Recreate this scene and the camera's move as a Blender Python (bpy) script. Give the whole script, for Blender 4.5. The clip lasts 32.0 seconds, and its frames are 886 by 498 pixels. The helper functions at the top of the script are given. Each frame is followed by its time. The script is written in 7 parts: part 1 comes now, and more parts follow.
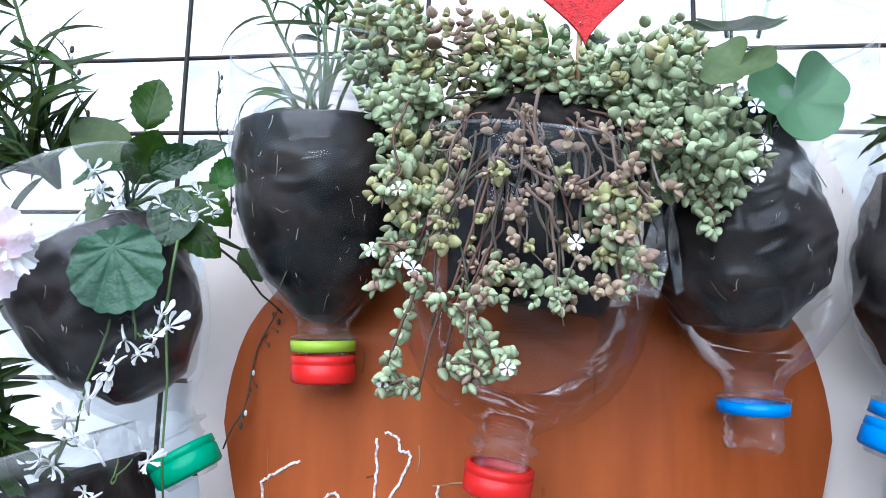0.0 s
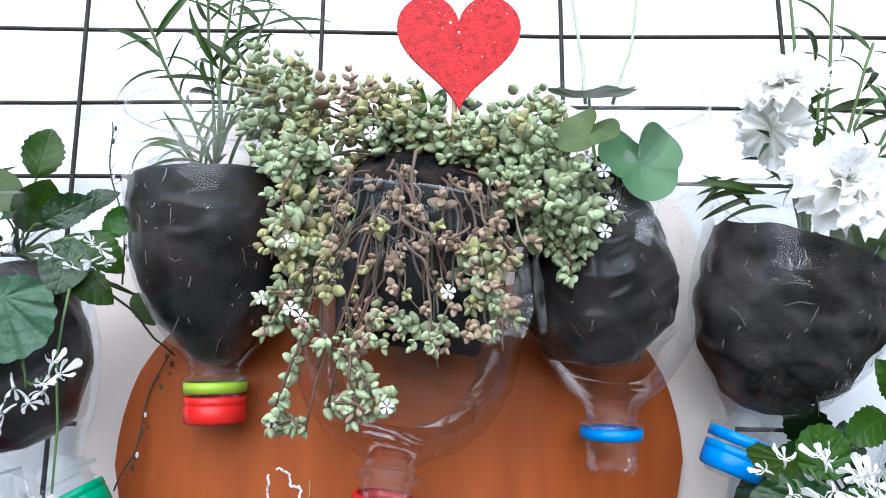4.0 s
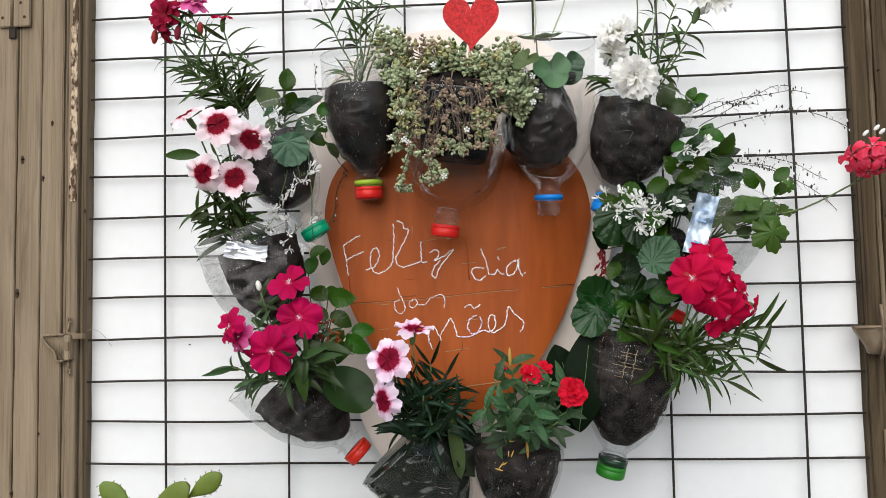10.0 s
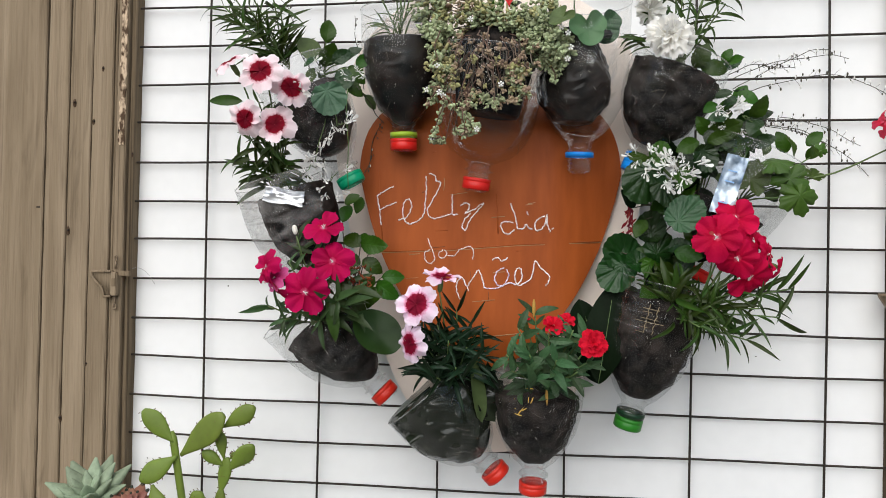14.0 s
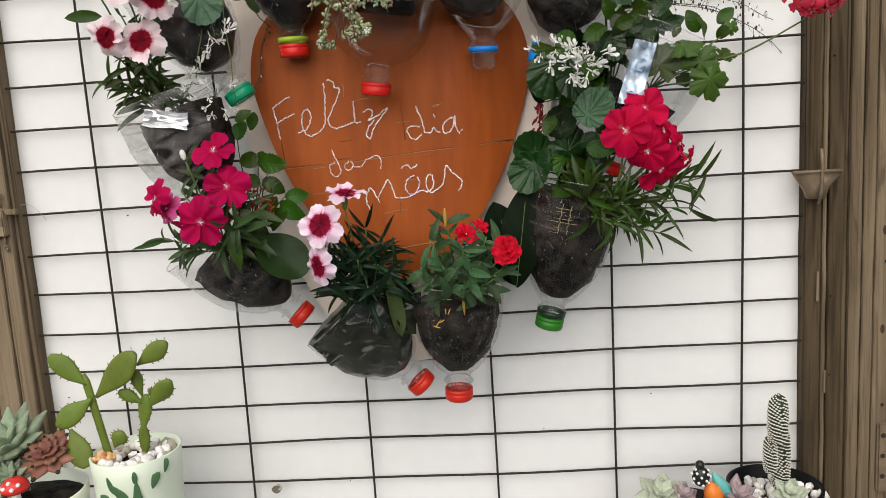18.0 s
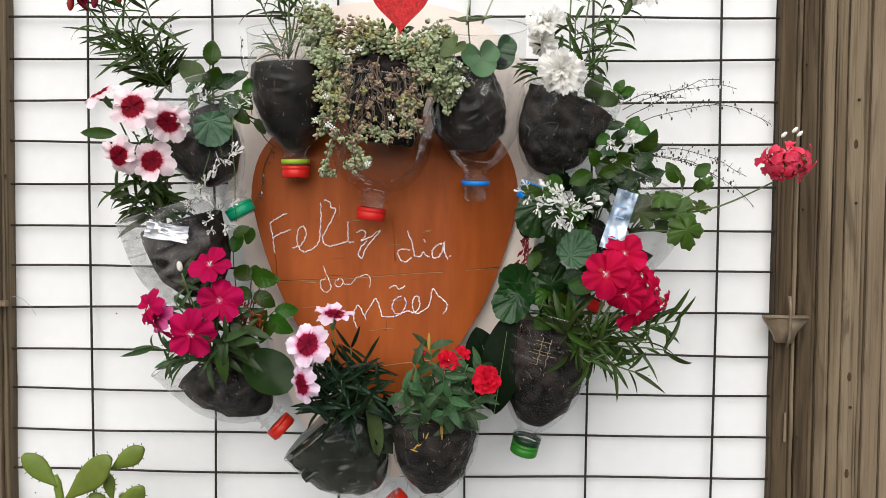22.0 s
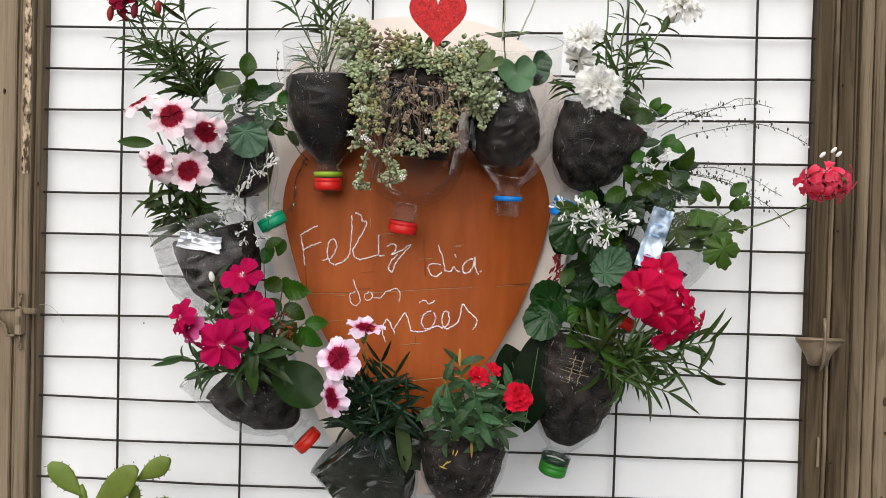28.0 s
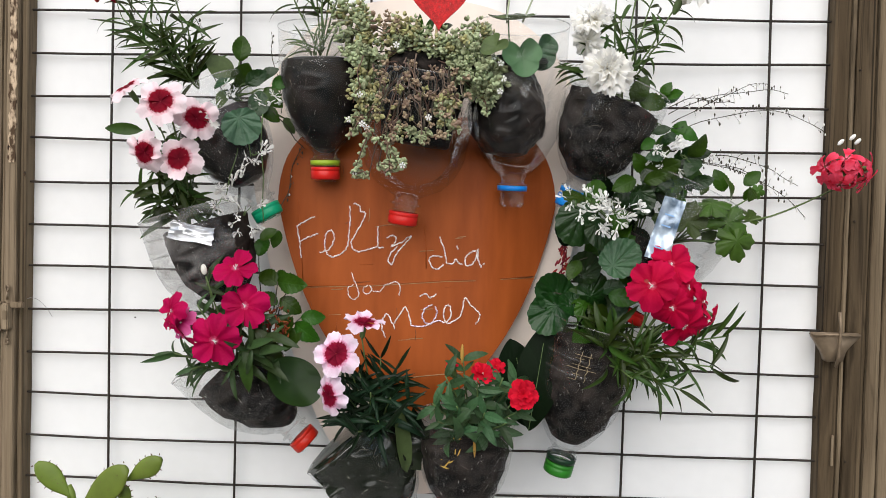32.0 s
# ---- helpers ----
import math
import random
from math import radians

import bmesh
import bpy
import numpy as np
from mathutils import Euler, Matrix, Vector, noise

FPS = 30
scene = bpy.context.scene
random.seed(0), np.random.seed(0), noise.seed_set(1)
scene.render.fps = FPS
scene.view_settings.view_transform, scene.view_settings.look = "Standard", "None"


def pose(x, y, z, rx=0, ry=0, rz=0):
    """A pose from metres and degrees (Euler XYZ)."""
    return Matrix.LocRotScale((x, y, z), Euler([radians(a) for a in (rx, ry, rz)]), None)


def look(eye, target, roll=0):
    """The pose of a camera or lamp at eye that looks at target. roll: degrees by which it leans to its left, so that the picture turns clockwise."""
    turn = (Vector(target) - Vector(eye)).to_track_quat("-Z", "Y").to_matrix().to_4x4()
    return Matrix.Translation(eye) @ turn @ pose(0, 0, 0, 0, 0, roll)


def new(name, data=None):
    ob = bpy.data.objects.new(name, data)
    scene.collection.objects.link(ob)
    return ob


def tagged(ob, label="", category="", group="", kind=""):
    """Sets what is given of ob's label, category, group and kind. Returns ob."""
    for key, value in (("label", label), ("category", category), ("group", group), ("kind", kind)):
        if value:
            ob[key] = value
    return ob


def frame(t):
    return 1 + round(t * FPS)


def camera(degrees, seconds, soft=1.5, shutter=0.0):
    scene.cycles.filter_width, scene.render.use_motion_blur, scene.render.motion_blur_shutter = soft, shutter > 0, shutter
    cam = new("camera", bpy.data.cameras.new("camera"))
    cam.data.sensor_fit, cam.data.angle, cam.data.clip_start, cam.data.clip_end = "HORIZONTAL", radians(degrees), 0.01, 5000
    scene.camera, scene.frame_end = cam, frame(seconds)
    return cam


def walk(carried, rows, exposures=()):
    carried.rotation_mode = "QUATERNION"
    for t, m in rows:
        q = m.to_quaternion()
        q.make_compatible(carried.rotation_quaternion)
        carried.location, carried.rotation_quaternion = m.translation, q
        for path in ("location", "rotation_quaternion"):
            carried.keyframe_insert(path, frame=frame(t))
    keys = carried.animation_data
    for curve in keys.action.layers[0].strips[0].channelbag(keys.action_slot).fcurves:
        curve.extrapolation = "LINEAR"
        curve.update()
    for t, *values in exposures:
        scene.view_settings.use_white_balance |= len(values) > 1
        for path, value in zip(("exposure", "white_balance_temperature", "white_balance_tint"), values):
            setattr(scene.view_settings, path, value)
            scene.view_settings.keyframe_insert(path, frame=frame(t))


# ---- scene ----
cam = camera(62.0, 32.0, soft=0.9)
# the walk: seconds, eye, aim, lean
PATH = [
    (0, (-0.017, -0.414, 1.416), (-0.232, 1.55, 1.722), 1.6),
    (0.5, (-0.017, -0.387, 1.426), (-0.123, 1.587, 1.724), 1.7),
    (1, (-0.029, -0.386, 1.426), (-0.145, 1.59, 1.709), 2.6),
    (1.5, (-0.03, -0.383, 1.417), (-0.153, 1.59, 1.716), 1.9),
    (2, (-0.016, -0.381, 1.422), (-0.149, 1.588, 1.745), 1.5),
    (2.5, (-0.009, -0.384, 1.424), (-0.193, 1.58, 1.754), 1.8),
    (4.5, (-0.005, -0.456, 1.418), (0.083, 1.505, 1.8), -0.2),
    (5, (0.062, -0.473, 1.392), (-0.115, 1.507, 1.611), 1.3),
    (5.5, (0.03, -0.557, 1.378), (-0.095, 1.421, 1.647), 0.1),
    (6, (0.022, -0.669, 1.362), (-0.191, 1.312, 1.537), -2.3),
    (6.5, (-0.015, -0.733, 1.316), (-0.011, 1.267, 1.361), -1.3),
    (7, (0.013, -0.769, 1.317), (-0.088, 1.228, 1.314), -1.7),
    (7.5, (0.042, -0.812, 1.319), (-0.123, 1.181, 1.279), -0.2),
    (8, (0.048, -0.855, 1.322), (-0.135, 1.137, 1.312), -0.6),
    (8.5, (0.058, -0.865, 1.314), (-0.06, 1.131, 1.356), -0.6),
    (9, (0.042, -0.872, 1.305), (-0.114, 1.118, 1.426), -0.8),
    (9.5, (0.026, -0.875, 1.297), (-0.124, 1.116, 1.415), -1.2),
    (10, (0.025, -0.875, 1.299), (-0.111, 1.117, 1.416), -1.3),
    (10.5, (0.021, -0.877, 1.29), (-0.117, 1.114, 1.43), -1.2),
    (11, (0.021, -0.886, 1.287), (-0.104, 1.106, 1.413), -1.3),
    (11.5, (0.025, -0.889, 1.287), (-0.088, 1.105, 1.404), -1.3),
    (12, (0.028, -0.892, 1.285), (-0.098, 1.101, 1.401), -1.6),
    (12.5, (0.031, -0.89, 1.287), (-0.134, 1.1, 1.401), -1.1),
    (13, (0.039, -0.891, 1.287), (-0.146, 1.098, 1.395), -0.9),
    (13.5, (0.041, -0.895, 1.285), (-0.154, 1.094, 1.371), -0.7),
    (14, (0.033, -0.897, 1.281), (-0.199, 1.09, 1.309), 1.0),
    (14.5, (0.044, -0.885, 1.287), (-0.09, 1.11, 1.263), -2.1),
    (16.5, (0.054, -0.855, 1.313), (-0.015, 1.122, 1.02), -2.2),
    (17, (0.068, -0.855, 1.31), (0.078, 1.131, 1.079), -2.8),
    (17.5, (0.075, -0.859, 1.31), (0.045, 1.13, 1.108), -3.3),
    (18, (0.075, -0.857, 1.309), (-0.031, 1.119, 1.017), -3.5),
    (18.5, (0.066, -0.864, 1.313), (0.023, 1.119, 1.06), -3.2),
    (19, (0.077, -0.863, 1.314), (0.064, 1.131, 1.157), -2.0),
    (19.5, (0.073, -0.866, 1.344), (-0.057, 1.124, 1.196), -0.2),
    (20, (0.064, -0.865, 1.35), (-0.048, 1.126, 1.204), 0.5),
    (20.5, (0.069, -0.871, 1.356), (-0.01, 1.122, 1.205), 0.7),
    (21, (0.068, -0.88, 1.363), (-0.02, 1.114, 1.225), 0.2),
    (21.5, (0.071, -0.877, 1.358), (0.009, 1.116, 1.198), 0.2),
    (22, (0.07, -0.88, 1.36), (0.026, 1.118, 1.28), 0.4),
    (22.5, (0.045, -0.889, 1.361), (-0.052, 1.109, 1.36), 0.9),
    (23, (0.044, -0.881, 1.357), (-0.052, 1.117, 1.342), 0.4),
    (23.5, (0.046, -0.872, 1.354), (-0.021, 1.127, 1.32), 1.0),
    (24, (0.046, -0.871, 1.355), (-0.006, 1.128, 1.319), 1.5),
    (24.5, (0.047, -0.876, 1.356), (-0.006, 1.123, 1.319), 1.4),
    (26.5, (0.052, -0.875, 1.358), (-0.021, 1.123, 1.327), 1.7),
    (27, (0.051, -0.877, 1.36), (-0.037, 1.121, 1.331), 1.9),
    (27.5, (0.045, -0.88, 1.358), (-0.042, 1.118, 1.327), 1.7),
    (28, (0.046, -0.876, 1.357), (-0.025, 1.122, 1.323), 1.4),
    (28.5, (0.045, -0.871, 1.356), (-0.018, 1.128, 1.316), 1.7),
    (29, (0.04, -0.87, 1.356), (-0.032, 1.129, 1.317), 1.6),
    (29.5, (0.037, -0.865, 1.356), (-0.027, 1.133, 1.313), 1.8),
    (30, (0.04, -0.858, 1.354), (-0.026, 1.14, 1.297), 1.6),
    (30.5, (0.045, -0.849, 1.35), (-0.023, 1.149, 1.289), 1.5),
    (31, (0.046, -0.845, 1.352), (-0.021, 1.153, 1.293), 1.6),
    (31.5, (0.046, -0.843, 1.356), (-0.017, 1.155, 1.305), 1.4),
    (32, (0.043, -0.846, 1.355), (-0.027, 1.152, 1.302), 1.4),
]
EXPOSURES = [(0, 1.58, 5250, 10), (1, 1.60, 5250, 10), (2.5, 1.74, 5250, 10), (4.5, 1.42, 5800, 10), (5, 1.30, 6000, 10), (6, 1.02, 6200, 10), (8, 0.94, 6350, 10), (9, 0.89, 6450, 10), (14.5, 0.81, 6600, 10), (17, 0.69, 7000, 11), (19, 0.69, 6900, 11), (20, 0.82, 6750, 11), (22.5, 0.85, 6700, 11), (28, 0.8, 6650, 11), (32, 0.84, 6650, 11)]
walk(cam, [(t, look(eye, aim, lean)) for t, eye, aim, lean in PATH], EXPOSURES)

# ---- light: open shade under a bright sky, soft light from above and in front ----
world = bpy.data.worlds.new("sky")
scene.world = world
world.use_nodes = True
wn = world.node_tree
sky = wn.nodes.new("ShaderNodeTexSky")
sky.sky_type = "NISHITA"
sky.sun_disc = False
sky.sun_elevation = radians(52)
sky.sun_rotation = radians(195)
wn.links.new(sky.outputs[0], wn.nodes["Background"].inputs[0])
wn.nodes["Background"].inputs[1].default_value = 0.06
sun = new("sun", bpy.data.lights.new("sun", "SUN"))
sun.data.energy, sun.data.angle, sun.data.color = 2.3, radians(80), (1.0, 0.965, 0.915)
sun.matrix_world = look((-0.5, -3.4, 4.0), (0, 0, 1.0))


# ---- materials ----
def mat(name, colour, rough=0.6, var=0.2, scale=40.0, bump=0.1, dist=0.002, spec=0.3, metal=0.0, rand=0.0, second=None, stretch=(1, 1, 1), sub=0.0, mottle=6.0, sharp=0.2):
    """A surface with grain, larger stains and a difference from piece to piece."""
    m = bpy.data.materials.new(name)
    m.use_nodes = True
    nt = m.node_tree
    p = nt.nodes["Principled BSDF"]
    co = nt.nodes.new("ShaderNodeTexCoord")
    mp = nt.nodes.new("ShaderNodeMapping")
    mp.inputs["Scale"].default_value = stretch
    nt.links.new(co.outputs["Object"], mp.inputs[0])
    fine = nt.nodes.new("ShaderNodeTexNoise")
    fine.inputs["Scale"].default_value, fine.inputs["Detail"].default_value = scale, 6
    big = nt.nodes.new("ShaderNodeTexNoise")
    big.inputs["Scale"].default_value, big.inputs["Detail"].default_value = scale / mottle, 3
    nt.links.new(mp.outputs[0], fine.inputs[0])
    nt.links.new(mp.outputs[0], big.inputs[0])
    dark = [c * (1 - var) for c in colour]
    lite = [min(1, c * (1 + var)) for c in (second or colour)]
    ramp = nt.nodes.new("ShaderNodeValToRGB")
    ramp.color_ramp.elements[0].position, ramp.color_ramp.elements[1].position = 0.5 - sharp, 0.5 + sharp
    ramp.color_ramp.elements[0].color, ramp.color_ramp.elements[1].color = (*dark, 1), (*lite, 1)
    both = nt.nodes.new("ShaderNodeMath")
    both.operation = "MULTIPLY_ADD"
    both.inputs[1].default_value = 0.5
    half = nt.nodes.new("ShaderNodeMath")
    half.operation = "MULTIPLY"
    half.inputs[1].default_value = 0.5
    nt.links.new(big.outputs[0], half.inputs[0])
    nt.links.new(fine.outputs[0], both.inputs[0])
    nt.links.new(half.outputs[0], both.inputs[2])
    nt.links.new(both.outputs[0], ramp.inputs[0])
    out = ramp.outputs[0]
    if rand:
        info = nt.nodes.new("ShaderNodeObjectInfo")
        hsv = nt.nodes.new("ShaderNodeHueSaturation")
        val = nt.nodes.new("ShaderNodeMapRange")
        val.inputs["To Min"].default_value, val.inputs["To Max"].default_value = 1 - rand, 1 + rand
        hue = nt.nodes.new("ShaderNodeMapRange")
        hue.inputs["To Min"].default_value, hue.inputs["To Max"].default_value = 0.5 - rand * 0.06, 0.5 + rand * 0.06
        nt.links.new(info.outputs["Random"], val.inputs[0])
        nt.links.new(info.outputs["Random"], hue.inputs[0])
        nt.links.new(val.outputs[0], hsv.inputs["Value"])
        nt.links.new(hue.outputs[0], hsv.inputs["Hue"])
        nt.links.new(out, hsv.inputs["Color"])
        out = hsv.outputs[0]
    nt.links.new(out, p.inputs["Base Color"])
    p.inputs["Roughness"].default_value = rough
    p.inputs["Metallic"].default_value = metal
    p.inputs["Specular IOR Level"].default_value = spec
    if sub:
        p.inputs["Subsurface Weight"].default_value = sub
        p.inputs["Subsurface Radius"].default_value = (0.004, 0.003, 0.002)
        p.inputs["Subsurface Scale"].default_value = 0.5
    if bump:
        b = nt.nodes.new("ShaderNodeBump")
        b.inputs["Strength"].default_value, b.inputs["Distance"].default_value = bump, dist
        nt.links.new(both.outputs[0], b.inputs["Height"])
        nt.links.new(b.outputs[0], p.inputs["Normal"])
    return m


def leaf_mat(name, colour, rand=0.25, rough=0.5, back=0.18, var=0.25, scale=10.0, spec=0.2, veins=0.0, slant=0.8, bump=0.07):
    """Thin leaf or petal: some of the light goes through it."""
    m = mat(name, colour, rough=rough, var=var, scale=scale, bump=bump, dist=0.02, spec=spec, rand=rand)
    nt = m.node_tree
    p, o = nt.nodes["Principled BSDF"], nt.nodes["Material Output"]
    tr = nt.nodes.new("ShaderNodeBsdfTranslucent")
    src = p.inputs["Base Color"].links[0].from_socket
    if veins:
        co = nt.nodes.new("ShaderNodeTexCoord")
        sep = nt.nodes.new("ShaderNodeSeparateXYZ")
        nt.links.new(co.outputs["Object"], sep.inputs[0])

        def calc(kind, a, b=None):
            n = nt.nodes.new("ShaderNodeMath")
            n.operation = kind
            for i, v in enumerate((a, b)):
                if isinstance(v, (int, float)):
                    n.inputs[i].default_value = v
                elif v is not None:
                    nt.links.new(v, n.inputs[i])
            return n.outputs[0]

        side = calc("ABSOLUTE", sep.outputs[0])
        wave = calc("ABSOLUTE", calc("SINE", calc("MULTIPLY", calc("SUBTRACT", sep.outputs[2], calc("MULTIPLY", side, slant)), 17.0)))
        rib = calc("MINIMUM", calc("MULTIPLY", side, 30.0), 1.0)
        puff = calc("MULTIPLY", calc("POWER", wave, 0.5), rib)
        bp = nt.nodes.new("ShaderNodeBump")
        bp.inputs["Strength"].default_value, bp.inputs["Distance"].default_value = veins, 0.0012
        nt.links.new(puff, bp.inputs["Height"])
        old = p.inputs["Normal"].links[0].from_socket
        nt.links.new(old, bp.inputs["Normal"])
        nt.links.new(bp.outputs[0], p.inputs["Normal"])
        tint = nt.nodes.new("ShaderNodeHueSaturation")
        nt.links.new(src, tint.inputs["Color"])
        nt.links.new(calc("SUBTRACT", 1.1, calc("MULTIPLY", puff, 0.12)), tint.inputs["Value"])
        nt.links.new(tint.outputs[0], p.inputs["Base Color"])
        src = tint.outputs[0]
    nt.links.new(src, tr.inputs[0])
    mix = nt.nodes.new("ShaderNodeMixShader")
    mix.inputs[0].default_value = back
    nt.links.new(p.outputs[0], mix.inputs[1])
    nt.links.new(tr.outputs[0], mix.inputs[2])
    nt.links.new(mix.outputs[0], o.inputs[0])
    return m


def petal_mat(name, zones, rough=0.55, back=0.3, grain=9.0):
    """A petal whose colour changes with the distance from the flower's heart: zones of (metres in a flower of 20 mm, colour)."""
    m = bpy.data.materials.new(name)
    m.use_nodes = True
    nt = m.node_tree
    p, o = nt.nodes["Principled BSDF"], nt.nodes["Material Output"]
    co = nt.nodes.new("ShaderNodeTexCoord")
    ln = nt.nodes.new("ShaderNodeVectorMath")
    ln.operation = "LENGTH"
    nz = nt.nodes.new("ShaderNodeTexNoise")
    nz.inputs["Scale"].default_value = grain
    nt.links.new(co.outputs["Object"], ln.inputs[0])
    nt.links.new(co.outputs["Object"], nz.inputs[0])
    ma = nt.nodes.new("ShaderNodeMath")
    ma.operation = "MULTIPLY_ADD"
    ma.inputs[1].default_value, ma.inputs[2].default_value = 0.2, -0.1
    nt.links.new(nz.outputs[0], ma.inputs[0])
    ad = nt.nodes.new("ShaderNodeMath")
    ad.operation = "ADD"
    nt.links.new(ln.outputs["Value"], ad.inputs[0])
    nt.links.new(ma.outputs[0], ad.inputs[1])
    mr = nt.nodes.new("ShaderNodeMapRange")
    zones = [(d / 0.0195, c) for d, c in zones]
    far = zones[-1][0]
    mr.inputs["From Max"].default_value = far
    nt.links.new(ad.outputs[0], mr.inputs[0])
    ramp = nt.nodes.new("ShaderNodeValToRGB")
    el = ramp.color_ramp.elements
    while len(el) < len(zones):
        el.new(0.5)
    for e, (d, c) in zip(el, zones):
        e.position, e.color = d / far, (*c, 1)
    nt.links.new(mr.outputs[0], ramp.inputs[0])
    info = nt.nodes.new("ShaderNodeObjectInfo")
    hsv = nt.nodes.new("ShaderNodeHueSaturation")
    val = nt.nodes.new("ShaderNodeMapRange")
    val.inputs["To Min"].default_value, val.inputs["To Max"].default_value = 0.82, 1.12
    nt.links.new(info.outputs["Random"], val.inputs[0])
    nt.links.new(val.outputs[0], hsv.inputs["Value"])
    nt.links.new(ramp.outputs[0], hsv.inputs["Color"])
    nt.links.new(hsv.outputs[0], p.inputs["Base Color"])
    p.inputs["Roughness"].default_value = rough
    p.inputs["Specular IOR Level"].default_value = 0.06
    wv = nt.nodes.new("ShaderNodeBump")
    wv.inputs["Strength"].default_value, wv.inputs["Distance"].default_value = 0.15, 0.03
    nt.links.new(nz.outputs[0], wv.inputs["Height"])
    nt.links.new(wv.outputs[0], p.inputs["Normal"])
    tr = nt.nodes.new("ShaderNodeBsdfTranslucent")
    nt.links.new(hsv.outputs[0], tr.inputs[0])
    mix = nt.nodes.new("ShaderNodeMixShader")
    mix.inputs[0].default_value = back
    nt.links.new(p.outputs[0], mix.inputs[1])
    nt.links.new(tr.outputs[0], mix.inputs[2])
    nt.links.new(mix.outputs[0], o.inputs[0])
    return m


def clear_plastic(name, tint=(0.965, 0.972, 0.972), haze=0.022, gloss=0.6):
    """Thin clear bottle plastic: sees through, with a glossy creased skin and a little grime."""
    m = bpy.data.materials.new(name)
    m.use_nodes = True
    nt = m.node_tree
    nt.nodes.remove(nt.nodes["Principled BSDF"])
    o = nt.nodes["Material Output"]
    t = nt.nodes.new("ShaderNodeBsdfTransparent")
    t.inputs[0].default_value = (*tint, 1)
    g = nt.nodes.new("ShaderNodeBsdfGlossy")
    g.inputs["Roughness"].default_value = 0.07
    co = nt.nodes.new("ShaderNodeTexCoord")
    mp = nt.nodes.new("ShaderNodeMapping")
    mp.inputs["Scale"].default_value = (0.6, 0.6, 1.5)
    nt.links.new(co.outputs["Object"], mp.inputs[0])
    nz = nt.nodes.new("ShaderNodeTexNoise")
    nz.inputs["Scale"].default_value, nz.inputs["Detail"].default_value = 34, 2
    nz.inputs["Distortion"].default_value = 1.2
    nt.links.new(mp.outputs[0], nz.inputs[0])
    b = nt.nodes.new("ShaderNodeBump")
    b.inputs["Strength"].default_value, b.inputs["Distance"].default_value = 0.6, 0.003
    nt.links.new(nz.outputs[0], b.inputs["Height"])
    nt.links.new(b.outputs[0], g.inputs["Normal"])
    fr = nt.nodes.new("ShaderNodeFresnel")
    fr.inputs[0].default_value = 1.5
    nt.links.new(b.outputs[0], fr.inputs["Normal"])
    k = nt.nodes.new("ShaderNodeMath")
    k.operation = "MULTIPLY"
    k.inputs[1].default_value = gloss
    nt.links.new(fr.outputs[0], k.inputs[0])
    cap_ = nt.nodes.new("ShaderNodeMath")
    cap_.operation = "MINIMUM"
    cap_.inputs[1].default_value = 0.26
    nt.links.new(k.outputs[0], cap_.inputs[0])
    mix = nt.nodes.new("ShaderNodeMixShader")
    nt.links.new(cap_.outputs[0], mix.inputs[0])
    d = nt.nodes.new("ShaderNodeBsdfDiffuse")
    d.inputs[0].default_value = (0.62, 0.6, 0.58, 1)
    gr = nt.nodes.new("ShaderNodeMapRange")
    gr.inputs["From Min"].default_value, gr.inputs["From Max"].default_value = 0.42, 0.72
    gr.inputs["To Min"].default_value, gr.inputs["To Max"].default_value = haze * 0.15, haze * 2.6
    nt.links.new(nz.outputs[0], gr.inputs[0])
    mix2 = nt.nodes.new("ShaderNodeMixShader")
    nt.links.new(gr.outputs[0], mix2.inputs[0])
    nt.links.new(t.outputs[0], mix2.inputs[1])
    nt.links.new(d.outputs[0], mix2.inputs[2])
    nt.links.new(mix2.outputs[0], mix.inputs[1])
    nt.links.new(g.outputs[0], mix.inputs[2])
    nt.links.new(mix.outputs[0], o.inputs[0])
    return m


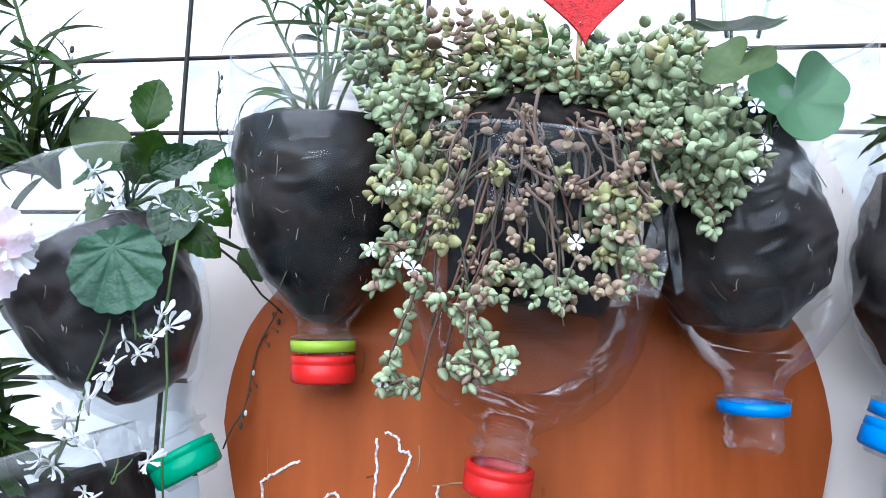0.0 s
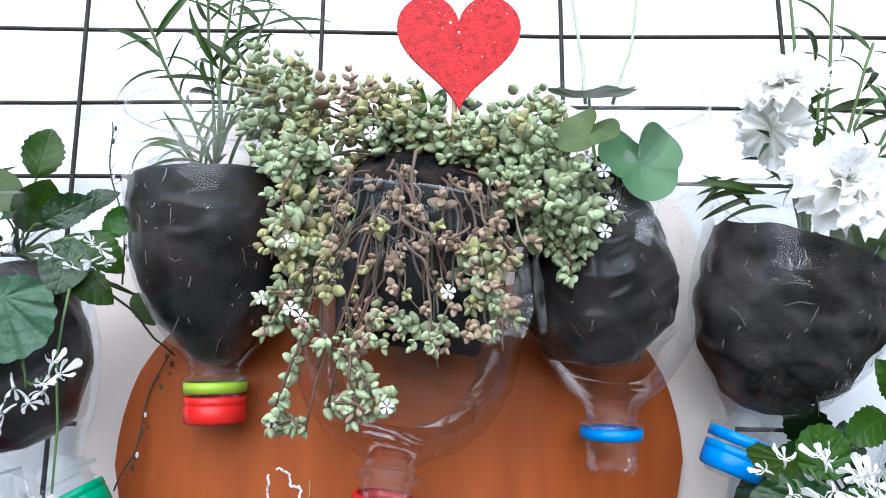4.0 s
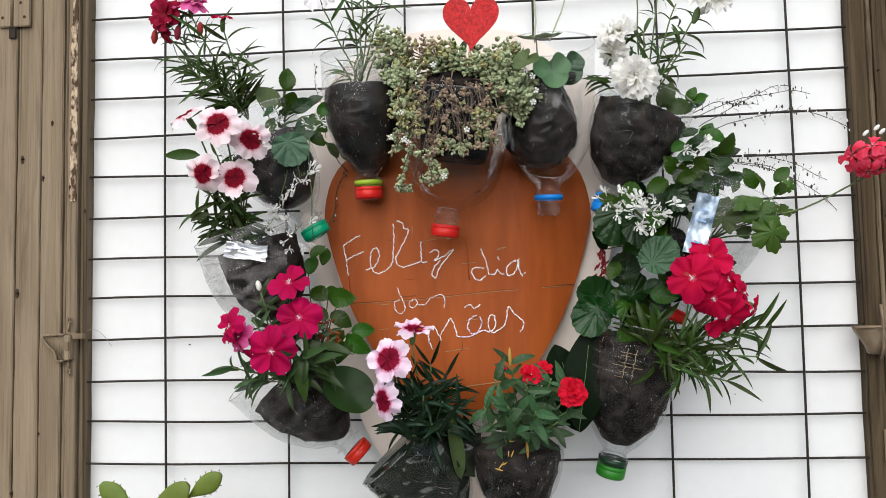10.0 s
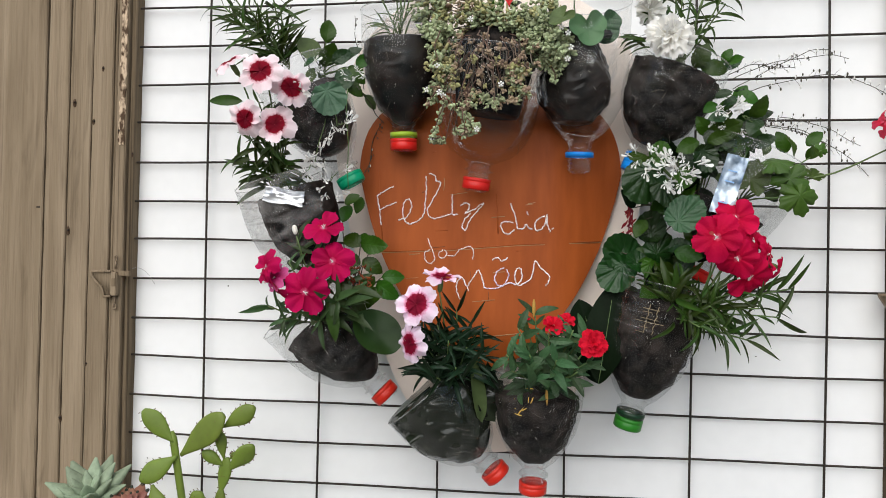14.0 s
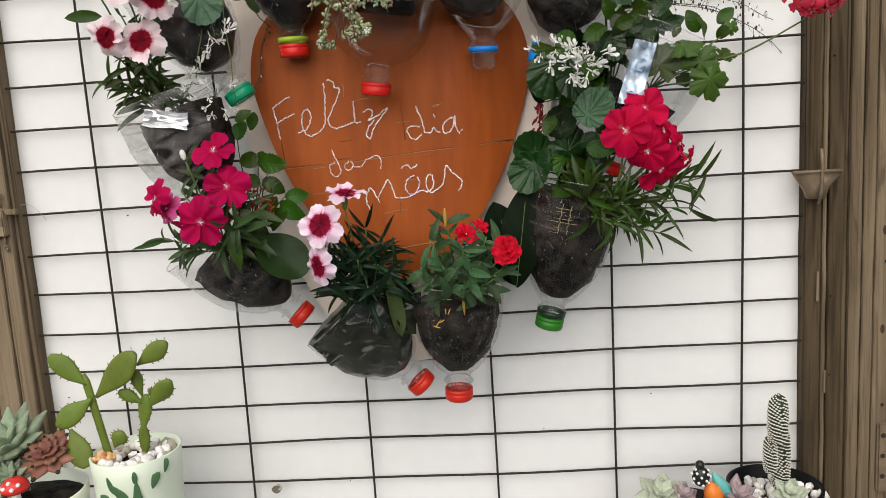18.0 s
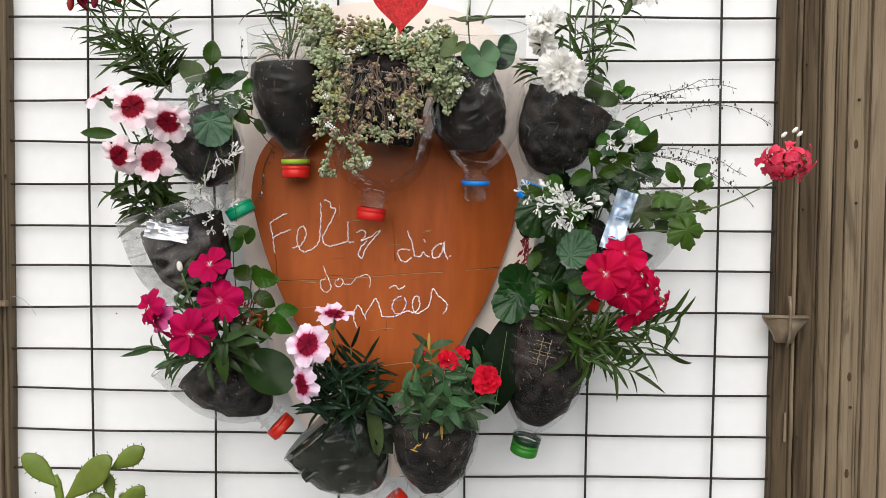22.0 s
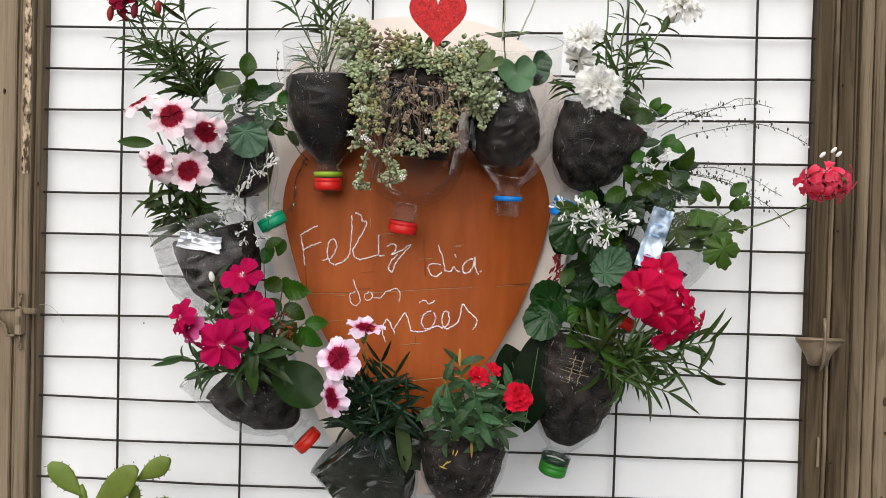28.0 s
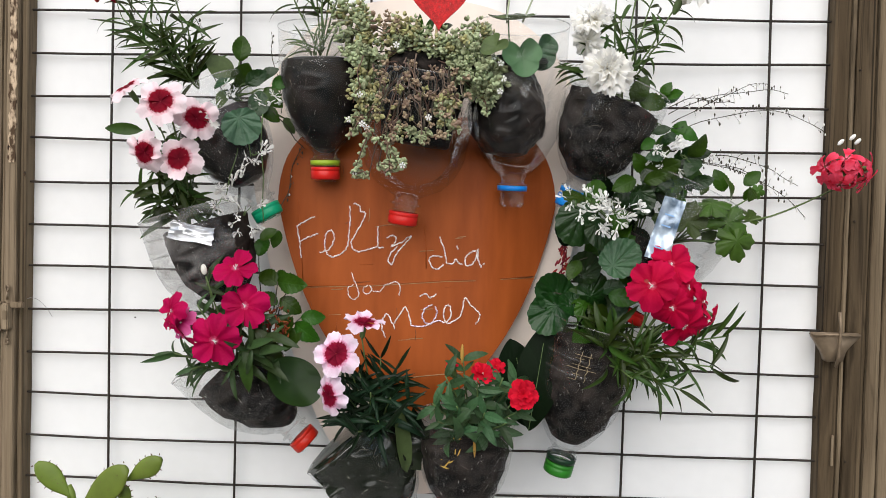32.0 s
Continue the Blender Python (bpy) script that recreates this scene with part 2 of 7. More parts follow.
def wood_mat(name, dark, mid, light, wear=1.0):
    """Old bare wood: long soft streaks, stains, fine grain and dark drying cracks, all drawn out along z."""
    m = bpy.data.materials.new(name)
    m.use_nodes = True
    nt = m.node_tree
    p = nt.nodes["Principled BSDF"]
    co = nt.nodes.new("ShaderNodeTexCoord")
    info = nt.nodes.new("ShaderNodeObjectInfo")
    off = nt.nodes.new("ShaderNodeVectorMath")
    off.operation = "MULTIPLY_ADD"
    off.inputs[1].default_value = (0.0, 0.0, 7.0)
    nt.links.new(info.outputs["Random"], off.inputs[0])
    nt.links.new(co.outputs["Object"], off.inputs[2])

    def streak(across, along, detail, bend_):
        mp = nt.nodes.new("ShaderNodeMapping")
        mp.inputs["Scale"].default_value = (across, across, along)
        nt.links.new(off.outputs[0], mp.inputs[0])
        nz = nt.nodes.new("ShaderNodeTexNoise")
        nz.inputs["Scale"].default_value, nz.inputs["Detail"].default_value = 1.0, detail
        nz.inputs["Distortion"].default_value = bend_
        nt.links.new(mp.outputs[0], nz.inputs[0])
        return nz.outputs[0]

    def span(src, a, b, lo, hi):
        r = nt.nodes.new("ShaderNodeMapRange")
        r.inputs["From Min"].default_value, r.inputs["From Max"].default_value = a, b
        r.inputs["To Min"].default_value, r.inputs["To Max"].default_value = lo, hi
        nt.links.new(src, r.inputs[0])
        return r.outputs[0]

    def blend(f, a, b):
        mx = nt.nodes.new("ShaderNodeMix")
        mx.data_type = "RGBA"
        nt.links.new(f, mx.inputs[0])
        for k, v in ((6, a), (7, b)):
            if isinstance(v, tuple):
                mx.inputs[k].default_value = (*v, 1)
            else:
                nt.links.new(v, mx.inputs[k])
        return mx.outputs[2]

    long_ = streak(75, 1.6, 4, 0.5)
    fine = streak(420, 9.0, 3, 0.2)
    col = blend(span(long_, 0.36, 0.64, 0, 1), mid, light)
    col = blend(span(streak(30 if wear > 0.8 else 14, 2.6, 6, 0.9), 0.48, 0.7, 0, 0.8 * wear), col, dark)
    col = blend(span(fine, 0.52, 0.68, 0, 0.6 * wear), col, dark)
    col = blend(span(streak(150, 1.0, 3, 0.4), 0.61 + 0.05 * (1 - wear), 0.68 + 0.05 * (1 - wear), 0, 0.85 * wear), col, tuple(c * 0.4 for c in dark))
    col = blend(span(streak(34, 5.0, 6, 1.4), 0.60, 0.70, 0, 0.6 * wear), col, tuple(c * 0.55 for c in dark))
    nt.links.new(col, p.inputs["Base Color"])
    p.inputs["Roughness"].default_value = 0.85
    p.inputs["Specular IOR Level"].default_value = 0.2
    bp = nt.nodes.new("ShaderNodeBump")
    bp.inputs["Strength"].default_value, bp.inputs["Distance"].default_value = 0.8, 0.002
    nt.links.new(fine, bp.inputs["Height"])
    nt.links.new(bp.outputs[0], p.inputs["Normal"])
    return m


M_WALL = mat("white_wall", (0.765, 0.77, 0.765), rough=0.55, var=0.03, scale=60, bump=0.05, mottle=30)
M_WIRE = mat("dark_wire", (0.010, 0.008, 0.007), rough=0.55, var=0.4, scale=120, bump=0.2, spec=0.25, second=(0.03, 0.023, 0.017))
M_WOOD = wood_mat("dark_weathered_wood", (0.0270, 0.0180, 0.0090), (0.0666, 0.0459, 0.0252), (0.1125, 0.0810, 0.0477))
M_WOODM = wood_mat("brown_weathered_wood", (0.048, 0.033, 0.018), (0.135, 0.099, 0.061), (0.20, 0.153, 0.098), wear=0.85)
M_KNOT = mat("dark_wood_knot", (0.06, 0.035, 0.018), rough=0.9, var=0.5, scale=200, bump=0.5)
M_WOODB = wood_mat("tan_weathered_wood", (0.0855, 0.0594, 0.0342), (0.1710, 0.1278, 0.0810), (0.2385, 0.1827, 0.1215), wear=0.55)
M_WOODL = wood_mat("pale_weathered_wood", (0.1125, 0.0792, 0.0468), (0.2115, 0.1602, 0.1035), (0.2790, 0.2160, 0.1458), wear=0.55)
M_CHIP = mat("flaked_old_paint", (0.11, 0.065, 0.035), rough=0.9, var=0.4, scale=260, bump=0.9, dist=0.003, second=(0.38, 0.29, 0.2), stretch=(1, 1, 0.5), mottle=3, sharp=0.06)
M_DARKGAP = mat("dark_gap", (0.03, 0.022, 0.015), rough=0.9)
M_CREAM = mat("cream_board", (0.8, 0.7, 0.62), rough=0.7, var=0.06, scale=50, bump=0.08, mottle=18)
M_BROWN = mat("painted_cardboard", (0.275, 0.058, 0.0105), rough=0.5, var=0.16, scale=26, bump=0.16, dist=0.002, spec=0.15, stretch=(3.0, 1, 0.6), mottle=5, second=(0.335, 0.08, 0.016))
M_BROWND = mat("dark_brown_scuff", (0.16, 0.045, 0.012), rough=0.6, var=0.2)
M_EDGE = mat("cardboard_edge", (0.32, 0.2, 0.1), rough=0.9, var=0.4, scale=300)
M_PEN = mat("white_glitter_glue", (0.62, 0.46, 0.39), rough=0.35, var=0.22, scale=700, bump=0.8, dist=0.001, spec=0.6, second=(0.92, 0.85, 0.82), mottle=3, sharp=0.07)
M_PEN2 = mat("violet_glitter_glue", (0.45, 0.32, 0.45), rough=0.35, var=0.25, scale=700, bump=0.8, dist=0.001, spec=0.6, second=(0.82, 0.74, 0.86), mottle=3, sharp=0.07)
M_PET = clear_plastic("clear_bottle_plastic", haze=0.01)
M_PETT = clear_plastic("dull_bottle_plastic", haze=0.03)
M_PETD = clear_plastic("grimy_bottle_plastic", haze=0.014)
M_PETF = clear_plastic("milky_bottle_plastic", haze=0.13, gloss=0.4)
M_NECK = clear_plastic("hazy_neck_plastic", haze=0.055, gloss=0.4)
M_PETH = clear_plastic("frosted_bottle_plastic", haze=0.04)
M_SOIL = mat("dark_potting_soil", (0.004, 0.0036, 0.0034), rough=0.75, var=0.6, scale=80, bump=1.0, dist=0.006, spec=0.08, second=(0.028, 0.022, 0.019), mottle=5, sharp=0.1)
M_BAG = mat("black_plastic_bag", (0.0035, 0.0075, 0.009), rough=0.3, var=0.4, scale=55, bump=0, spec=0.24, mottle=2.4, second=(0.026, 0.018, 0.015), sharp=0.13)
M_FOIL = mat("green_black_film", (0.006, 0.0085, 0.005), rough=0.24, var=0.5, scale=16, bump=0, spec=0.4, mottle=2.5, second=(0.016, 0.021, 0.012))
M_ROOT = mat("dry_roots", (0.12, 0.098, 0.08), rough=0.8, var=0.4, scale=300, rand=0.35)
# pale colour that draws the plastic's glints over the soil
M_GLINT = mat("pale_painted_glints", (0.34, 0.32, 0.29), rough=0.35, var=0.3, scale=300, rand=0.2)
M_RED = mat("red_plastic", (0.6, 0.016, 0.012), rough=0.35, var=0.06, scale=80, bump=0.03)
M_REDB = mat("orange_red_plastic", (0.5, 0.02, 0.009), rough=0.35, var=0.06, scale=80, bump=0.03)
M_GREEN = mat("green_plastic", (0.0, 0.27, 0.13), rough=0.35, var=0.08, scale=80, bump=0.03)
M_DGREEN = mat("dark_green_plastic", (0.02, 0.16, 0.014), rough=0.35, var=0.08, scale=80, bump=0.03)
# seal ring of the green cap, its shadow painted in as black-green
M_SHADEBAND = mat("shaded_green_plastic", (0.006, 0.03, 0.012), rough=0.35, var=0.1, scale=80, bump=0.03)
M_LIME = mat("lime_plastic", (0.3, 0.44, 0.03), rough=0.35, var=0.06, scale=80, bump=0.03)
M_BLUE = mat("blue_plastic", (0.005, 0.2, 0.62), rough=0.35, var=0.08, scale=80, bump=0.03)
M_GLIT = mat("red_glitter_foam", (0.30, 0.003, 0.004), rough=0.45, var=0.6, scale=1100, bump=0.8, dist=0.0012, spec=0.2, second=(0.48, 0.012, 0.013), mottle=3)
M_FLAKE = mat("pale_glitter", (0.7, 0.22, 0.2), rough=0.2, metal=0.4, spec=0.6)
M_STICK = mat("wooden_stick", (0.5, 0.36, 0.2), rough=0.7, stretch=(4, 4, 0.3))
M_CANE = mat("green_cord", (0.33, 0.38, 0.25), rough=0.6)
M_SILVER = mat("silver_label_film", (0.10, 0.16, 0.24), rough=0.2, var=0.2, scale=55, bump=0.5, dist=0.006, metal=0.25, spec=0.5, second=(0.48, 0.57, 0.66), mottle=3, sharp=0.1)
M_FILM = mat("bright_silver_film", (0.55, 0.57, 0.6), rough=0.14, var=0.15, scale=40, bump=0.5, dist=0.006, metal=0.6, spec=0.6, second=(0.85, 0.86, 0.88), mottle=3, sharp=0.15)
M_PALEBLUE = mat("pale_blue_print", (0.2, 0.36, 0.6), rough=0.4)
M_DGRASS = leaf_mat("dianthus_leaf", (0.0317, 0.0581, 0.0088), rough=0.34, spec=0.21, rand=0.45)
M_GRASS = leaf_mat("pale_dianthus_leaf", (0.085, 0.125, 0.045))
M_BLUEG = leaf_mat("dark_blue_green_leaf", (0.0093, 0.0255, 0.0102), rough=0.34, rand=0.5, spec=0.21)
M_LEAF = leaf_mat("fresh_leaf", (0.0270, 0.0702, 0.0054), rough=0.32, spec=0.21, rand=0.4, veins=0.16)
M_ROUND = leaf_mat("round_leaf", (0.0093, 0.0365, 0.0051), rough=0.3, rand=0.4, spec=0.42, veins=0.22, bump=0.22, scale=8)
M_OVAL = leaf_mat("smooth_oval_leaf", (0.013, 0.036, 0.006), rough=0.4, spec=0.2, rand=0.05, var=0.25, scale=4)
M_GLAUC = leaf_mat("grey_green_leaf", (0.03, 0.088, 0.036), rough=0.38, rand=0.12, veins=0.3, spec=0.40, bump=0.22, scale=8)
M_CRINK = leaf_mat("crinkled_grey_green_leaf", (0.05, 0.12, 0.066), rough=0.42, rand=0.1, spec=0.35, var=0.25, scale=7, bump=0.25)
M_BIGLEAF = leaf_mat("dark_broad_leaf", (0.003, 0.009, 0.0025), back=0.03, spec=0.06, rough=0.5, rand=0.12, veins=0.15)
M_GERAN = leaf_mat("lobed_leaf", (0.045, 0.09, 0.011), rough=0.4, rand=0.35, spec=0.25)
M_SEDG = leaf_mat("succulent_leaf_green", (0.35, 0.41, 0.235), rand=0.2, rough=0.55, back=0.1, scale=5, spec=0.12)
M_SEDY = leaf_mat("succulent_leaf_olive", (0.35, 0.335, 0.16), rand=0.2, rough=0.55, back=0.1, scale=5, spec=0.12)
M_SEDP = leaf_mat("succulent_leaf_mauve", (0.345, 0.255, 0.175), rand=0.25, rough=0.55, back=0.1, scale=5, spec=0.12)
M_BIGG = leaf_mat("smooth_blue_green_leaf", (0.085, 0.17, 0.08), rand=0.05, rough=0.4, var=0.12, scale=5)
M_LANCE = leaf_mat("lance_leaf", (0.0299, 0.0598, 0.0088), rough=0.32, rand=0.45, spec=0.24)
M_LANCE2 = leaf_mat("pale_lance_leaf", (0.0378, 0.0702, 0.0234), rough=0.34, rand=0.4, spec=0.21)
M_LANCE3 = leaf_mat("short_grey_green_leaf", (0.04, 0.085, 0.034), rough=0.4, rand=0.4, spec=0.21, veins=0.3)
M_REDB2 = leaf_mat("orange_red_bud", (0.24, 0.05, 0.018), rand=0.25)
M_STRAW = mat("pale_straw", (0.34, 0.27, 0.16), rough=0.6, var=0.3, scale=200)
M_STEM = mat("green_stem", (0.09, 0.14, 0.045), rough=0.55, rand=0.2, scale=200)
M_STEMD = mat("dark_stem", (0.05, 0.045, 0.03), rough=0.6, rand=0.2, scale=200)
M_STEMR = mat("reddish_stem", (0.11, 0.06, 0.042), rough=0.6, rand=0.2, scale=200)
M_WHITEP = leaf_mat("white_petal", (0.86, 0.86, 0.83), rand=0.05, rough=0.6, back=0.3, var=0.04)
M_REDCALYX = leaf_mat("dark_red_bud", (0.3, 0.025, 0.03), rand=0.25)
M_PINKP = petal_mat("pink_petal_dark_eye", [(0.0, (0.12, 0.003, 0.012)), (0.0088, (0.22, 0.004, 0.016)), (0.0101, (0.74, 0.40, 0.46)), (0.0118, (0.86, 0.67, 0.71)), (0.019, (0.89, 0.77, 0.80))])
M_PINK2 = petal_mat("rose_petal_dark_eye", [(0.0, (0.12, 0.003, 0.014)), (0.0094, (0.24, 0.006, 0.03)), (0.0104, (0.75, 0.28, 0.45)), (0.0125, (0.87, 0.62, 0.78)), (0.0185, (0.9, 0.76, 0.88))])
M_MAGP = petal_mat("magenta_petal", [(0.0, (0.75, 0.45, 0.55)), (0.002, (0.6, 0.06, 0.16)), (0.0035, (0.40, 0.002, 0.05)), (0.02, (0.48, 0.005, 0.085))])
M_CRIP = petal_mat("crimson_petal", [(0.0, (0.8, 0.5, 0.55)), (0.002, (0.6, 0.06, 0.12)), (0.0035, (0.46, 0.002, 0.032)), (0.02, (0.54, 0.006, 0.06))])
M_DARKP = petal_mat("wine_petal", [(0.0, (0.25, 0.02, 0.05)), (0.005, (0.22, 0.006, 0.02)), (0.02, (0.33, 0.01, 0.045))])
M_ROSEP = petal_mat("pink_edged_petal", [(0.0, (0.35, 0.02, 0.08)), (0.006, (0.5, 0.02, 0.16)), (0.02, (0.75, 0.16, 0.4))])
M_REDP = petal_mat("red_petal", [(0.0, (0.7, 0.2, 0.2)), (0.003, (0.52, 0.004, 0.014)), (0.02, (0.62, 0.01, 0.034))])
M_CORALP = petal_mat("coral_red_petal", [(0.0, (0.85, 0.4, 0.5)), (0.004, (0.8, 0.12, 0.2)), (0.008, (0.7, 0.025, 0.06)), (0.02, (0.8, 0.09, 0.16))])
M_WHITEF = petal_mat("cream_white_petal", [(0.0, (0.8, 0.77, 0.5)), (0.004, (0.9, 0.88, 0.8)), (0.02, (0.92, 0.915, 0.89))], back=0.45)
M_LILAC = petal_mat("white_petal_violet_eye", [(0.0, (0.4, 0.08, 0.45)), (0.005, (0.62, 0.25, 0.7)), (0.008, (0.88, 0.82, 0.88)), (0.02, (0.9, 0.88, 0.9))])
M_CACT = mat("prickly_pear_skin", (0.115, 0.16, 0.022), rough=0.5, var=0.3, scale=45, bump=0.25, rand=0.15, sub=0.1)
M_CACTD = mat("dark_cactus_skin", (0.016, 0.024, 0.013), rough=0.6, var=0.3, scale=90)
M_SPINE = mat("white_spines", (0.75, 0.73, 0.65), rough=0.8, var=0.1)
M_BSPINE = mat("brown_spines", (0.12, 0.07, 0.04), rough=0.8)
M_CERAM = mat("pale_green_ceramic", (0.66, 0.74, 0.6), rough=0.3, var=0.04, scale=20, bump=0.02, spec=0.5)
M_CERAM2 = mat("cream_ceramic", (0.74, 0.78, 0.66), rough=0.3, var=0.04, scale=20, bump=0.02, spec=0.5)
M_BLACKPOT = mat("black_pot_plastic", (0.005, 0.005, 0.0055), rough=0.45, var=0.2, scale=60, bump=0, spec=0.12)
M_PRINT = mat("dark_green_print", (0.05, 0.12, 0.05), rough=0.4, var=0.4, scale=260)
M_PEB = mat("white_pebble", (0.82, 0.81, 0.77), rough=0.5, var=0.12, scale=90, rand=0.18, bump=0.2)
M_PEBO = mat("orange_pebble", (0.6, 0.33, 0.16), rough=0.6, var=0.2, scale=90, rand=0.2)
M_PEBG = mat("grey_pebble", (0.4, 0.36, 0.3), rough=0.6, var=0.2, scale=90, rand=0.2)
M_ECHE = leaf_mat("dusky_rosette_leaf", (0.28, 0.125, 0.085), rand=0.2, back=0.1)
M_AGAV = leaf_mat("grey_rosette_leaf", (0.24, 0.3, 0.2), rand=0.2, back=0.1)
M_PALEROS = leaf_mat("pale_rosette_leaf", (0.42, 0.47, 0.36), rand=0.15, back=0.1)
M_MAUROS = leaf_mat("mauve_rosette_leaf", (0.36, 0.28, 0.29), rand=0.15, back=0.1)
M_MUSH = mat("red_glazed_cap", (0.6, 0.03, 0.025), rough=0.25)
M_WDOT = mat("white_glaze", (0.8, 0.78, 0.74), rough=0.3)
M_BEAD = mat("black_beads", (0.015, 0.015, 0.016), rough=0.25)
M_ORNO = mat("orange_glaze", (0.75, 0.2, 0.03), rough=0.3)
M_ORNT = mat("teal_glaze", (0.12, 0.42, 0.4), rough=0.3)
M_TABLE = mat("grey_stone_ledge", (0.32, 0.31, 0.29), rough=0.7, scale=60)
M_GROUND = mat("paving", (0.2, 0.19, 0.17), rough=0.85, scale=12, bump=0.3)
# for the unseen wall behind the camera that trims the sky
M_SKYCUT = mat("unseen_grey_wall", (0.3, 0.28, 0.25), rough=0.85, scale=8)
M_YELLOW = mat("dry_yellow_leaf", (0.42, 0.26, 0.05), rough=0.7, rand=0.2)
M_GREY = mat("grey_zip_tie", (0.35, 0.34, 0.33), rough=0.5)
M_STALK = mat("bare_stalk", (0.15, 0.105, 0.08), rough=0.7, scale=200, rand=0.15)


def island(ma, colour):
    """The same leaf in a heap: tone changes from leaf to leaf."""
    m = leaf_mat(ma.name + "_heap", colour, rand=0.0, rough=0.5, back=0.12, scale=600)
    nt = m.node_tree
    geo = nt.nodes.new("ShaderNodeNewGeometry")
    hsv = nt.nodes.new("ShaderNodeHueSaturation")
    val = nt.nodes.new("ShaderNodeMapRange")
    val.inputs["To Min"].default_value, val.inputs["To Max"].default_value = 0.7, 1.3
    hue = nt.nodes.new("ShaderNodeMapRange")
    hue.inputs["To Min"].default_value, hue.inputs["To Max"].default_value = 0.48, 0.52
    nt.links.new(geo.outputs["Random Per Island"], val.inputs[0])
    nt.links.new(geo.outputs["Random Per Island"], hue.inputs[0])
    nt.links.new(val.outputs[0], hsv.inputs["Value"])
    nt.links.new(hue.outputs[0], hsv.inputs["Hue"])
    p = nt.nodes["Principled BSDF"]
    src = p.inputs["Base Color"].links[0].from_socket
    nt.links.new(src, hsv.inputs["Color"])
    nt.links.new(hsv.outputs[0], p.inputs["Base Color"])
    return m


ISLAND = {M_SEDG.name: island(M_SEDG, (0.35, 0.40, 0.23)), M_SEDY.name: island(M_SEDY, (0.35, 0.33, 0.155)), M_SEDP.name: island(M_SEDP, (0.345, 0.255, 0.175))}


# ---- helpers for shapes ----
W = {}
V3 = Vector


def thing(name, at, label, category, group="", kind=""):
    ob = new(name)
    ob.empty_display_size = 0.02
    ob.matrix_basis = Matrix.Translation(at)
    W[ob] = Matrix.Translation(at)
    return tagged(ob, label, category, group, kind)


def to_mesh(name, bm, smooth=True):
    me = bpy.data.meshes.new(name)
    bm.normal_update()
    bm.to_mesh(me)
    bm.free()
    if smooth:
        me.polygons.foreach_set("use_smooth", [True] * len(me.polygons))
    return me


def put(name, me, material, parent=None, m=None, label=""):
    """Links a mesh under its thing, at the pose m in the world."""
    if material and not me.materials:
        me.materials.append(material)
    ob = new(name, me)
    m = m or Matrix()
    if parent:
        ob.parent = parent
        ob.matrix_basis = W[parent].inverted() @ m
    else:
        ob.matrix_basis = m
    W[ob] = m
    if label:
        ob["label"] = label
    if material and me.materials[0] != material:
        ob.material_slots[0].link = "OBJECT"
        ob.material_slots[0].material = material
    return ob


def structure(name, me, material, label, category):
    return tagged(put(name, me, material), label, category, kind="structure")


def box_mesh(lo, hi, bevel=0.002, name="box"):
    bm = bmesh.new()
    c = [(a + b) / 2 for a, b in zip(lo, hi)]
    s = [b - a for a, b in zip(lo, hi)]
    bmesh.ops.create_cube(bm, size=1, matrix=Matrix.Translation(c) @ Matrix.Diagonal((*s, 1)))
    if bevel:
        bmesh.ops.bevel(bm, geom=bm.edges[:], offset=bevel, segments=2, affect="EDGES")
    return to_mesh(name, bm, smooth=False)


def tube_mesh(points, radius, sides=6, end=None, name="tube"):
    """A round rod along points; it narrows to end."""
    pts = [V3(p) for p in points]
    bm = bmesh.new()
    rings = []
    n = len(pts)
    ref = V3((0.31, 0.87, 0.12)).normalized()
    for i, p in enumerate(pts):
        d = (pts[min(i + 1, n - 1)] - pts[max(i - 1, 0)]).normalized()
        a = d.cross(ref)
        a = (a if a.length > 1e-3 else d.cross(V3((1, 0, 0)))).normalized()
        b = d.cross(a)
        r = radius + ((end if end is not None else radius) - radius) * i / (n - 1)
        rings.append([bm.verts.new(p + r * (math.cos(u) * a + math.sin(u) * b)) for u in (2 * math.pi * k / sides for k in range(sides))])
    for x, y in zip(rings, rings[1:]):
        for k in range(sides):
            bm.faces.new((x[k], x[(k + 1) % sides], y[(k + 1) % sides], y[k]))
    bm.faces.new(rings[0][::-1])
    bm.faces.new(rings[-1])
    return to_mesh(name, bm)


def bend(a, b, lift=0.0, n=8, side=(0, 0, 1), wob=0.0):
    """Points along a bowed line from a to b that wavers a little on its way."""
    a, b, side = V3(a), V3(b), V3(side)
    ph = [random.uniform(0, 6.28) for _ in range(6)]
    pts = []
    for i in range(n + 1):
        t = i / n
        sway = V3([math.sin(5.5 * t + ph[k]) * 0.9 + math.sin(12.0 * t + ph[k + 3]) * 0.45 for k in range(3)])
        pts.append(a.lerp(b, t) + side * lift * 4 * t * (1 - t) + sway * wob * 1.6 * min(1, 5 * t, 5 * (1 - t)))
    return pts


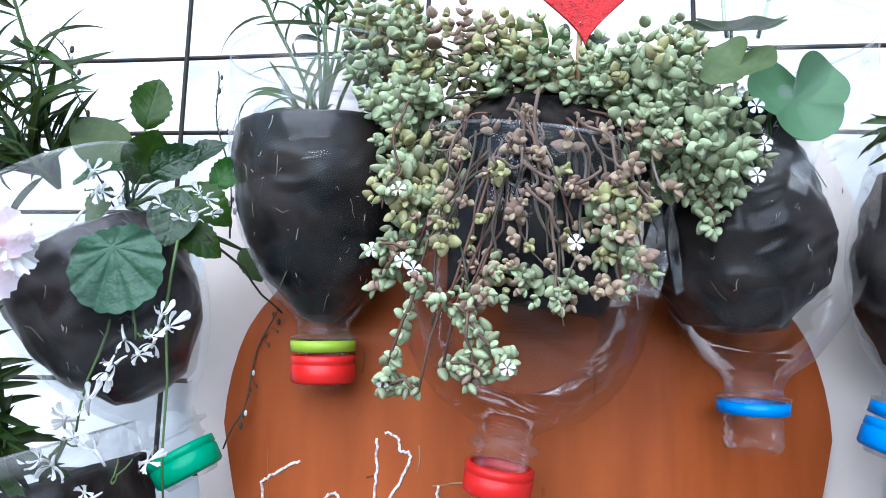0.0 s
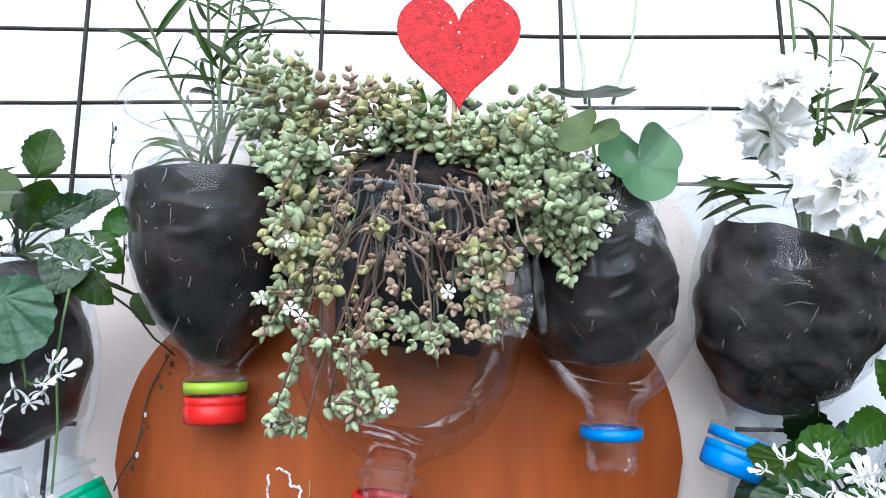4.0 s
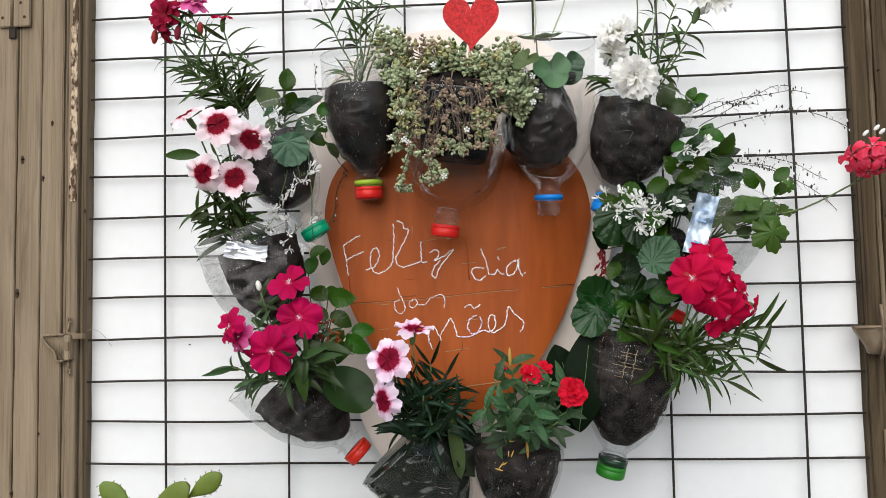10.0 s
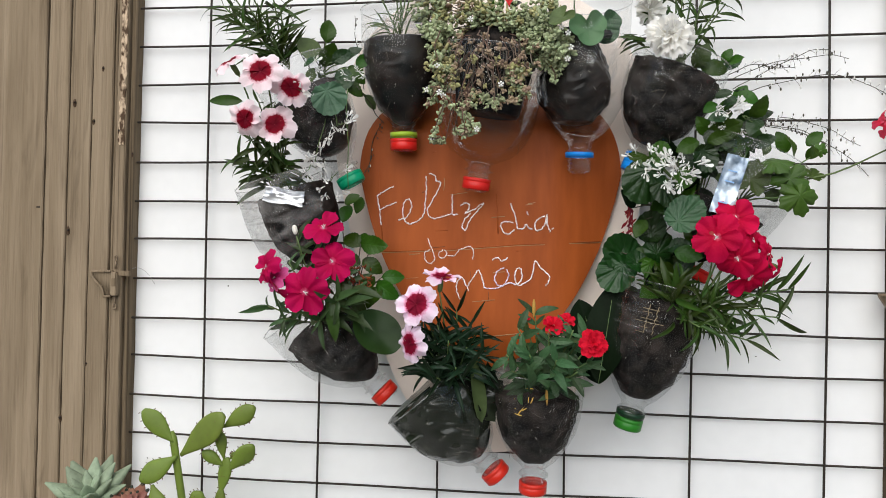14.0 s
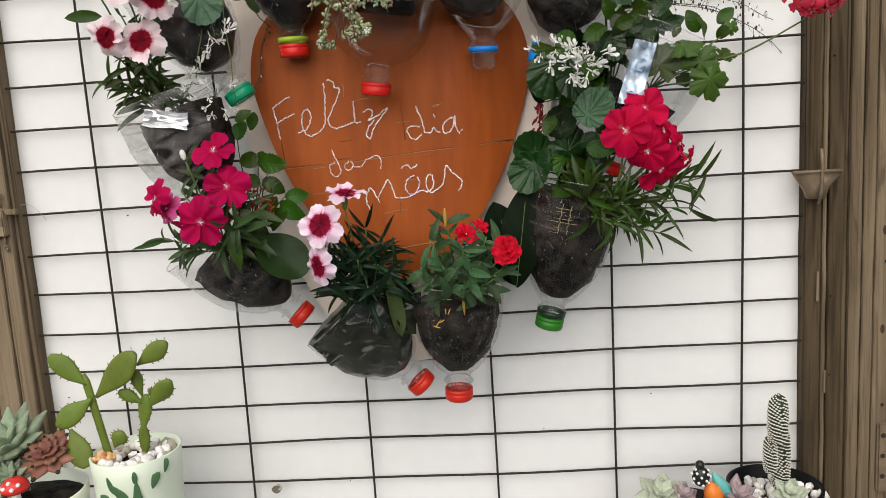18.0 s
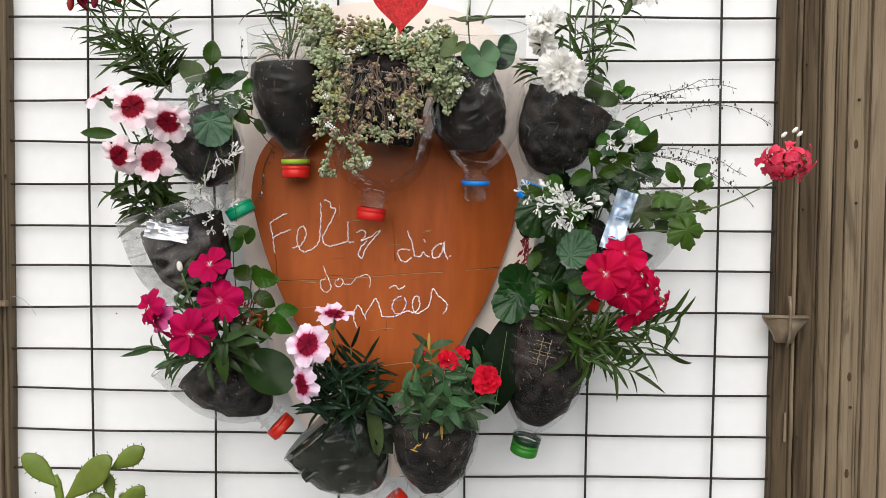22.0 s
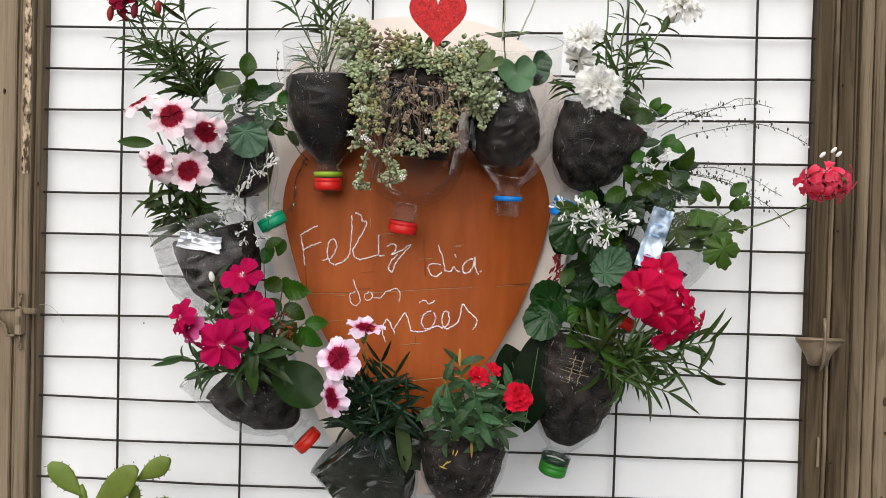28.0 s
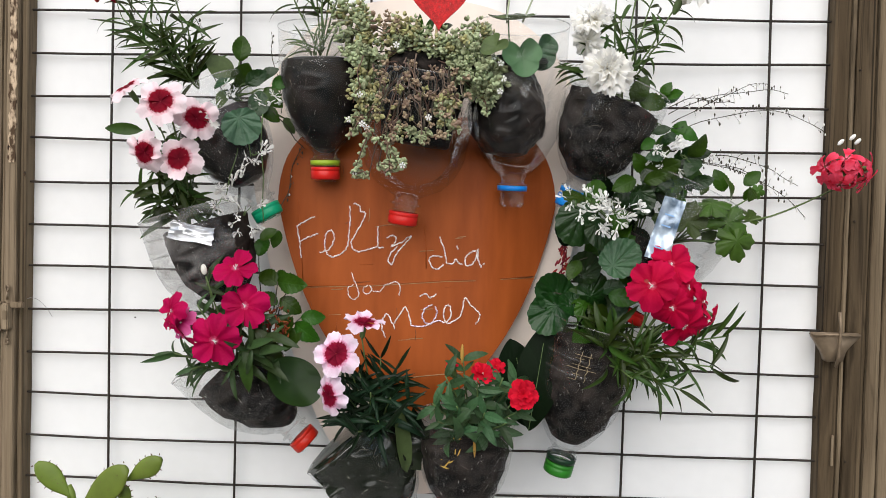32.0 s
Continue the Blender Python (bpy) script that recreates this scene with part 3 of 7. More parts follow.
def lathe_mesh(profile, sides=40, name="turned", lump=0.0, seed=0.0, closed=False, ribs=0.0):
    """Turns (height, radius) pairs round z."""
    bm = bmesh.new()
    rings = []
    for h, r in profile:
        ring = []
        for k in range(sides):
            u = 2 * math.pi * k / sides
            rr = r + (ribs if k % 2 else 0.0) * (r > 0.006)
            p = V3((rr * math.cos(u), rr * math.sin(u), h))
            if lump and r > 0.003:
                q = p * 60 + V3((seed, seed * 1.7, 0))
                p *= 1
                p.xy *= 1 + lump * noise.noise(q)
                p.z += lump * 0.02 * noise.noise(q * 1.3 + V3((9, 0, 0)))
            ring.append(bm.verts.new(p))
        rings.append(ring)
    for x, y in zip(rings, rings[1:]):
        for k in range(sides):
            bm.faces.new((x[k], x[(k + 1) % sides], y[(k + 1) % sides], y[k]))
    if closed:
        bm.faces.new(rings[0][::-1])
        bm.faces.new(rings[-1])
    return to_mesh(name, bm)


def crumple(me, deep, seed, fine=1.0):
    """Presses sharp folds into a mesh, as in thin film that has been squeezed."""
    for v in me.vertices:
        q = V3(v.co) * 34 * fine + V3((seed, seed * 1.3, -seed))
        q += noise.noise_vector(q * 0.6) * 1.1
        f = (1 - abs(noise.noise(q)) * 2.4) * 0.6 + (1 - abs(noise.noise(q * 2.3)) * 2.4) * 0.35
        d = V3((v.co.x, v.co.y, 0))
        if d.length > 0.004:
            v.co += d.normalized() * deep * (f - 0.6)
    return me


def film_mesh(w, h, swell=0.004, seed=0, bow_=0.0):
    """A crumpled strip of shiny film, w wide and h tall, centred on its middle."""
    n, m = 10, 18
    bm = bmesh.new()
    rows = []
    for i in range(m + 1):
        v = i / m - 0.5
        row = []
        for j in range(n + 1):
            u = j / n - 0.5
            q = V3((u * 2.2 + seed, v * 4.0, seed * 1.3))
            row.append(bm.verts.new((u * w, swell * (noise.noise(q) + 0.5 * abs(noise.noise(q * 2.7))) + bow_ * v * v * h, v * h)))
        rows.append(row)
    for a, b in zip(rows, rows[1:]):
        for j in range(n):
            bm.faces.new((a[j], a[j + 1], b[j + 1], b[j]))
    me = to_mesh("film", bm)
    return me


def slab_mesh(outline, front, back, name="slab"):
    """A flat board cut to an outline of (x, z), between two depths."""
    bm = bmesh.new()
    a = [bm.verts.new((x, front, z)) for x, z in outline]
    b = [bm.verts.new((x, back, z)) for x, z in outline]
    bm.faces.new(a)
    bm.faces.new(b[::-1])
    for i in range(len(a)):
        j = (i + 1) % len(a)
        bm.faces.new((a[j], a[i], b[i], b[j]))
    bmesh.ops.recalc_face_normals(bm, faces=bm.faces[:])
    return to_mesh(name, bm, smooth=False)


def aim(at, way, face=(0, -1, 0), size=(1, 1, 1)):
    """A pose whose z runs along way and whose y looks towards face."""
    z = V3(way).normalized()
    f = V3(face)
    y = f - z * f.dot(z)
    y = (y if y.length > 1e-4 else z.orthogonal()).normalized()
    x = y.cross(z)
    return Matrix.Translation(at) @ Matrix((x, y, z)).transposed().to_4x4() @ Matrix.Diagonal((*size, 1))


def rnd(a, b):
    return random.uniform(a, b)


def near(p, r):
    return V3(p) + V3((rnd(-r, r), rnd(-r, r), rnd(-r, r)))


# ---- leaf and petal shapes, one unit long along z, y is the upper side ----
def blade(width, curl, fold=0.25, peak=0.45, segs=8, teeth=0.0, wave=0.0, name="blade"):
    bm = bmesh.new()
    rows = []
    y = z = 0.0
    for i in range(segs + 1):
        t = i / segs
        w = width * (math.sin(math.pi * min(1, t ** (math.log(0.5) / math.log(peak)))) ** 0.75 + 0.04 * (1 - t))
        if teeth and 0 < i < segs:
            w *= 1 + teeth * (1 if i % 2 else -1)
        row = []
        for k in (-1, -0.5, 0, 0.5, 1):
            row.append(bm.verts.new((w * k, y + fold * w * abs(k) ** 1.5 + wave * width * math.sin(t * 9 + 2 * k) * abs(k), z)))
        rows.append(row)
        a = curl * (t + 0.5 / segs)
        z += math.cos(a) / segs
        y -= math.sin(a) / segs
    for r, s in zip(rows, rows[1:]):
        for k in range(4):
            bm.faces.new((r[k], r[k + 1], s[k + 1], s[k]))
    return to_mesh(name, bm)


def disc_leaf(outline, rings=5, sides=60, cup=0.1, veins=6, depth=0.03, base=0.0, name="disc"):
    """A broad leaf round the point where its stalk meets it; outline gives the radius at an angle from the tip."""
    bm = bmesh.new()
    c = bm.verts.new((0, 0, base))
    last = None
    for i in range(1, rings + 1):
        s = i / rings
        ring = []
        for k in range(sides):
            u = 2 * math.pi * k / sides
            r = outline(u) * s
            lift = cup * s * s - depth * s * abs(math.cos(veins * u / 2)) ** 6 + 0.02 * math.sin(5 * u + 1) * s * s
            ring.append(bm.verts.new((r * math.sin(u), lift, base * (1 - s) + r * math.cos(u))))
        for k in range(sides):
            j = (k + 1) % sides
            if last:
                bm.faces.new((last[k], last[j], ring[j], ring[k]))
            else:
                bm.faces.new((c, ring[j], ring[k]))
        last = ring
    bmesh.ops.recalc_face_normals(bm, faces=bm.faces[:])
    return to_mesh(name, bm)


def petal_shape(spread, inner=0.1, teeth=9, jag=0.1, cup=0.1, droop=0.15, seed=0, name="petal", ruffle=0.05, round_=0.1):
    """One fan-shaped petal with a toothed edge; z runs outwards from the flower's heart, y is up."""
    rs = random.Random(seed)
    bm = bmesh.new()
    rows = []
    n, m = teeth * 2, 6
    edge = [1 + jag * (0.5 if k % 2 else -0.5) + rs.uniform(-0.03, 0.03) - round_ * abs(2 * k / n - 1) ** 2.6 for k in range(n + 1)]
    for i in range(m + 1):
        t = i / m
        row = []
        for k in range(n + 1):
            q = 2 * k / n - 1
            r = inner + (edge[k] - inner) * t
            ang = spread * q * (0.97 + 0.03 * min(1, t * 1.5))
            lift = cup * t * (1 - t) * 2 - droop * t * t + ruffle * t * t * math.sin(7 * q + seed) + 0.05 * q * q * t
            row.append(bm.verts.new((r * math.sin(ang), lift, r * math.cos(ang))))
        rows.append(row)
    for r, s in zip(rows, rows[1:]):
        for k in range(n):
            bm.faces.new((r[k], r[k + 1], s[k + 1], s[k]))
    bmesh.ops.recalc_face_normals(bm, faces=bm.faces[:])
    return to_mesh(name, bm)


GRASS = [blade(0.045, c, fold=0.5, peak=0.4, name="narrow_blade") for c in (0.1, 0.6, 1.2, 1.9)]
LANCE = [blade(0.1, c, fold=0.35, peak=0.42, name="lance_blade") for c in (0.1, 0.5, 1.0, 1.5)]
OVATE = [blade(0.31, c, fold=0.2, peak=0.45, segs=16, teeth=0.055, wave=0.1, name="ovate_blade") for c in (0.1, 0.6, 1.1)]
BROAD = [blade(0.36, c, fold=0.12, peak=0.5, segs=20, wave=0.04, name="broad_blade") for c in (0.2, 0.6)]
SMOOTH = [blade(0.34, 0.15, fold=0.1, peak=0.5, segs=24, name="smooth_blade")]
OVLANCE = [blade(0.15, c, fold=0.25, peak=0.42, segs=10, name="short_lance_blade") for c in (0.2, 0.7, 1.2)]
SCALLOP = [disc_leaf(lambda u, a=a: 0.5 * (1 + 0.06 * abs(math.sin(8 * u + a)) - 0.12 * max(0, math.cos(u - math.pi)) ** 8), veins=9, cup=c, depth=0.042, sides=108, base=-0.25, name="scalloped_disc") for a, c in ((0, 0.05), (0.5, 0.16), (1, -0.1))]
LOBED = [disc_leaf(lambda u: 0.5 * (0.62 + 0.34 * abs(math.cos(2.5 * u)) ** 0.8 + 0.05 * math.cos(15 * u) - 0.35 * max(0, math.cos(u - math.pi)) ** 6), veins=5, cup=c, name="lobed_disc", sides=90) for c in (0.08, -0.12)]
TREFOIL = [disc_leaf(lambda u: 0.5 * (0.8 + 0.2 * abs(math.cos(1.5 * u)) ** 0.8 - 0.5 * max(0, math.cos(u - math.pi)) ** 14), veins=3, cup=0.14, depth=0.05, sides=90, name="three_lobed_disc")]
BROADDISC = disc_leaf(lambda u: 0.5 * (1 - 0.06 * math.cos(2 * u)), veins=2, cup=0.12, depth=0.02, sides=48, name="oval_disc")
PETAL5 = [petal_shape(0.7, seed=s, inner=0.02, teeth=8, round_=0.34, jag=0.045, droop=d, cup=c, ruffle=0.08, name="toothed_petal") for s, d, c in ((1, 0.08, 0.1), (2, 0.25, 0.22), (3, -0.12, 0.0), (9, 0.16, 0.05))]
PETALW = [petal_shape(0.6, seed=s, teeth=9, jag=0.07, droop=d, ruffle=0.17, name="fringed_petal") for s, d in ((4, 0.05), (5, 0.22), (6, -0.25))]
PETALS = [petal_shape(0.42, seed=s, teeth=4, jag=0.02, cup=0.2, droop=d, name="smooth_petal") for s, d in ((7, 0.0), (8, 0.3))]


def succulent_leaf(wide=0.5, thick=0.34, name="plump_leaf", point=0.0):
    bm = bmesh.new()
    rows = []
    for i in range(7):
        t = i / 6
        r = math.sin(math.pi * (0.06 + 0.9 * t ** 0.8)) ** 0.7
        r *= 1 - point * max(0, t - 0.55) ** 1.5 * 1.6
        rows.append([bm.verts.new((wide * r * math.cos(u), thick * r * math.sin(u) * 0.8, t)) for u in (2 * math.pi * k / 8 for k in range(8))])
    for a, b in zip(rows, rows[1:]):
        for k in range(8):
            bm.faces.new((a[k], a[(k + 1) % 8], b[(k + 1) % 8], b[k]))
    bm.faces.new(rows[0][::-1])
    bm.faces.new(rows[-1])
    return to_mesh(name, bm)


PLUMP = [succulent_leaf(0.39, 0.27), succulent_leaf(0.4, 0.29)]
POINTED = succulent_leaf(0.42, 0.24, "pointed_leaf", 1.0)
UNIT_BALL = lathe_mesh([(-0.5, 0.02), (-0.43, 0.25), (-0.25, 0.43), (0, 0.5), (0.25, 0.43), (0.43, 0.25), (0.5, 0.02)], sides=12, closed=True, name="ball")


# ---- the wall, the wire mesh and the wooden window posts ----
structure("wall_north", box_mesh((-2.6, 0.0125, 0), (2.6, 0.2, 3.2), 0, "wall_north"), M_WALL, "smooth white painted wall behind the wire mesh", "wall")
structure("ground", box_mesh((-60, -60, -0.2), (60, 60, 0), 0, "ground"), M_GROUND, "grey paved ground in front of the wall", "ground")
# added out of view: holds back low frontal sky light and its reflections
structure("wall_south", box_mesh((-6, -3.6, 0), (6, -3.4, 1.25), 0, "wall_south"), M_SKYCUT, "low plain grey wall, unseen, added to cut low sky light", "wall")
structure("ledge", box_mesh((-0.9, -0.3, 0.76), (0.9, 0.0125, 0.8), 0.004, "ledge"), M_TABLE, "grey stone ledge that carries the cactus pots", "ledge")

mesh_thing = thing("wire_mesh", (0, 0, 0.8), "dark welded wire mesh fixed in front of a white wall", "wire mesh")
for k in range(-7, 16):
    z = 1.6 - 0.05 * k
    ph = random.uniform(0, 6)
    pts = [(x, 0.0035 + 0.0008 * math.sin(5 * x + ph), z + 0.0011 * math.sin(7 * x + ph) + 0.0007 * math.sin(19 * x + 2 * ph)) for x in (-0.6 + 0.04 * i for i in range(31))]
    put("horizontal_wire", tube_mesh(pts, 0.0014, 8), M_WIRE, mesh_thing)
for i in range(-1, 7):
    x = -0.375 + 0.15 * i + (0.004 if i == 3 else 0.0)
    ph = random.uniform(0, 6)
    pts = [(x + 0.0012 * math.sin(6 * z + ph), 0.0008 + 0.0006 * math.sin(9 * z + ph), z) for z in (0.8 + 0.05 * k for k in range(25))]
    put("vertical_wire", tube_mesh(pts, 0.0014, 8), M_WIRE, mesh_thing)


def board(parent, name, x0, x1, y0, material, seed, z0=0.4, z1=2.3, label="", lean=0.0):
    """A long upright board with worn, uneven edges."""
    rs = random.Random(seed)
    bm = bmesh.new()
    n = 60
    rows = []
    for i in range(n + 1):
        z = z0 + (z1 - z0) * i / n
        a, b = rs.uniform(-0.0005, 0.0005) + lean * (z - 1.36), rs.uniform(-0.0005, 0.0005) + lean * (z - 1.36)
        c = 0.0012
        rows.append([bm.verts.new(p) for p in ((x0 + a, 0.012, z), (x0 + a, y0 + c, z), (x0 + a + c, y0, z), ((x0 + x1) / 2 + (a + b) / 2, y0 + rs.uniform(-0.0003, 0.0003), z), (x1 + b - c, y0, z), (x1 + b, y0 + c, z), (x1 + b, 0.012, z))])
    for r, s in zip(rows, rows[1:]):
        for k in range(6):
            bm.faces.new((r[k], r[k + 1], s[k + 1], s[k]))
    bmesh.ops.recalc_face_normals(bm, faces=bm.faces[:])
    return put(name, to_mesh(name, bm, smooth=False), material, parent, label=label)


def nail(parent, x, y, z, r=0.0022):
    m = lathe_mesh([(0, r), (0.0012, r), (0.002, r * 0.6), (0.0022, 0.0003)], 10, closed=True)
    put("nail_hole", m, M_DARKGAP, parent, aim((x, y, z), (0, -1, 0), (0, 0, 1)))


def bracket(parent, x, y, z, w):
    """Small cast window catch: a plate with a flared cup and a pin down its middle."""
    bm = bmesh.new()
    out = [(-1.0, 0.0), (-0.96, -0.12), (-0.72, -0.42), (-0.5, -0.72), (-0.4, -1.0), (0.28, -1.0), (0.42, -0.62), (0.72, -0.36), (0.96, -0.2), (1.0, 0.0)]
    out = [(u, v * 1.2) for u, v in out]
    a = [bm.verts.new((x + u * w, y - 0.007 - 0.004 * (1 - abs(u)), z + v * w)) for u, v in out]
    b = [bm.verts.new((x + u * w, y + 0.002, z + v * w)) for u, v in out]
    bm.faces.new(a)
    bm.faces.new(b[::-1])
    for i in range(len(a)):
        j = (i + 1) % len(a)
        bm.faces.new((a[i], a[j], b[j], b[i]))
    bmesh.ops.recalc_face_normals(bm, faces=bm.faces[:])
    bmesh.ops.bevel(bm, geom=bm.edges[:], offset=0.0012, segments=2, affect="EDGES")
    plate = put("catch_plate", to_mesh("catch_plate", bm), M_CATCH, parent, label="tarnished brown metal window catch")
    put("pin", tube_mesh([(x, y - 0.0135, z + w * 0.9), (x + 0.001, y - 0.0145, z + 0.2 * w), (x, y - 0.0145, z - w * 0.9), (x, y - 0.009, z - w * 1.4)], 0.0018, 8), M_CATCH, plate)
    put("rim", tube_mesh([(x - w * 0.95, y - 0.009, z - 0.002), (x, y - 0.0135, z - 0.001), (x + w * 0.95, y - 0.009, z - 0.002)], 0.0016, 8), M_CATCH, plate)


def half_console(parent, x, y, z, s):
    """Cast window catch painted with the post: a hollow half console, a socket block, a tab and two screw eyes."""
    def plate(out, d0, d1, round_by):
        bm = bmesh.new()
        a = [bm.verts.new((x + u * s, y - d1, z + v * s)) for u, v in out]
        b = [bm.verts.new((x + u * s, y + d0, z + v * s)) for u, v in out]
        bm.faces.new(a)
        bm.faces.new(b[::-1])
        for i in range(len(a)):
            j = (i + 1) % len(a)
            bm.faces.new((a[i], a[j], b[j], b[i]))
        bmesh.ops.recalc_face_normals(bm, faces=bm.faces[:])
        bmesh.ops.bevel(bm, geom=bm.edges[:], offset=round_by, segments=2, affect="EDGES")
        return to_mesh("catch_plate", bm)
    curve = [(0.0, -0.04), (0.03, -0.14), (0.14, -0.28), (0.27, -0.39), (0.33, -0.51), (0.345, -0.64)]
    body = put("catch_plate", plate([(0.02, 0.02)] + curve + [(0.55, -0.645), (0.55, 0.02)], 0.002, 0.005, 0.001), M_WOODB, parent, label="window catch painted brown like the post")
    edge = [(x + u * s, y - 0.0062, z + v * s) for u, v in [(0.53, 0.0), (0.02, -0.01)] + curve + [(0.53, -0.64)]]
    put("rim", tube_mesh(edge, 0.0016, 8), M_WOODL, body)
    put("socket", box_mesh((x + 0.55 * s, y - 0.009, z - 0.62 * s), (x + 0.71 * s, y + 0.001, z - 0.01 * s), 0.0012), M_WOODL, body)
    put("socket_slot", box_mesh((x + 0.585 * s, y - 0.0096, z - 0.38 * s), (x + 0.70 * s, y - 0.0075, z - 0.17 * s), 0.0006), M_WOODB, body)
    put("tab", box_mesh((x + 0.71 * s, y - 0.005, z - 0.12 * s), (x + 1.0 * s, y + 0.002, z + 0.02 * s), 0.001), M_WOODB, body)
    for v, way in ((0.33, -1), (-0.9, 1)):
        ring = [(x + (0.62 + 0.035 * math.cos(k * 0.7)) * s, y - 0.003, z + (v + 0.075 * math.sin(k * 0.7)) * s) for k in range(10)]
        eye = put("screw_eye", tube_mesh(ring, 0.0011, 6), M_CATCH, body)
        put("shank", tube_mesh([(x + 0.62 * s, y - 0.003, z + (v + way * 0.08) * s), (x + 0.61 * s, y - 0.002, z + (v + way * 0.26) * s)], 0.0013, 6), M_CATCH, eye)


M_CATCH = mat("tarnished_metal", (0.2, 0.15, 0.1), rough=0.5, var=0.3, scale=160, bump=0.3, metal=0.35)


def knot(parent, x, y, z, r):
    put("knot", UNIT_BALL, M_KNOT, parent, Matrix.Translation((x, y, z)) @ Matrix.Diagonal((r, 0.0012, r * 2.2, 1)))


post_r = thing("window_post", (0.58, 0, 0.4), "weathered dark brown wooden window post beside the mesh", "post", "window posts")
for name, a, b, y, m, s in (("board", 0.4432, 0.4612, -0.006, M_WOOD, 1), ("strip", 0.4617, 0.4662, -0.0085, M_WOODM, 8), ("board", 0.4676, 0.4880, -0.010, M_WOOD, 2), ("board", 0.4889, 0.5022, -0.014, M_WOODM, 3), ("board", 0.5036, 0.5158, -0.015, M_WOODM, 4), ("board", 0.5162, 0.5352, -0.0175, M_WOODM, 5), ("strip", 0.5364, 0.5412, -0.015, M_WOODM, 9), ("chipped_board", 0.5416, 0.5602, -0.019, M_WOODB, 6), ("wide_board", 0.5614, 0.76, -0.021, M_WOODL, 7)):
    board(post_r, name, a, b, y, m, s)
put("backing", box_mesh((0.4455, 0.0, 0.4), (0.758, 0.0124, 2.3), 0), M_DARKGAP, post_r)
bracket(post_r, 0.451, -0.012, 1.251, 0.0265)
for z in (1.13, 1.37, 1.52, 0.98):
    nail(post_r, 0.527, -0.0180, z + rnd(-0.02, 0.02), 0.0016)
    nail(post_r, 0.470, -0.0105, z + rnd(-0.05, 0.05), 0.0011)
for z in (1.066, 1.18, 1.45):
    knot(post_r, 0.5255, -0.0175, z, 0.005)
put("splinter", box_mesh((0.4548, -0.0105, 1.10), (0.4572, -0.008, 1.135), 0.0006), M_WOODL, post_r, label="fresh pale splinter in the wood")
put("splinter", box_mesh((0.4640, -0.0112, 0.99), (0.4660, -0.0095, 1.018), 0.0006), M_WOODL, post_r)
hinge = put("hinge_leaf", box_mesh((0.521, -0.0225, 0.87), (0.5355, -0.0172, 0.955), 0.002), M_CATCH, post_r, label="rusty brown hinge leaf")
for z in (0.89, 0.915, 0.94):
    put("screw", UNIT_BALL, M_DARKGAP, hinge, Matrix.Translation((0.527, -0.0225, z)) @ Matrix.Diagonal((0.006, 0.0016, 0.006, 1)))

post_l = thing("window_post", (-0.6, 0, 0.4), "weathered pale brown wooden window post beside the mesh", "post", "window posts")
LEAN = 0.005
for name, a, b, y, m, s in (("board", -0.4904, -0.4840, -0.006, M_WOODM, 11), ("board", -0.5042, -0.4910, -0.0125, M_WOODB, 12), ("strip", -0.5085, -0.5048, -0.0115, M_WOODB, 17), ("board", -0.5360, -0.5090, -0.0145, M_WOODL, 13), ("board", -0.5665, -0.5370, -0.0155, M_WOODL, 14), ("board", -0.5968, -0.5675, -0.017, M_WOODL, 15), ("wide_board", -0.82, -0.5978, -0.019, M_WOODL, 16)):
    board(post_l, name, a, b, y, m, s, lean=LEAN)
put("paint_strip", slab_mesh([(-0.4992 + rnd(-0.0022, 0.0012) + LEAN * (0.006 * k + 0.06), 1.42 + 0.006 * k) for k in range(50)] + [(-0.4922 + rnd(-0.0008, 0.0014) + LEAN * (0.006 * k + 0.06), 1.42 + 0.006 * k) for k in range(49, -1, -1)], -0.0137, -0.0124), M_CHIP, post_l, label="strip where the old paint has flaked off")
put("backing", box_mesh((-0.818, 0.0, 0.4), (-0.496, 0.0124, 2.3), 0), M_DARKGAP, post_l)
half_console(post_l, -0.5285, -0.0135, 1.2585, 0.0495)
plate = put("hinge_leaf", box_mesh((-0.588, -0.021, 1.638), (-0.548, -0.0175, 1.72), 0.001), M_WOODL, post_l, label="painted-over hinge leaf with screws")
for x, z in ((-0.583, 1.65), (-0.555, 1.65), (-0.560, 1.668), (-0.579, 1.675), (-0.552, 1.69)):
    put("screw", UNIT_BALL, M_KNOT, plate, Matrix.Translation((x, -0.021, z)) @ Matrix.Diagonal((0.004, 0.0014, 0.004, 1)))
put("pin", tube_mesh([(-0.5705, -0.0205, 1.72), (-0.571, -0.0205, 1.639)], 0.0022, 8), M_CATCH, plate)
put("notch", box_mesh((-0.5765, -0.0195, 1.624), (-0.5665, -0.0165, 1.639), 0.001), M_DARKGAP, post_l)
for x, y, z, r in ((-0.522, -0.0142, 1.517, 0.004), (-0.533, -0.0142, 1.449, 0.0045), (-0.559, -0.0157, 1.473, 0.005), (-0.564, -0.0157, 1.309, 0.0055), (-0.5, -0.0127, 1.437, 0.003), (-0.483, -0.0092, 1.408, 0.003), (-0.569, -0.0157, 1.07, 0.006), (-0.536, -0.0142, 1.14, 0.003)):
    knot(post_l, x, y, z, r)
    nail(post_l, x + 0.0008, y - 0.0004, z + 0.001, r * 0.28)
put("notch", box_mesh((-0.607, -0.0185, 1.30), (-0.599, -0.0166, 1.342), 0.0006), M_WOODL, post_l)
put("notch", box_mesh((-0.6065, -0.0192, 1.3375), (-0.6005, -0.0166, 1.3405), 0.0005), M_DARKGAP, post_l)
put("whisker_wire", tube_mesh(bend((-0.484, 0.0, 1.262), (-0.447, -0.012, 1.243), 0.008), 0.0003, 5), M_GREY, post_l)


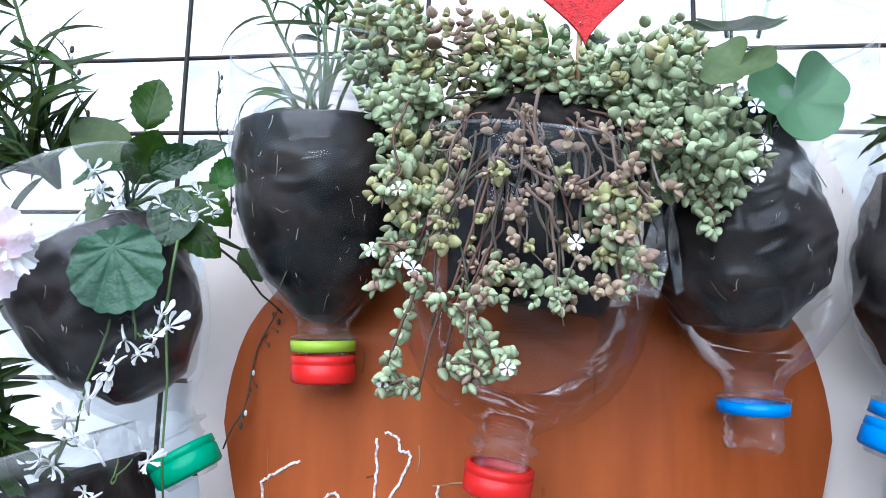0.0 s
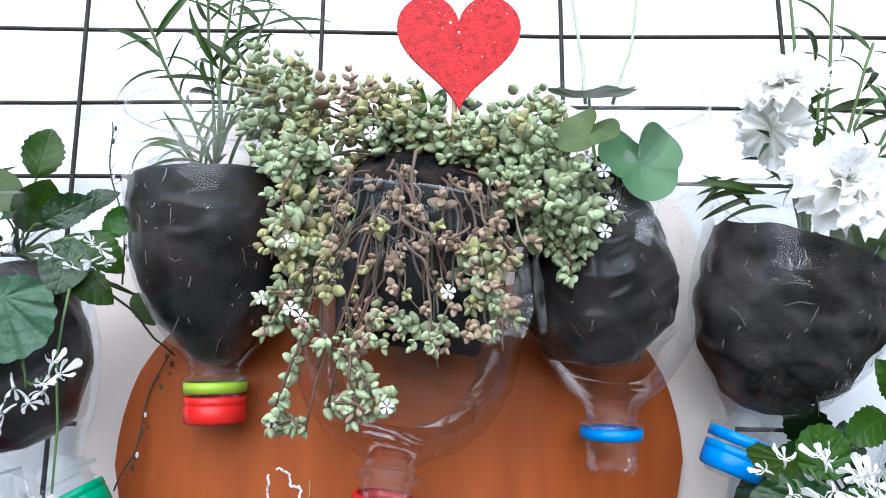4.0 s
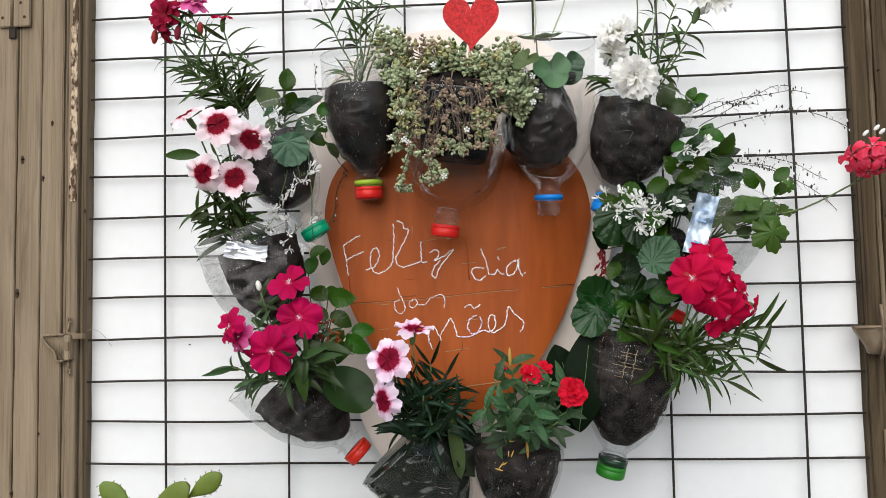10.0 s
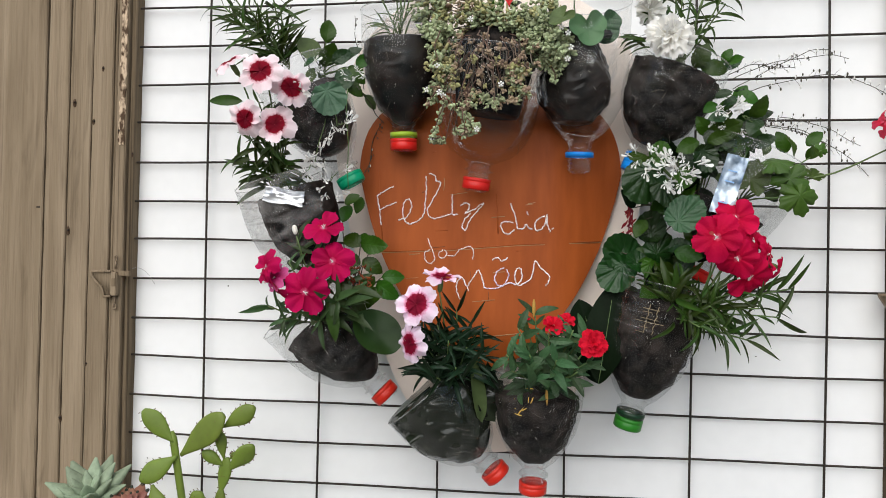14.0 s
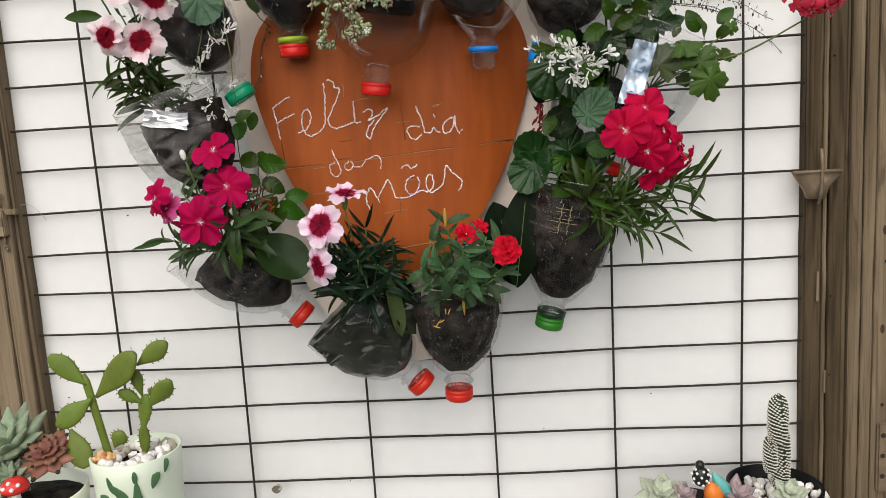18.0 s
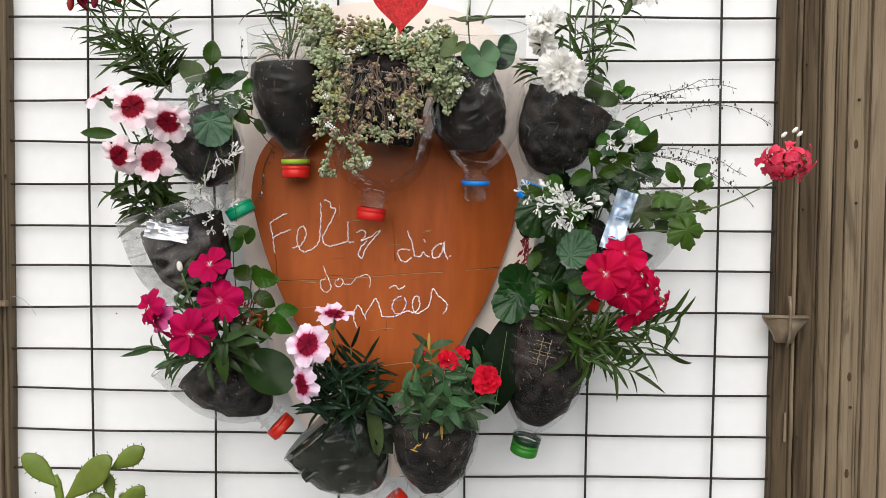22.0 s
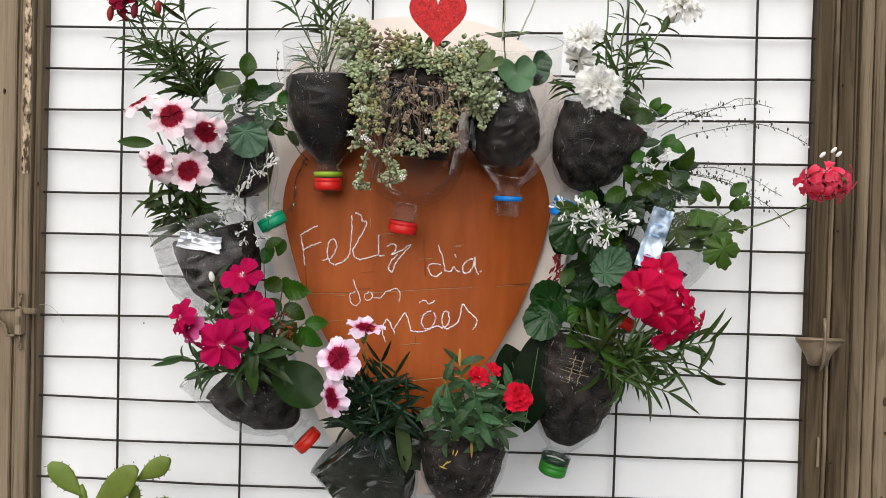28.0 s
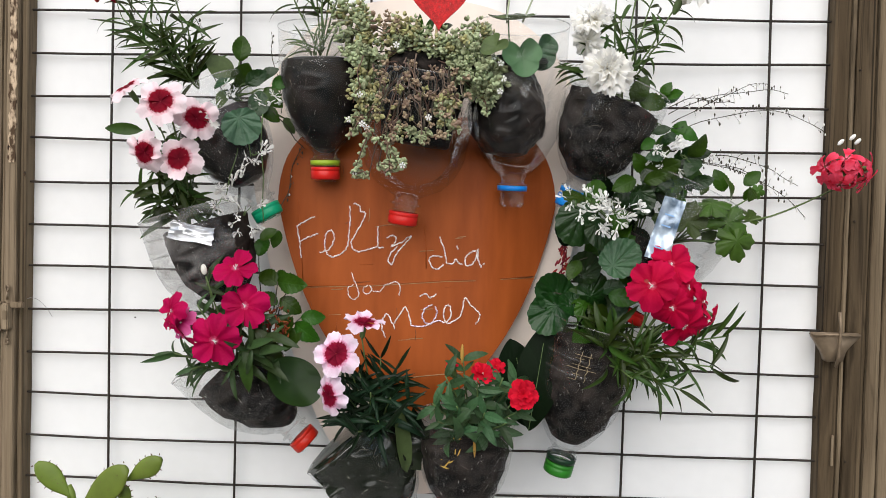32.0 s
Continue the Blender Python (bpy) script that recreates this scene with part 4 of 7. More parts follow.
post_l.matrix_basis = Matrix.Translation((-0.5895, 0, 0.4))


# ---- the boards cut as hearts ----
def cream_w(z):
    if z > 1.40:
        return 0.19 * max(0.0, 1 - ((z - 1.40) / 0.215) ** 2.5) ** 0.4
    return 0.19 * max(0.0, (z - 1.05) / 0.35) ** 0.38


zs = [1.05 + 0.565 * (0.5 - 0.5 * math.cos(math.pi * i / 60)) for i in range(61)]
cream = [(-0.016 + cream_w(z), z) for z in zs] + [(-0.016 - cream_w(z), z) for z in reversed(zs[1:-1])]
backing = thing("backing_board", (-0.016, 0, 1.05), "large cream-white heart-shaped backing board tied to the mesh", "board")
put("sheet", slab_mesh(cream, -0.006, -0.0015), M_CREAM, backing)


def ease(t):
    t = min(1.0, max(0.0, t))
    return t * t * (3 - 2 * t)


def bow(x, z):
    """Depth of the warped cardboard: it bulges off the wall, its top and one side bent back."""
    y = -0.042 + 0.026 * ease((z - 1.425) / 0.065) + 0.010 * ease((1.2 - z) / 0.05)
    return y + 0.028 * ease((x - 0.05) / 0.09)


def brown_pts():
    cx, pts = -0.0155, []
    for i in range(30):
        u = i / 29
        pts.append((cx + 0.1545 * (u ** 2) ** (0.55 - 0.25 * u ** 2 * (1.4 - 0.4 * u ** 2)), 1.152 + 0.231 * u ** 2))
    for i in range(1, 26):
        a = math.pi * i / 25
        pts.append((cx + 0.0785 + 0.076 * math.cos(a), 1.383 + (0.1 * math.sin(a) if a < math.pi / 2 else 0.075 + 0.025 * math.sin(a))))
    left = [(cx - (x - cx) * 0.985, z) for x, z in reversed(pts[1:-1])]
    return pts + left


def bent_board(outline, thick):
    bm = bmesh.new()
    bm.from_mesh(slab_mesh(outline, 0.0, thick))
    cuts = [((0, 0, 1.15 + 0.005 * i), (0, 0, 1)) for i in range(1, 11)] + [((0, 0, 1.425 + 0.004 * i), (0, 0, 1)) for i in range(16)] + [((0.05 + 0.005 * i, 0, 0), (1, 0, 0)) for i in range(18)]
    for at, way in cuts:
        bmesh.ops.bisect_plane(bm, geom=bm.verts[:] + bm.edges[:] + bm.faces[:], plane_co=at, plane_no=way)
    for v in bm.verts:
        v.co.y += bow(v.co.x, v.co.z)
    return to_mesh("bent_board", bm, smooth=False)


heart = thing("heart_sign", (-0.016, -0.018, 1.152), "brown painted cardboard heart with white handwriting on a cream board", "sign")
put("cardboard", bent_board(brown_pts(), 0.0045), M_BROWN, heart)


def crease(pts, r, material):
    put("crease", tube_mesh([(x, bow(x, z) + 0.0001, z) for x, z in pts], r, 6), material, heart)


crease([(-0.147, 1.2885), (-0.06, 1.2925), (0.02, 1.2995), (0.05, 1.301), (0.08, 1.303), (0.116, 1.305)], 0.0007, M_BROWN)
crease([(-0.147, 1.2872), (-0.06, 1.2912), (0.02, 1.2982), (0.05, 1.2997), (0.08, 1.3017), (0.116, 1.3037)], 0.0004, M_EDGE)
crease([(-0.006, 1.358), (-0.004, 1.335), (-0.003, 1.312)], 0.0007, M_BROWN)
crease([(-0.145, 1.385), (-0.142, 1.34), (-0.138, 1.292)], 0.0006, M_BROWN)
crease([(-0.046, 1.188), (-0.02, 1.191), (0.0, 1.194), (0.04, 1.199)], 0.0006, M_EDGE)


for i in range(26):
    x, z = rnd(-0.13, 0.045), rnd(1.23, 1.41)
    L = rnd(0.004, 0.016)
    upright = i % 3 == 0
    put("scratch", tube_mesh([(x, bow(x, z) + 0.0001, z), (x + (0.001 if upright else L * 0.5), bow(x, z) - 0.0001, z + (L * 0.5 if upright else 0.0006)), (x + (0.0004 if upright else L), bow(x, z) + 0.0001, z + (L if upright else 0.0012))], rnd(0.00025, 0.0005), 5), random.choice((M_EDGE, M_BROWN, M_BROWND)), heart)


def handwriting(word, strokes, material=M_PEN, thick=0.00078):
    """Letters drawn with thick glue: smooth lines through a few turning points."""
    for s in strokes:
        pts = [V3((x, bow(x, z) - 0.0003, z)) for x, z in s]
        if len(pts) > 2:
            fine = []
            for i in range(len(pts) - 1):
                p0, p1, p2, p3 = pts[max(i - 1, 0)], pts[i], pts[i + 1], pts[min(i + 2, len(pts) - 1)]
                for k in range(7):
                    t = k / 7
                    fine.append(0.5 * (2 * p1 + (p2 - p0) * t + (2 * p0 - 5 * p1 + 4 * p2 - p3) * t * t + (3 * p1 - p0 - 3 * p2 + p3) * t ** 3))
            pts = fine + [pts[-1]]
        pts = [p + V3((rnd(-0.0006, 0.0006), rnd(-0.0002, 0.0002), rnd(-0.0006, 0.0006))) for p in pts]
        put("pen_stroke", tube_mesh(pts, thick, 6), material, heart, label="white glue stroke of the handwritten word " + word)


handwriting("Feliz", [
    [(-0.146, 1.355), (-0.139, 1.359), (-0.127, 1.366)],
    [(-0.146, 1.355), (-0.143, 1.338), (-0.141, 1.320)],
    [(-0.143, 1.338), (-0.133, 1.343), (-0.123, 1.347)],
    [(-0.121, 1.326), (-0.111, 1.330), (-0.106, 1.338), (-0.105, 1.346), (-0.109, 1.351), (-0.114, 1.346), (-0.115, 1.335), (-0.112, 1.325), (-0.106, 1.322), (-0.098, 1.325)],
    [(-0.098, 1.325), (-0.091, 1.332), (-0.089, 1.344), (-0.088, 1.360), (-0.088, 1.378)],
    [(-0.084, 1.381), (-0.078, 1.379), (-0.076, 1.373), (-0.071, 1.371), (-0.074, 1.361), (-0.081, 1.348), (-0.086, 1.337), (-0.081, 1.329), (-0.074, 1.329)],
    [(-0.074, 1.329), (-0.065, 1.332), (-0.057, 1.335), (-0.057, 1.345), (-0.057, 1.357)],
    [(-0.057, 1.335), (-0.054, 1.333), (-0.050, 1.334)],
    [(-0.047, 1.344), (-0.042, 1.347), (-0.037, 1.345), (-0.038, 1.339), (-0.042, 1.335), (-0.033, 1.339), (-0.020, 1.347), (-0.029, 1.336), (-0.037, 1.325), (-0.041, 1.315), (-0.045, 1.320), (-0.041, 1.329), (-0.035, 1.335)]])
handwriting("dia", [
    [(0.011, 1.347), (0.013, 1.341), (0.017, 1.331), (0.019, 1.318)],
    [(0.014, 1.325), (0.004, 1.326), (-0.000, 1.321), (0.004, 1.313), (0.010, 1.312), (0.016, 1.317)],
    [(0.019, 1.318), (0.026, 1.318), (0.029, 1.323), (0.032, 1.319), (0.037, 1.317)],
    [(0.030, 1.337), (0.031, 1.334)],
    [(0.051, 1.333), (0.044, 1.330), (0.039, 1.323), (0.042, 1.316), (0.048, 1.319), (0.052, 1.329), (0.053, 1.335), (0.053, 1.324), (0.057, 1.315)],
    [(0.059, 1.318), (0.060, 1.319)]])
handwriting("dos", [
    [(-0.085, 1.306), (-0.082, 1.297), (-0.078, 1.289), (-0.076, 1.282)],
    [(-0.082, 1.292), (-0.088, 1.288), (-0.087, 1.280), (-0.081, 1.276), (-0.076, 1.281)],
    [(-0.067, 1.292), (-0.072, 1.287), (-0.068, 1.282), (-0.062, 1.287), (-0.065, 1.292)],
    [(-0.061, 1.286), (-0.054, 1.285), (-0.049, 1.291), (-0.044, 1.294), (-0.035, 1.296), (-0.031, 1.291), (-0.032, 1.282)]], thick=0.0006)
handwriting("mães", [
    [(-0.046, 1.235), (-0.050, 1.244), (-0.050, 1.253), (-0.045, 1.261), (-0.040, 1.254), (-0.036, 1.245)],
    [(-0.037, 1.251), (-0.031, 1.260), (-0.025, 1.269), (-0.020, 1.258), (-0.018, 1.249)],
    [(0.018, 1.253), (0.025, 1.259), (0.024, 1.271), (0.019, 1.271), (0.017, 1.262), (0.021, 1.253), (0.028, 1.255)],
    [(0.028, 1.255), (0.036, 1.262), (0.040, 1.280), (0.046, 1.274), (0.055, 1.266), (0.057, 1.260), (0.052, 1.252)]])
handwriting("mães", [
    [(0.005, 1.273), (-0.003, 1.268), (-0.006, 1.258), (-0.001, 1.252), (0.006, 1.254), (0.010, 1.264), (0.008, 1.271)],
    [(-0.018, 1.249), (-0.008, 1.248), (0.002, 1.251), (0.011, 1.255), (0.018, 1.253)]], M_PEN2)
handwriting("mães", [
    [(-0.009, 1.281), (-0.003, 1.284), (0.002, 1.280), (0.009, 1.284)]])


# ---- cut plastic bottles hung upside down ----
def bottle(cap_at, tilt, length, R=0.05, soil=(0.04, 0.13), cap=M_RED, band=None, label="", front=4, fill=0.93, closed=True, haze=M_PET, bag=False, taper=0.0, bowl=0.0, offset=(0, 0), ridges=()):
    """Hangs neck down: cap_at is the cap's middle, tilt leans the open end to +x."""
    turn = Matrix.Rotation(radians(tilt), 4, "Y") @ Matrix.Rotation(radians(front), 4, "X")
    m = Matrix.Translation(cap_at) @ turn @ Matrix.Translation((0, 0, -0.009))
    th = thing("bottle_planter", cap_at, label, "bottle planter", "hanging bottles")
    s = R / 0.05
    prof = [(0.002, 0.0112), (0.004, 0.0122), (0.0185, 0.0122), (0.0195, 0.0135), (0.021, 0.0125), (0.024, 0.0124), (0.025, 0.0163), (0.0265, 0.0163), (0.0275, 0.0128), (0.033, 0.0132), (0.037, 0.0165 + 0.006 * bowl), (0.044, 0.0245 * s + 0.01 * bowl), (0.053, 0.031 * s + 0.012 * bowl), (0.062, 0.0365 * s + 0.0105 * bowl), (0.076, 0.0435 * s + 0.006 * bowl), (0.09, 0.0472 * s + 0.002 * bowl), (0.104, 0.0492 * s), (0.118, R)]
    if not closed:
        prof[1:4] = [(0.004, 0.0126), (0.006, 0.0136), (0.008, 0.0124), (0.0105, 0.0136), (0.0125, 0.0124), (0.015, 0.0136), (0.0175, 0.0124)]
    zz = 0.118
    while zz < length - 0.012:
        zz += 0.01
        prof.append((zz, R * (1 + 0.006 * math.sin(zz * 300))))
    prof.append((length, R * 1.01))
    neck = next(i for i, (h, r) in enumerate(prof) if h > 0.036)
    put("bottle_body", lathe_mesh(prof[neck:], 56, lump=0.012, seed=length * 90), haze, th, m, "clear plastic bottle with its base cut off")
    put("neck", lathe_mesh(prof[:neck + 1], 48), M_NECK, th, m, "hazy threaded bottle neck")
    put("cut_rim", lathe_mesh([(length - 0.0006, R * 1.008), (length + 0.0006, R * 1.016), (length + 0.0006, R * 1.004), (length - 0.0006, R * 1.004)], 56), M_RIM, th, m)
    for h in ridges:
        put("ridge", lathe_mesh([(h - 0.0012, R * 1.002), (h, R * 1.015), (h + 0.0012, R * 1.002)], 56, lump=0.01, seed=length * 90), M_RIDGE, th, m)
    if closed:
        put("cap", lathe_mesh([(0.004, 0.011), (0.0044, 0.0142), (0.0056, 0.0153), (0.0128, 0.0155), (0.0132, 0.0149), (0.0138, 0.0155), (0.0172, 0.0154), (0.0175, 0.0135)], 72, ribs=-0.0003), cap, th, m)
    if band:
        put("seal_ring", lathe_mesh([(0.0192, 0.0136), (0.0193, 0.0157), (0.0245, 0.0158), (0.0246, 0.0136)], 48), band, th, m)
    a, b = soil
    body = []
    for i in range(15):
        h = a + (b - a) * i / 14
        lim = next((r0 + (r1 - r0) * (h - h0) / (h1 - h0) for (h0, r0), (h1, r1) in zip(prof, prof[1:]) if h0 <= h <= h1), R)
        body.append((h, lim * fill * (0.75 + 0.25 * min(1, (h - a) / 0.02)) if h - a < 0.02 else lim * fill * (1 - taper * max(0, (h - a) / (b - a) - 0.45) / 0.55)))
    body = [(a - 0.003, body[0][1] * 0.45)] + body + [(b + 0.002, R * 0.8), (b + 0.003, R * 0.3)]
    if bag:
        slack = bag == "film" or taper > 0
        dense = [(h0 + (h1 - h0) * j / 4, r0 + (r1 - r0) * j / 4) for (h0, r0), (h1, r1) in zip(body, body[1:]) for j in range(4)] + body[-1:]
        sm = crumple(lathe_mesh(dense, 112, lump=0.08 if slack else 0.04, seed=cap_at[0] * 50, closed=True), 0.004 if slack else 0.0016, cap_at[0] * 90)
    else:
        sm = crumple(lathe_mesh(body, 72, lump=0.08, seed=cap_at[0] * 50, closed=True), 0.0018, cap_at[0] * 70, 1.6)
    shift = Matrix.Translation((offset[0], offset[1], 0))
    put("soil_bag" if bag else "soil", sm, (M_FOIL if bag == "film" else M_BAG) if bag else M_SOIL, th, m @ shift, "dark potting soil in a crumpled black bag" if bag else "dark moist potting soil")
    bm = bmesh.new()
    for _ in range(8):
        h, u = rnd(a + 0.01, b), rnd(-2.6, -0.5)
        lim = next((r0 + (r1 - r0) * (h - h0) / (h1 - h0) for (h0, r0), (h1, r1) in zip(prof, prof[1:]) if h0 <= h <= h1), R) * (fill + 0.035)
        v = u + rnd(-0.25, 0.25)
        p = V3((lim * math.cos(u), lim * math.sin(u), h))
        q = V3((lim * math.cos(v), lim * math.sin(v), h + rnd(-0.012, 0.012)))
        bm.from_mesh(tube_mesh([p, p.lerp(q, 0.5) + V3((0, 0, rnd(-0.003, 0.003))), q], rnd(0.00012, 0.00025), 4))
    tagged(put("root_threads", to_mesh("root_threads", bm), M_ROOT, th, m @ shift), kind="stuff")
    # short pale ticks: highlights of the creased plastic, put in as shapes
    bm = bmesh.new()
    for _ in range(30):
        h, u = rnd(a + 0.012, b), rnd(-2.7, -0.4)
        lim = next((r0 + (r1 - r0) * (h - h0) / (h1 - h0) for (h0, r0), (h1, r1) in zip(prof, prof[1:]) if h0 <= h <= h1), R) * (fill + 0.04)
        pts = [V3((lim * math.cos(u), lim * math.sin(u), h))]
        for _ in range(random.randint(1, 3)):
            u, h = u + rnd(-0.035, 0.035), h + rnd(-0.003, 0.003)
            pts.append(V3((lim * math.cos(u), lim * math.sin(u), h)))
        bm.from_mesh(tube_mesh(pts, rnd(0.00009, 0.00022), 4))
    tagged(put("pale_threads", to_mesh("pale_threads", bm), M_GLINT, th, m @ shift), kind="stuff")
    return th, m


M_RIDGE = clear_plastic("bottle_ridge_plastic", tint=(0.96, 0.965, 0.965), haze=0.03)
M_RIM = clear_plastic("cut_plastic_edge", tint=(0.94, 0.95, 0.95), haze=0.12)
b_top, m_top = bottle((-0.027, -0.075, 1.364), 8, 0.157, R=0.057, bowl=0.6, soil=(0.140, 0.158), cap=M_RED, haze=M_PETD, fill=0.74, label="large cut plastic bottle with red cap, trailing succulent inside")
b_tl, m_tl = bottle((-0.112, -0.062, 1.410), -1, 0.162, R=0.047, soil=(0.036, 0.126), cap=M_RED, band=M_LIME, bag=True, fill=0.96, label="cut plastic bottle with red cap, lime ring and dark soil")
b_tr, m_tr = bottle((0.087, -0.060, 1.3875), 1, 0.19, R=0.051, soil=(0.058, 0.152), closed=False, band=M_BLUE, bag=True, haze=M_PETD, fill=0.82, taper=0.45, offset=(-0.009, -0.002), label="uncapped cut plastic bottle with blue neck ring and soil bag")
b_l, m_l = bottle((-0.167, -0.083, 1.367), -29, 0.15, R=0.047, soil=(0.048, 0.118), cap=M_GREEN, bag=True, haze=M_PETH, fill=0.9, label="tilted cut plastic bottle with green cap and white-flowered plant")
b_r, m_r = bottle((0.148, -0.060, 1.385), 22, 0.143, R=0.052, soil=(0.042, 0.122), cap=M_BLUE, band=M_BLUE, haze=M_PETT, ridges=(0.122, 0.131), label="tilted cut plastic bottle with blue cap and white carnations")
b_ml, m_ml = bottle((-0.209, -0.075, 1.236), -17, 0.148, R=0.052, soil=(0.05, 0.13), cap=M_RED, haze=M_PETF, fill=0.84, offset=(0.011, 0.002), ridges=(0.109, 0.128), label="cut plastic bottle with pink-eyed carnations and a silver label")
b_mr, m_mr = bottle((0.212, -0.075, 1.269), 27, 0.155, R=0.05, soil=(0.036, 0.085), cap=M_RED, fill=0.86, offset=(-0.006, 0), label="tilted cut plastic bottle holding a geranium and a silver label")
b_bl, m_bl = bottle((-0.126, -0.070, 1.127), -46, 0.15, R=0.052, soil=(0.037, 0.122), cap=M_REDB, haze=M_PETH, fill=0.88, offset=(0.004, 0.0), label="steeply tilted cut plastic bottle with red cap and magenta carnations")
b_br, m_br = bottle((0.1445, -0.058, 1.102), 13, 0.171, R=0.0475, soil=(0.043, 0.151), cap=M_DGREEN, band=M_SHADEBAND, ridges=(0.121, 0.137), label="cut plastic bottle with green cap and crimson carnations")
b_cl, m_cl = bottle((0.001, -0.070, 1.043), -42, 0.131, R=0.053, soil=(0.04, 0.131), cap=M_REDB, bag="film", fill=0.96, label="tilted cut plastic bottle with red cap and crumpled black film")
b_cr, m_cr = bottle((0.041, -0.070, 1.029), 2, 0.142, R=0.05, soil=(0.042, 0.115), cap=M_REDB, label="cut plastic bottle with red cap and small red carnations")
put("inner_pot", lathe_mesh([(0.088, 0.002), (0.088, 0.0335), (0.090, 0.0355), (0.144, 0.0432), (0.1445, 0.0455), (0.1575, 0.0472), (0.159, 0.0466), (0.157, 0.0446), (0.1405, 0.0425)], 56), M_BLACKPOT, b_top, m_top, "black plastic plant pot inside the bottle")
put("soil_mound", crumple(lathe_mesh([(0.155, 0.0445), (0.166, 0.043), (0.176, 0.034), (0.183, 0.018), (0.185, 0.004)], 40, lump=0.1, seed=3.0, closed=True), 0.003, 2.0, 1.5), M_SOIL, b_top, m_top)
bm = bmesh.new()
for u in (-1.92, -1.74):
    bm.from_mesh(tube_mesh([(0.0492 * math.cos(u + 0.02 * math.sin(9 * k)), 0.0492 * math.sin(u), 0.118 + 0.0038 * k) for k in range(9)], 0.0003, 5))
for k in range(6):
    h = 0.12 + 0.0048 * k + rnd(-0.002, 0.002)
    bm.from_mesh(tube_mesh([(0.0495 * math.cos(u), 0.0495 * math.sin(u), h + 0.002 * (u + 1.9)) for u in (rnd(-2.2, -2.0) + 0.08 * i for i in range(random.randint(4, 7)))], 0.00022, 4))
put("twisted_threads", to_mesh("twisted_threads", bm), M_STRAW, b_br, m_br, "pale straw threads caught under the plastic")
put("inner_collar", lathe_mesh([(0.134, 0.036), (0.138, 0.03), (0.142, 0.0235), (0.152, 0.0225), (0.153, 0.0245), (0.155, 0.0225), (0.160, 0.0226)], 40, lump=0.06), M_NECK, b_tl, m_tl, "clear plastic collar inside the bottle mouth")
put("plastic_flap", slab_mesh([(0.0, 0.0), (-0.005, -0.014), (-0.0135, -0.042), (-0.002, -0.044), (0.0025, -0.03)], -0.0006, 0.0), M_RIM, b_top, Matrix.Translation((0.041, -0.100, 1.489)), "clear plastic flap cut from the bottle")
put("plastic_flap", slab_mesh([(0.0, 0.0), (-0.0015, -0.02), (0.0025, -0.04), (0.006, -0.038), (0.004, -0.014)], -0.0006, 0.0), M_RIM, b_top, Matrix.Translation((0.045, -0.098, 1.487)) @ Matrix.Rotation(0.5, 4, "Z"))
put("bag_flap", crumple(film_mesh(0.056, 0.036, 0.012, 3.0), 0.002, 4.0), M_FOIL, b_cl, aim((-0.079, -0.112, 1.113), (-0.669, 0, 0.743), (-0.15, -1, 0.2)), "torn corner of black film sticking out")
put("bag_flap", crumple(film_mesh(0.05, 0.045, 0.010, 5.0), 0.002, 8.0), M_FOIL, b_cl, aim((-0.020, -0.092, 1.132), (0.2, 0.1, 1), (0.4, -1, 0.2)))
tie = thing("wire_tie", (0.005, -0.01, 1.10), "pale twisted wire loops tying the board to the mesh", "wire tie")
for dz in (0, 0.004, 0.009):
    put("loop", tube_mesh(bend((0.0, -0.008, 1.098 + dz), (0.022, -0.008, 1.1 + dz), -0.003, side=(0, 1, 0)), 0.0006, 6), M_GREY, tie)


# ---- parts of plants ----
CAM = V3((0, -1, 0.05))


def stem(parent, a, b, r=0.001, lift=0.0, material=None, side=(0, -1, 0.3), wob=0.0008, n=7, name="stem"):
    pts = bend(a, b, lift, n, side, wob)
    put(name, tube_mesh(pts, r, 5, r * 0.7), material or M_STEM, parent)
    return pts


def leaf(parent, at, way, size, shapes, material, face=None, wide=1.0, jitter=0.25, name="leaf", label=""):
    f = V3(face) if face else CAM + V3((rnd(-1, 1), rnd(-0.3, 0.3), rnd(-0.2, 0.9))) * jitter * 2
    return put(name, random.choice(shapes), material, parent, aim(at, way, f, (size * wide, size, size)), label)


def leafy_stem(parent, a, b, pairs=5, size=0.03, shapes=None, material=None, lift=0.0, r=0.0011, start=0.15, spread=0.9, stem_mat=None, wide=1.0, side=(0, -1, 0.3), grow=0.75):
    """A stalk with pairs of narrow leaves along it."""
    shapes, material = shapes or GRASS, material or M_DGRASS
    pts = stem(parent, a, b, r, lift, stem_mat or M_STEM, side)
    n = len(pts) - 1
    for i in range(pairs):
        t = min(0.98, max(0.05, start + (0.98 - start) * i / max(1, pairs - 1) + rnd(-0.05, 0.05)))
        k = min(n - 1, int(t * n))
        p = pts[k].lerp(pts[k + 1], t * n - k)
        d = (pts[k + 1] - pts[k]).normalized()
        x = d.cross(V3((rnd(-0.4, 0.4), -1, rnd(-0.4, 0.4)))).normalized()
        for s in (-1, 1):
            if random.random() < 0.12:
                continue
            way = d * rnd(0.2, 0.95) + x * s * spread * rnd(0.6, 1.15) + V3((rnd(-0.25, 0.25), rnd(-0.6, 0.3), rnd(-0.4, 0.4)))
            sz = size * rnd(0.55, 1.3) * (1 - (1 - grow) * t)
            leaf(parent, p, way, sz, shapes, material, face=d * 0.45 + V3((rnd(-0.8, 0.8), -1, rnd(-0.3, 0.7))), wide=wide)
    return pts


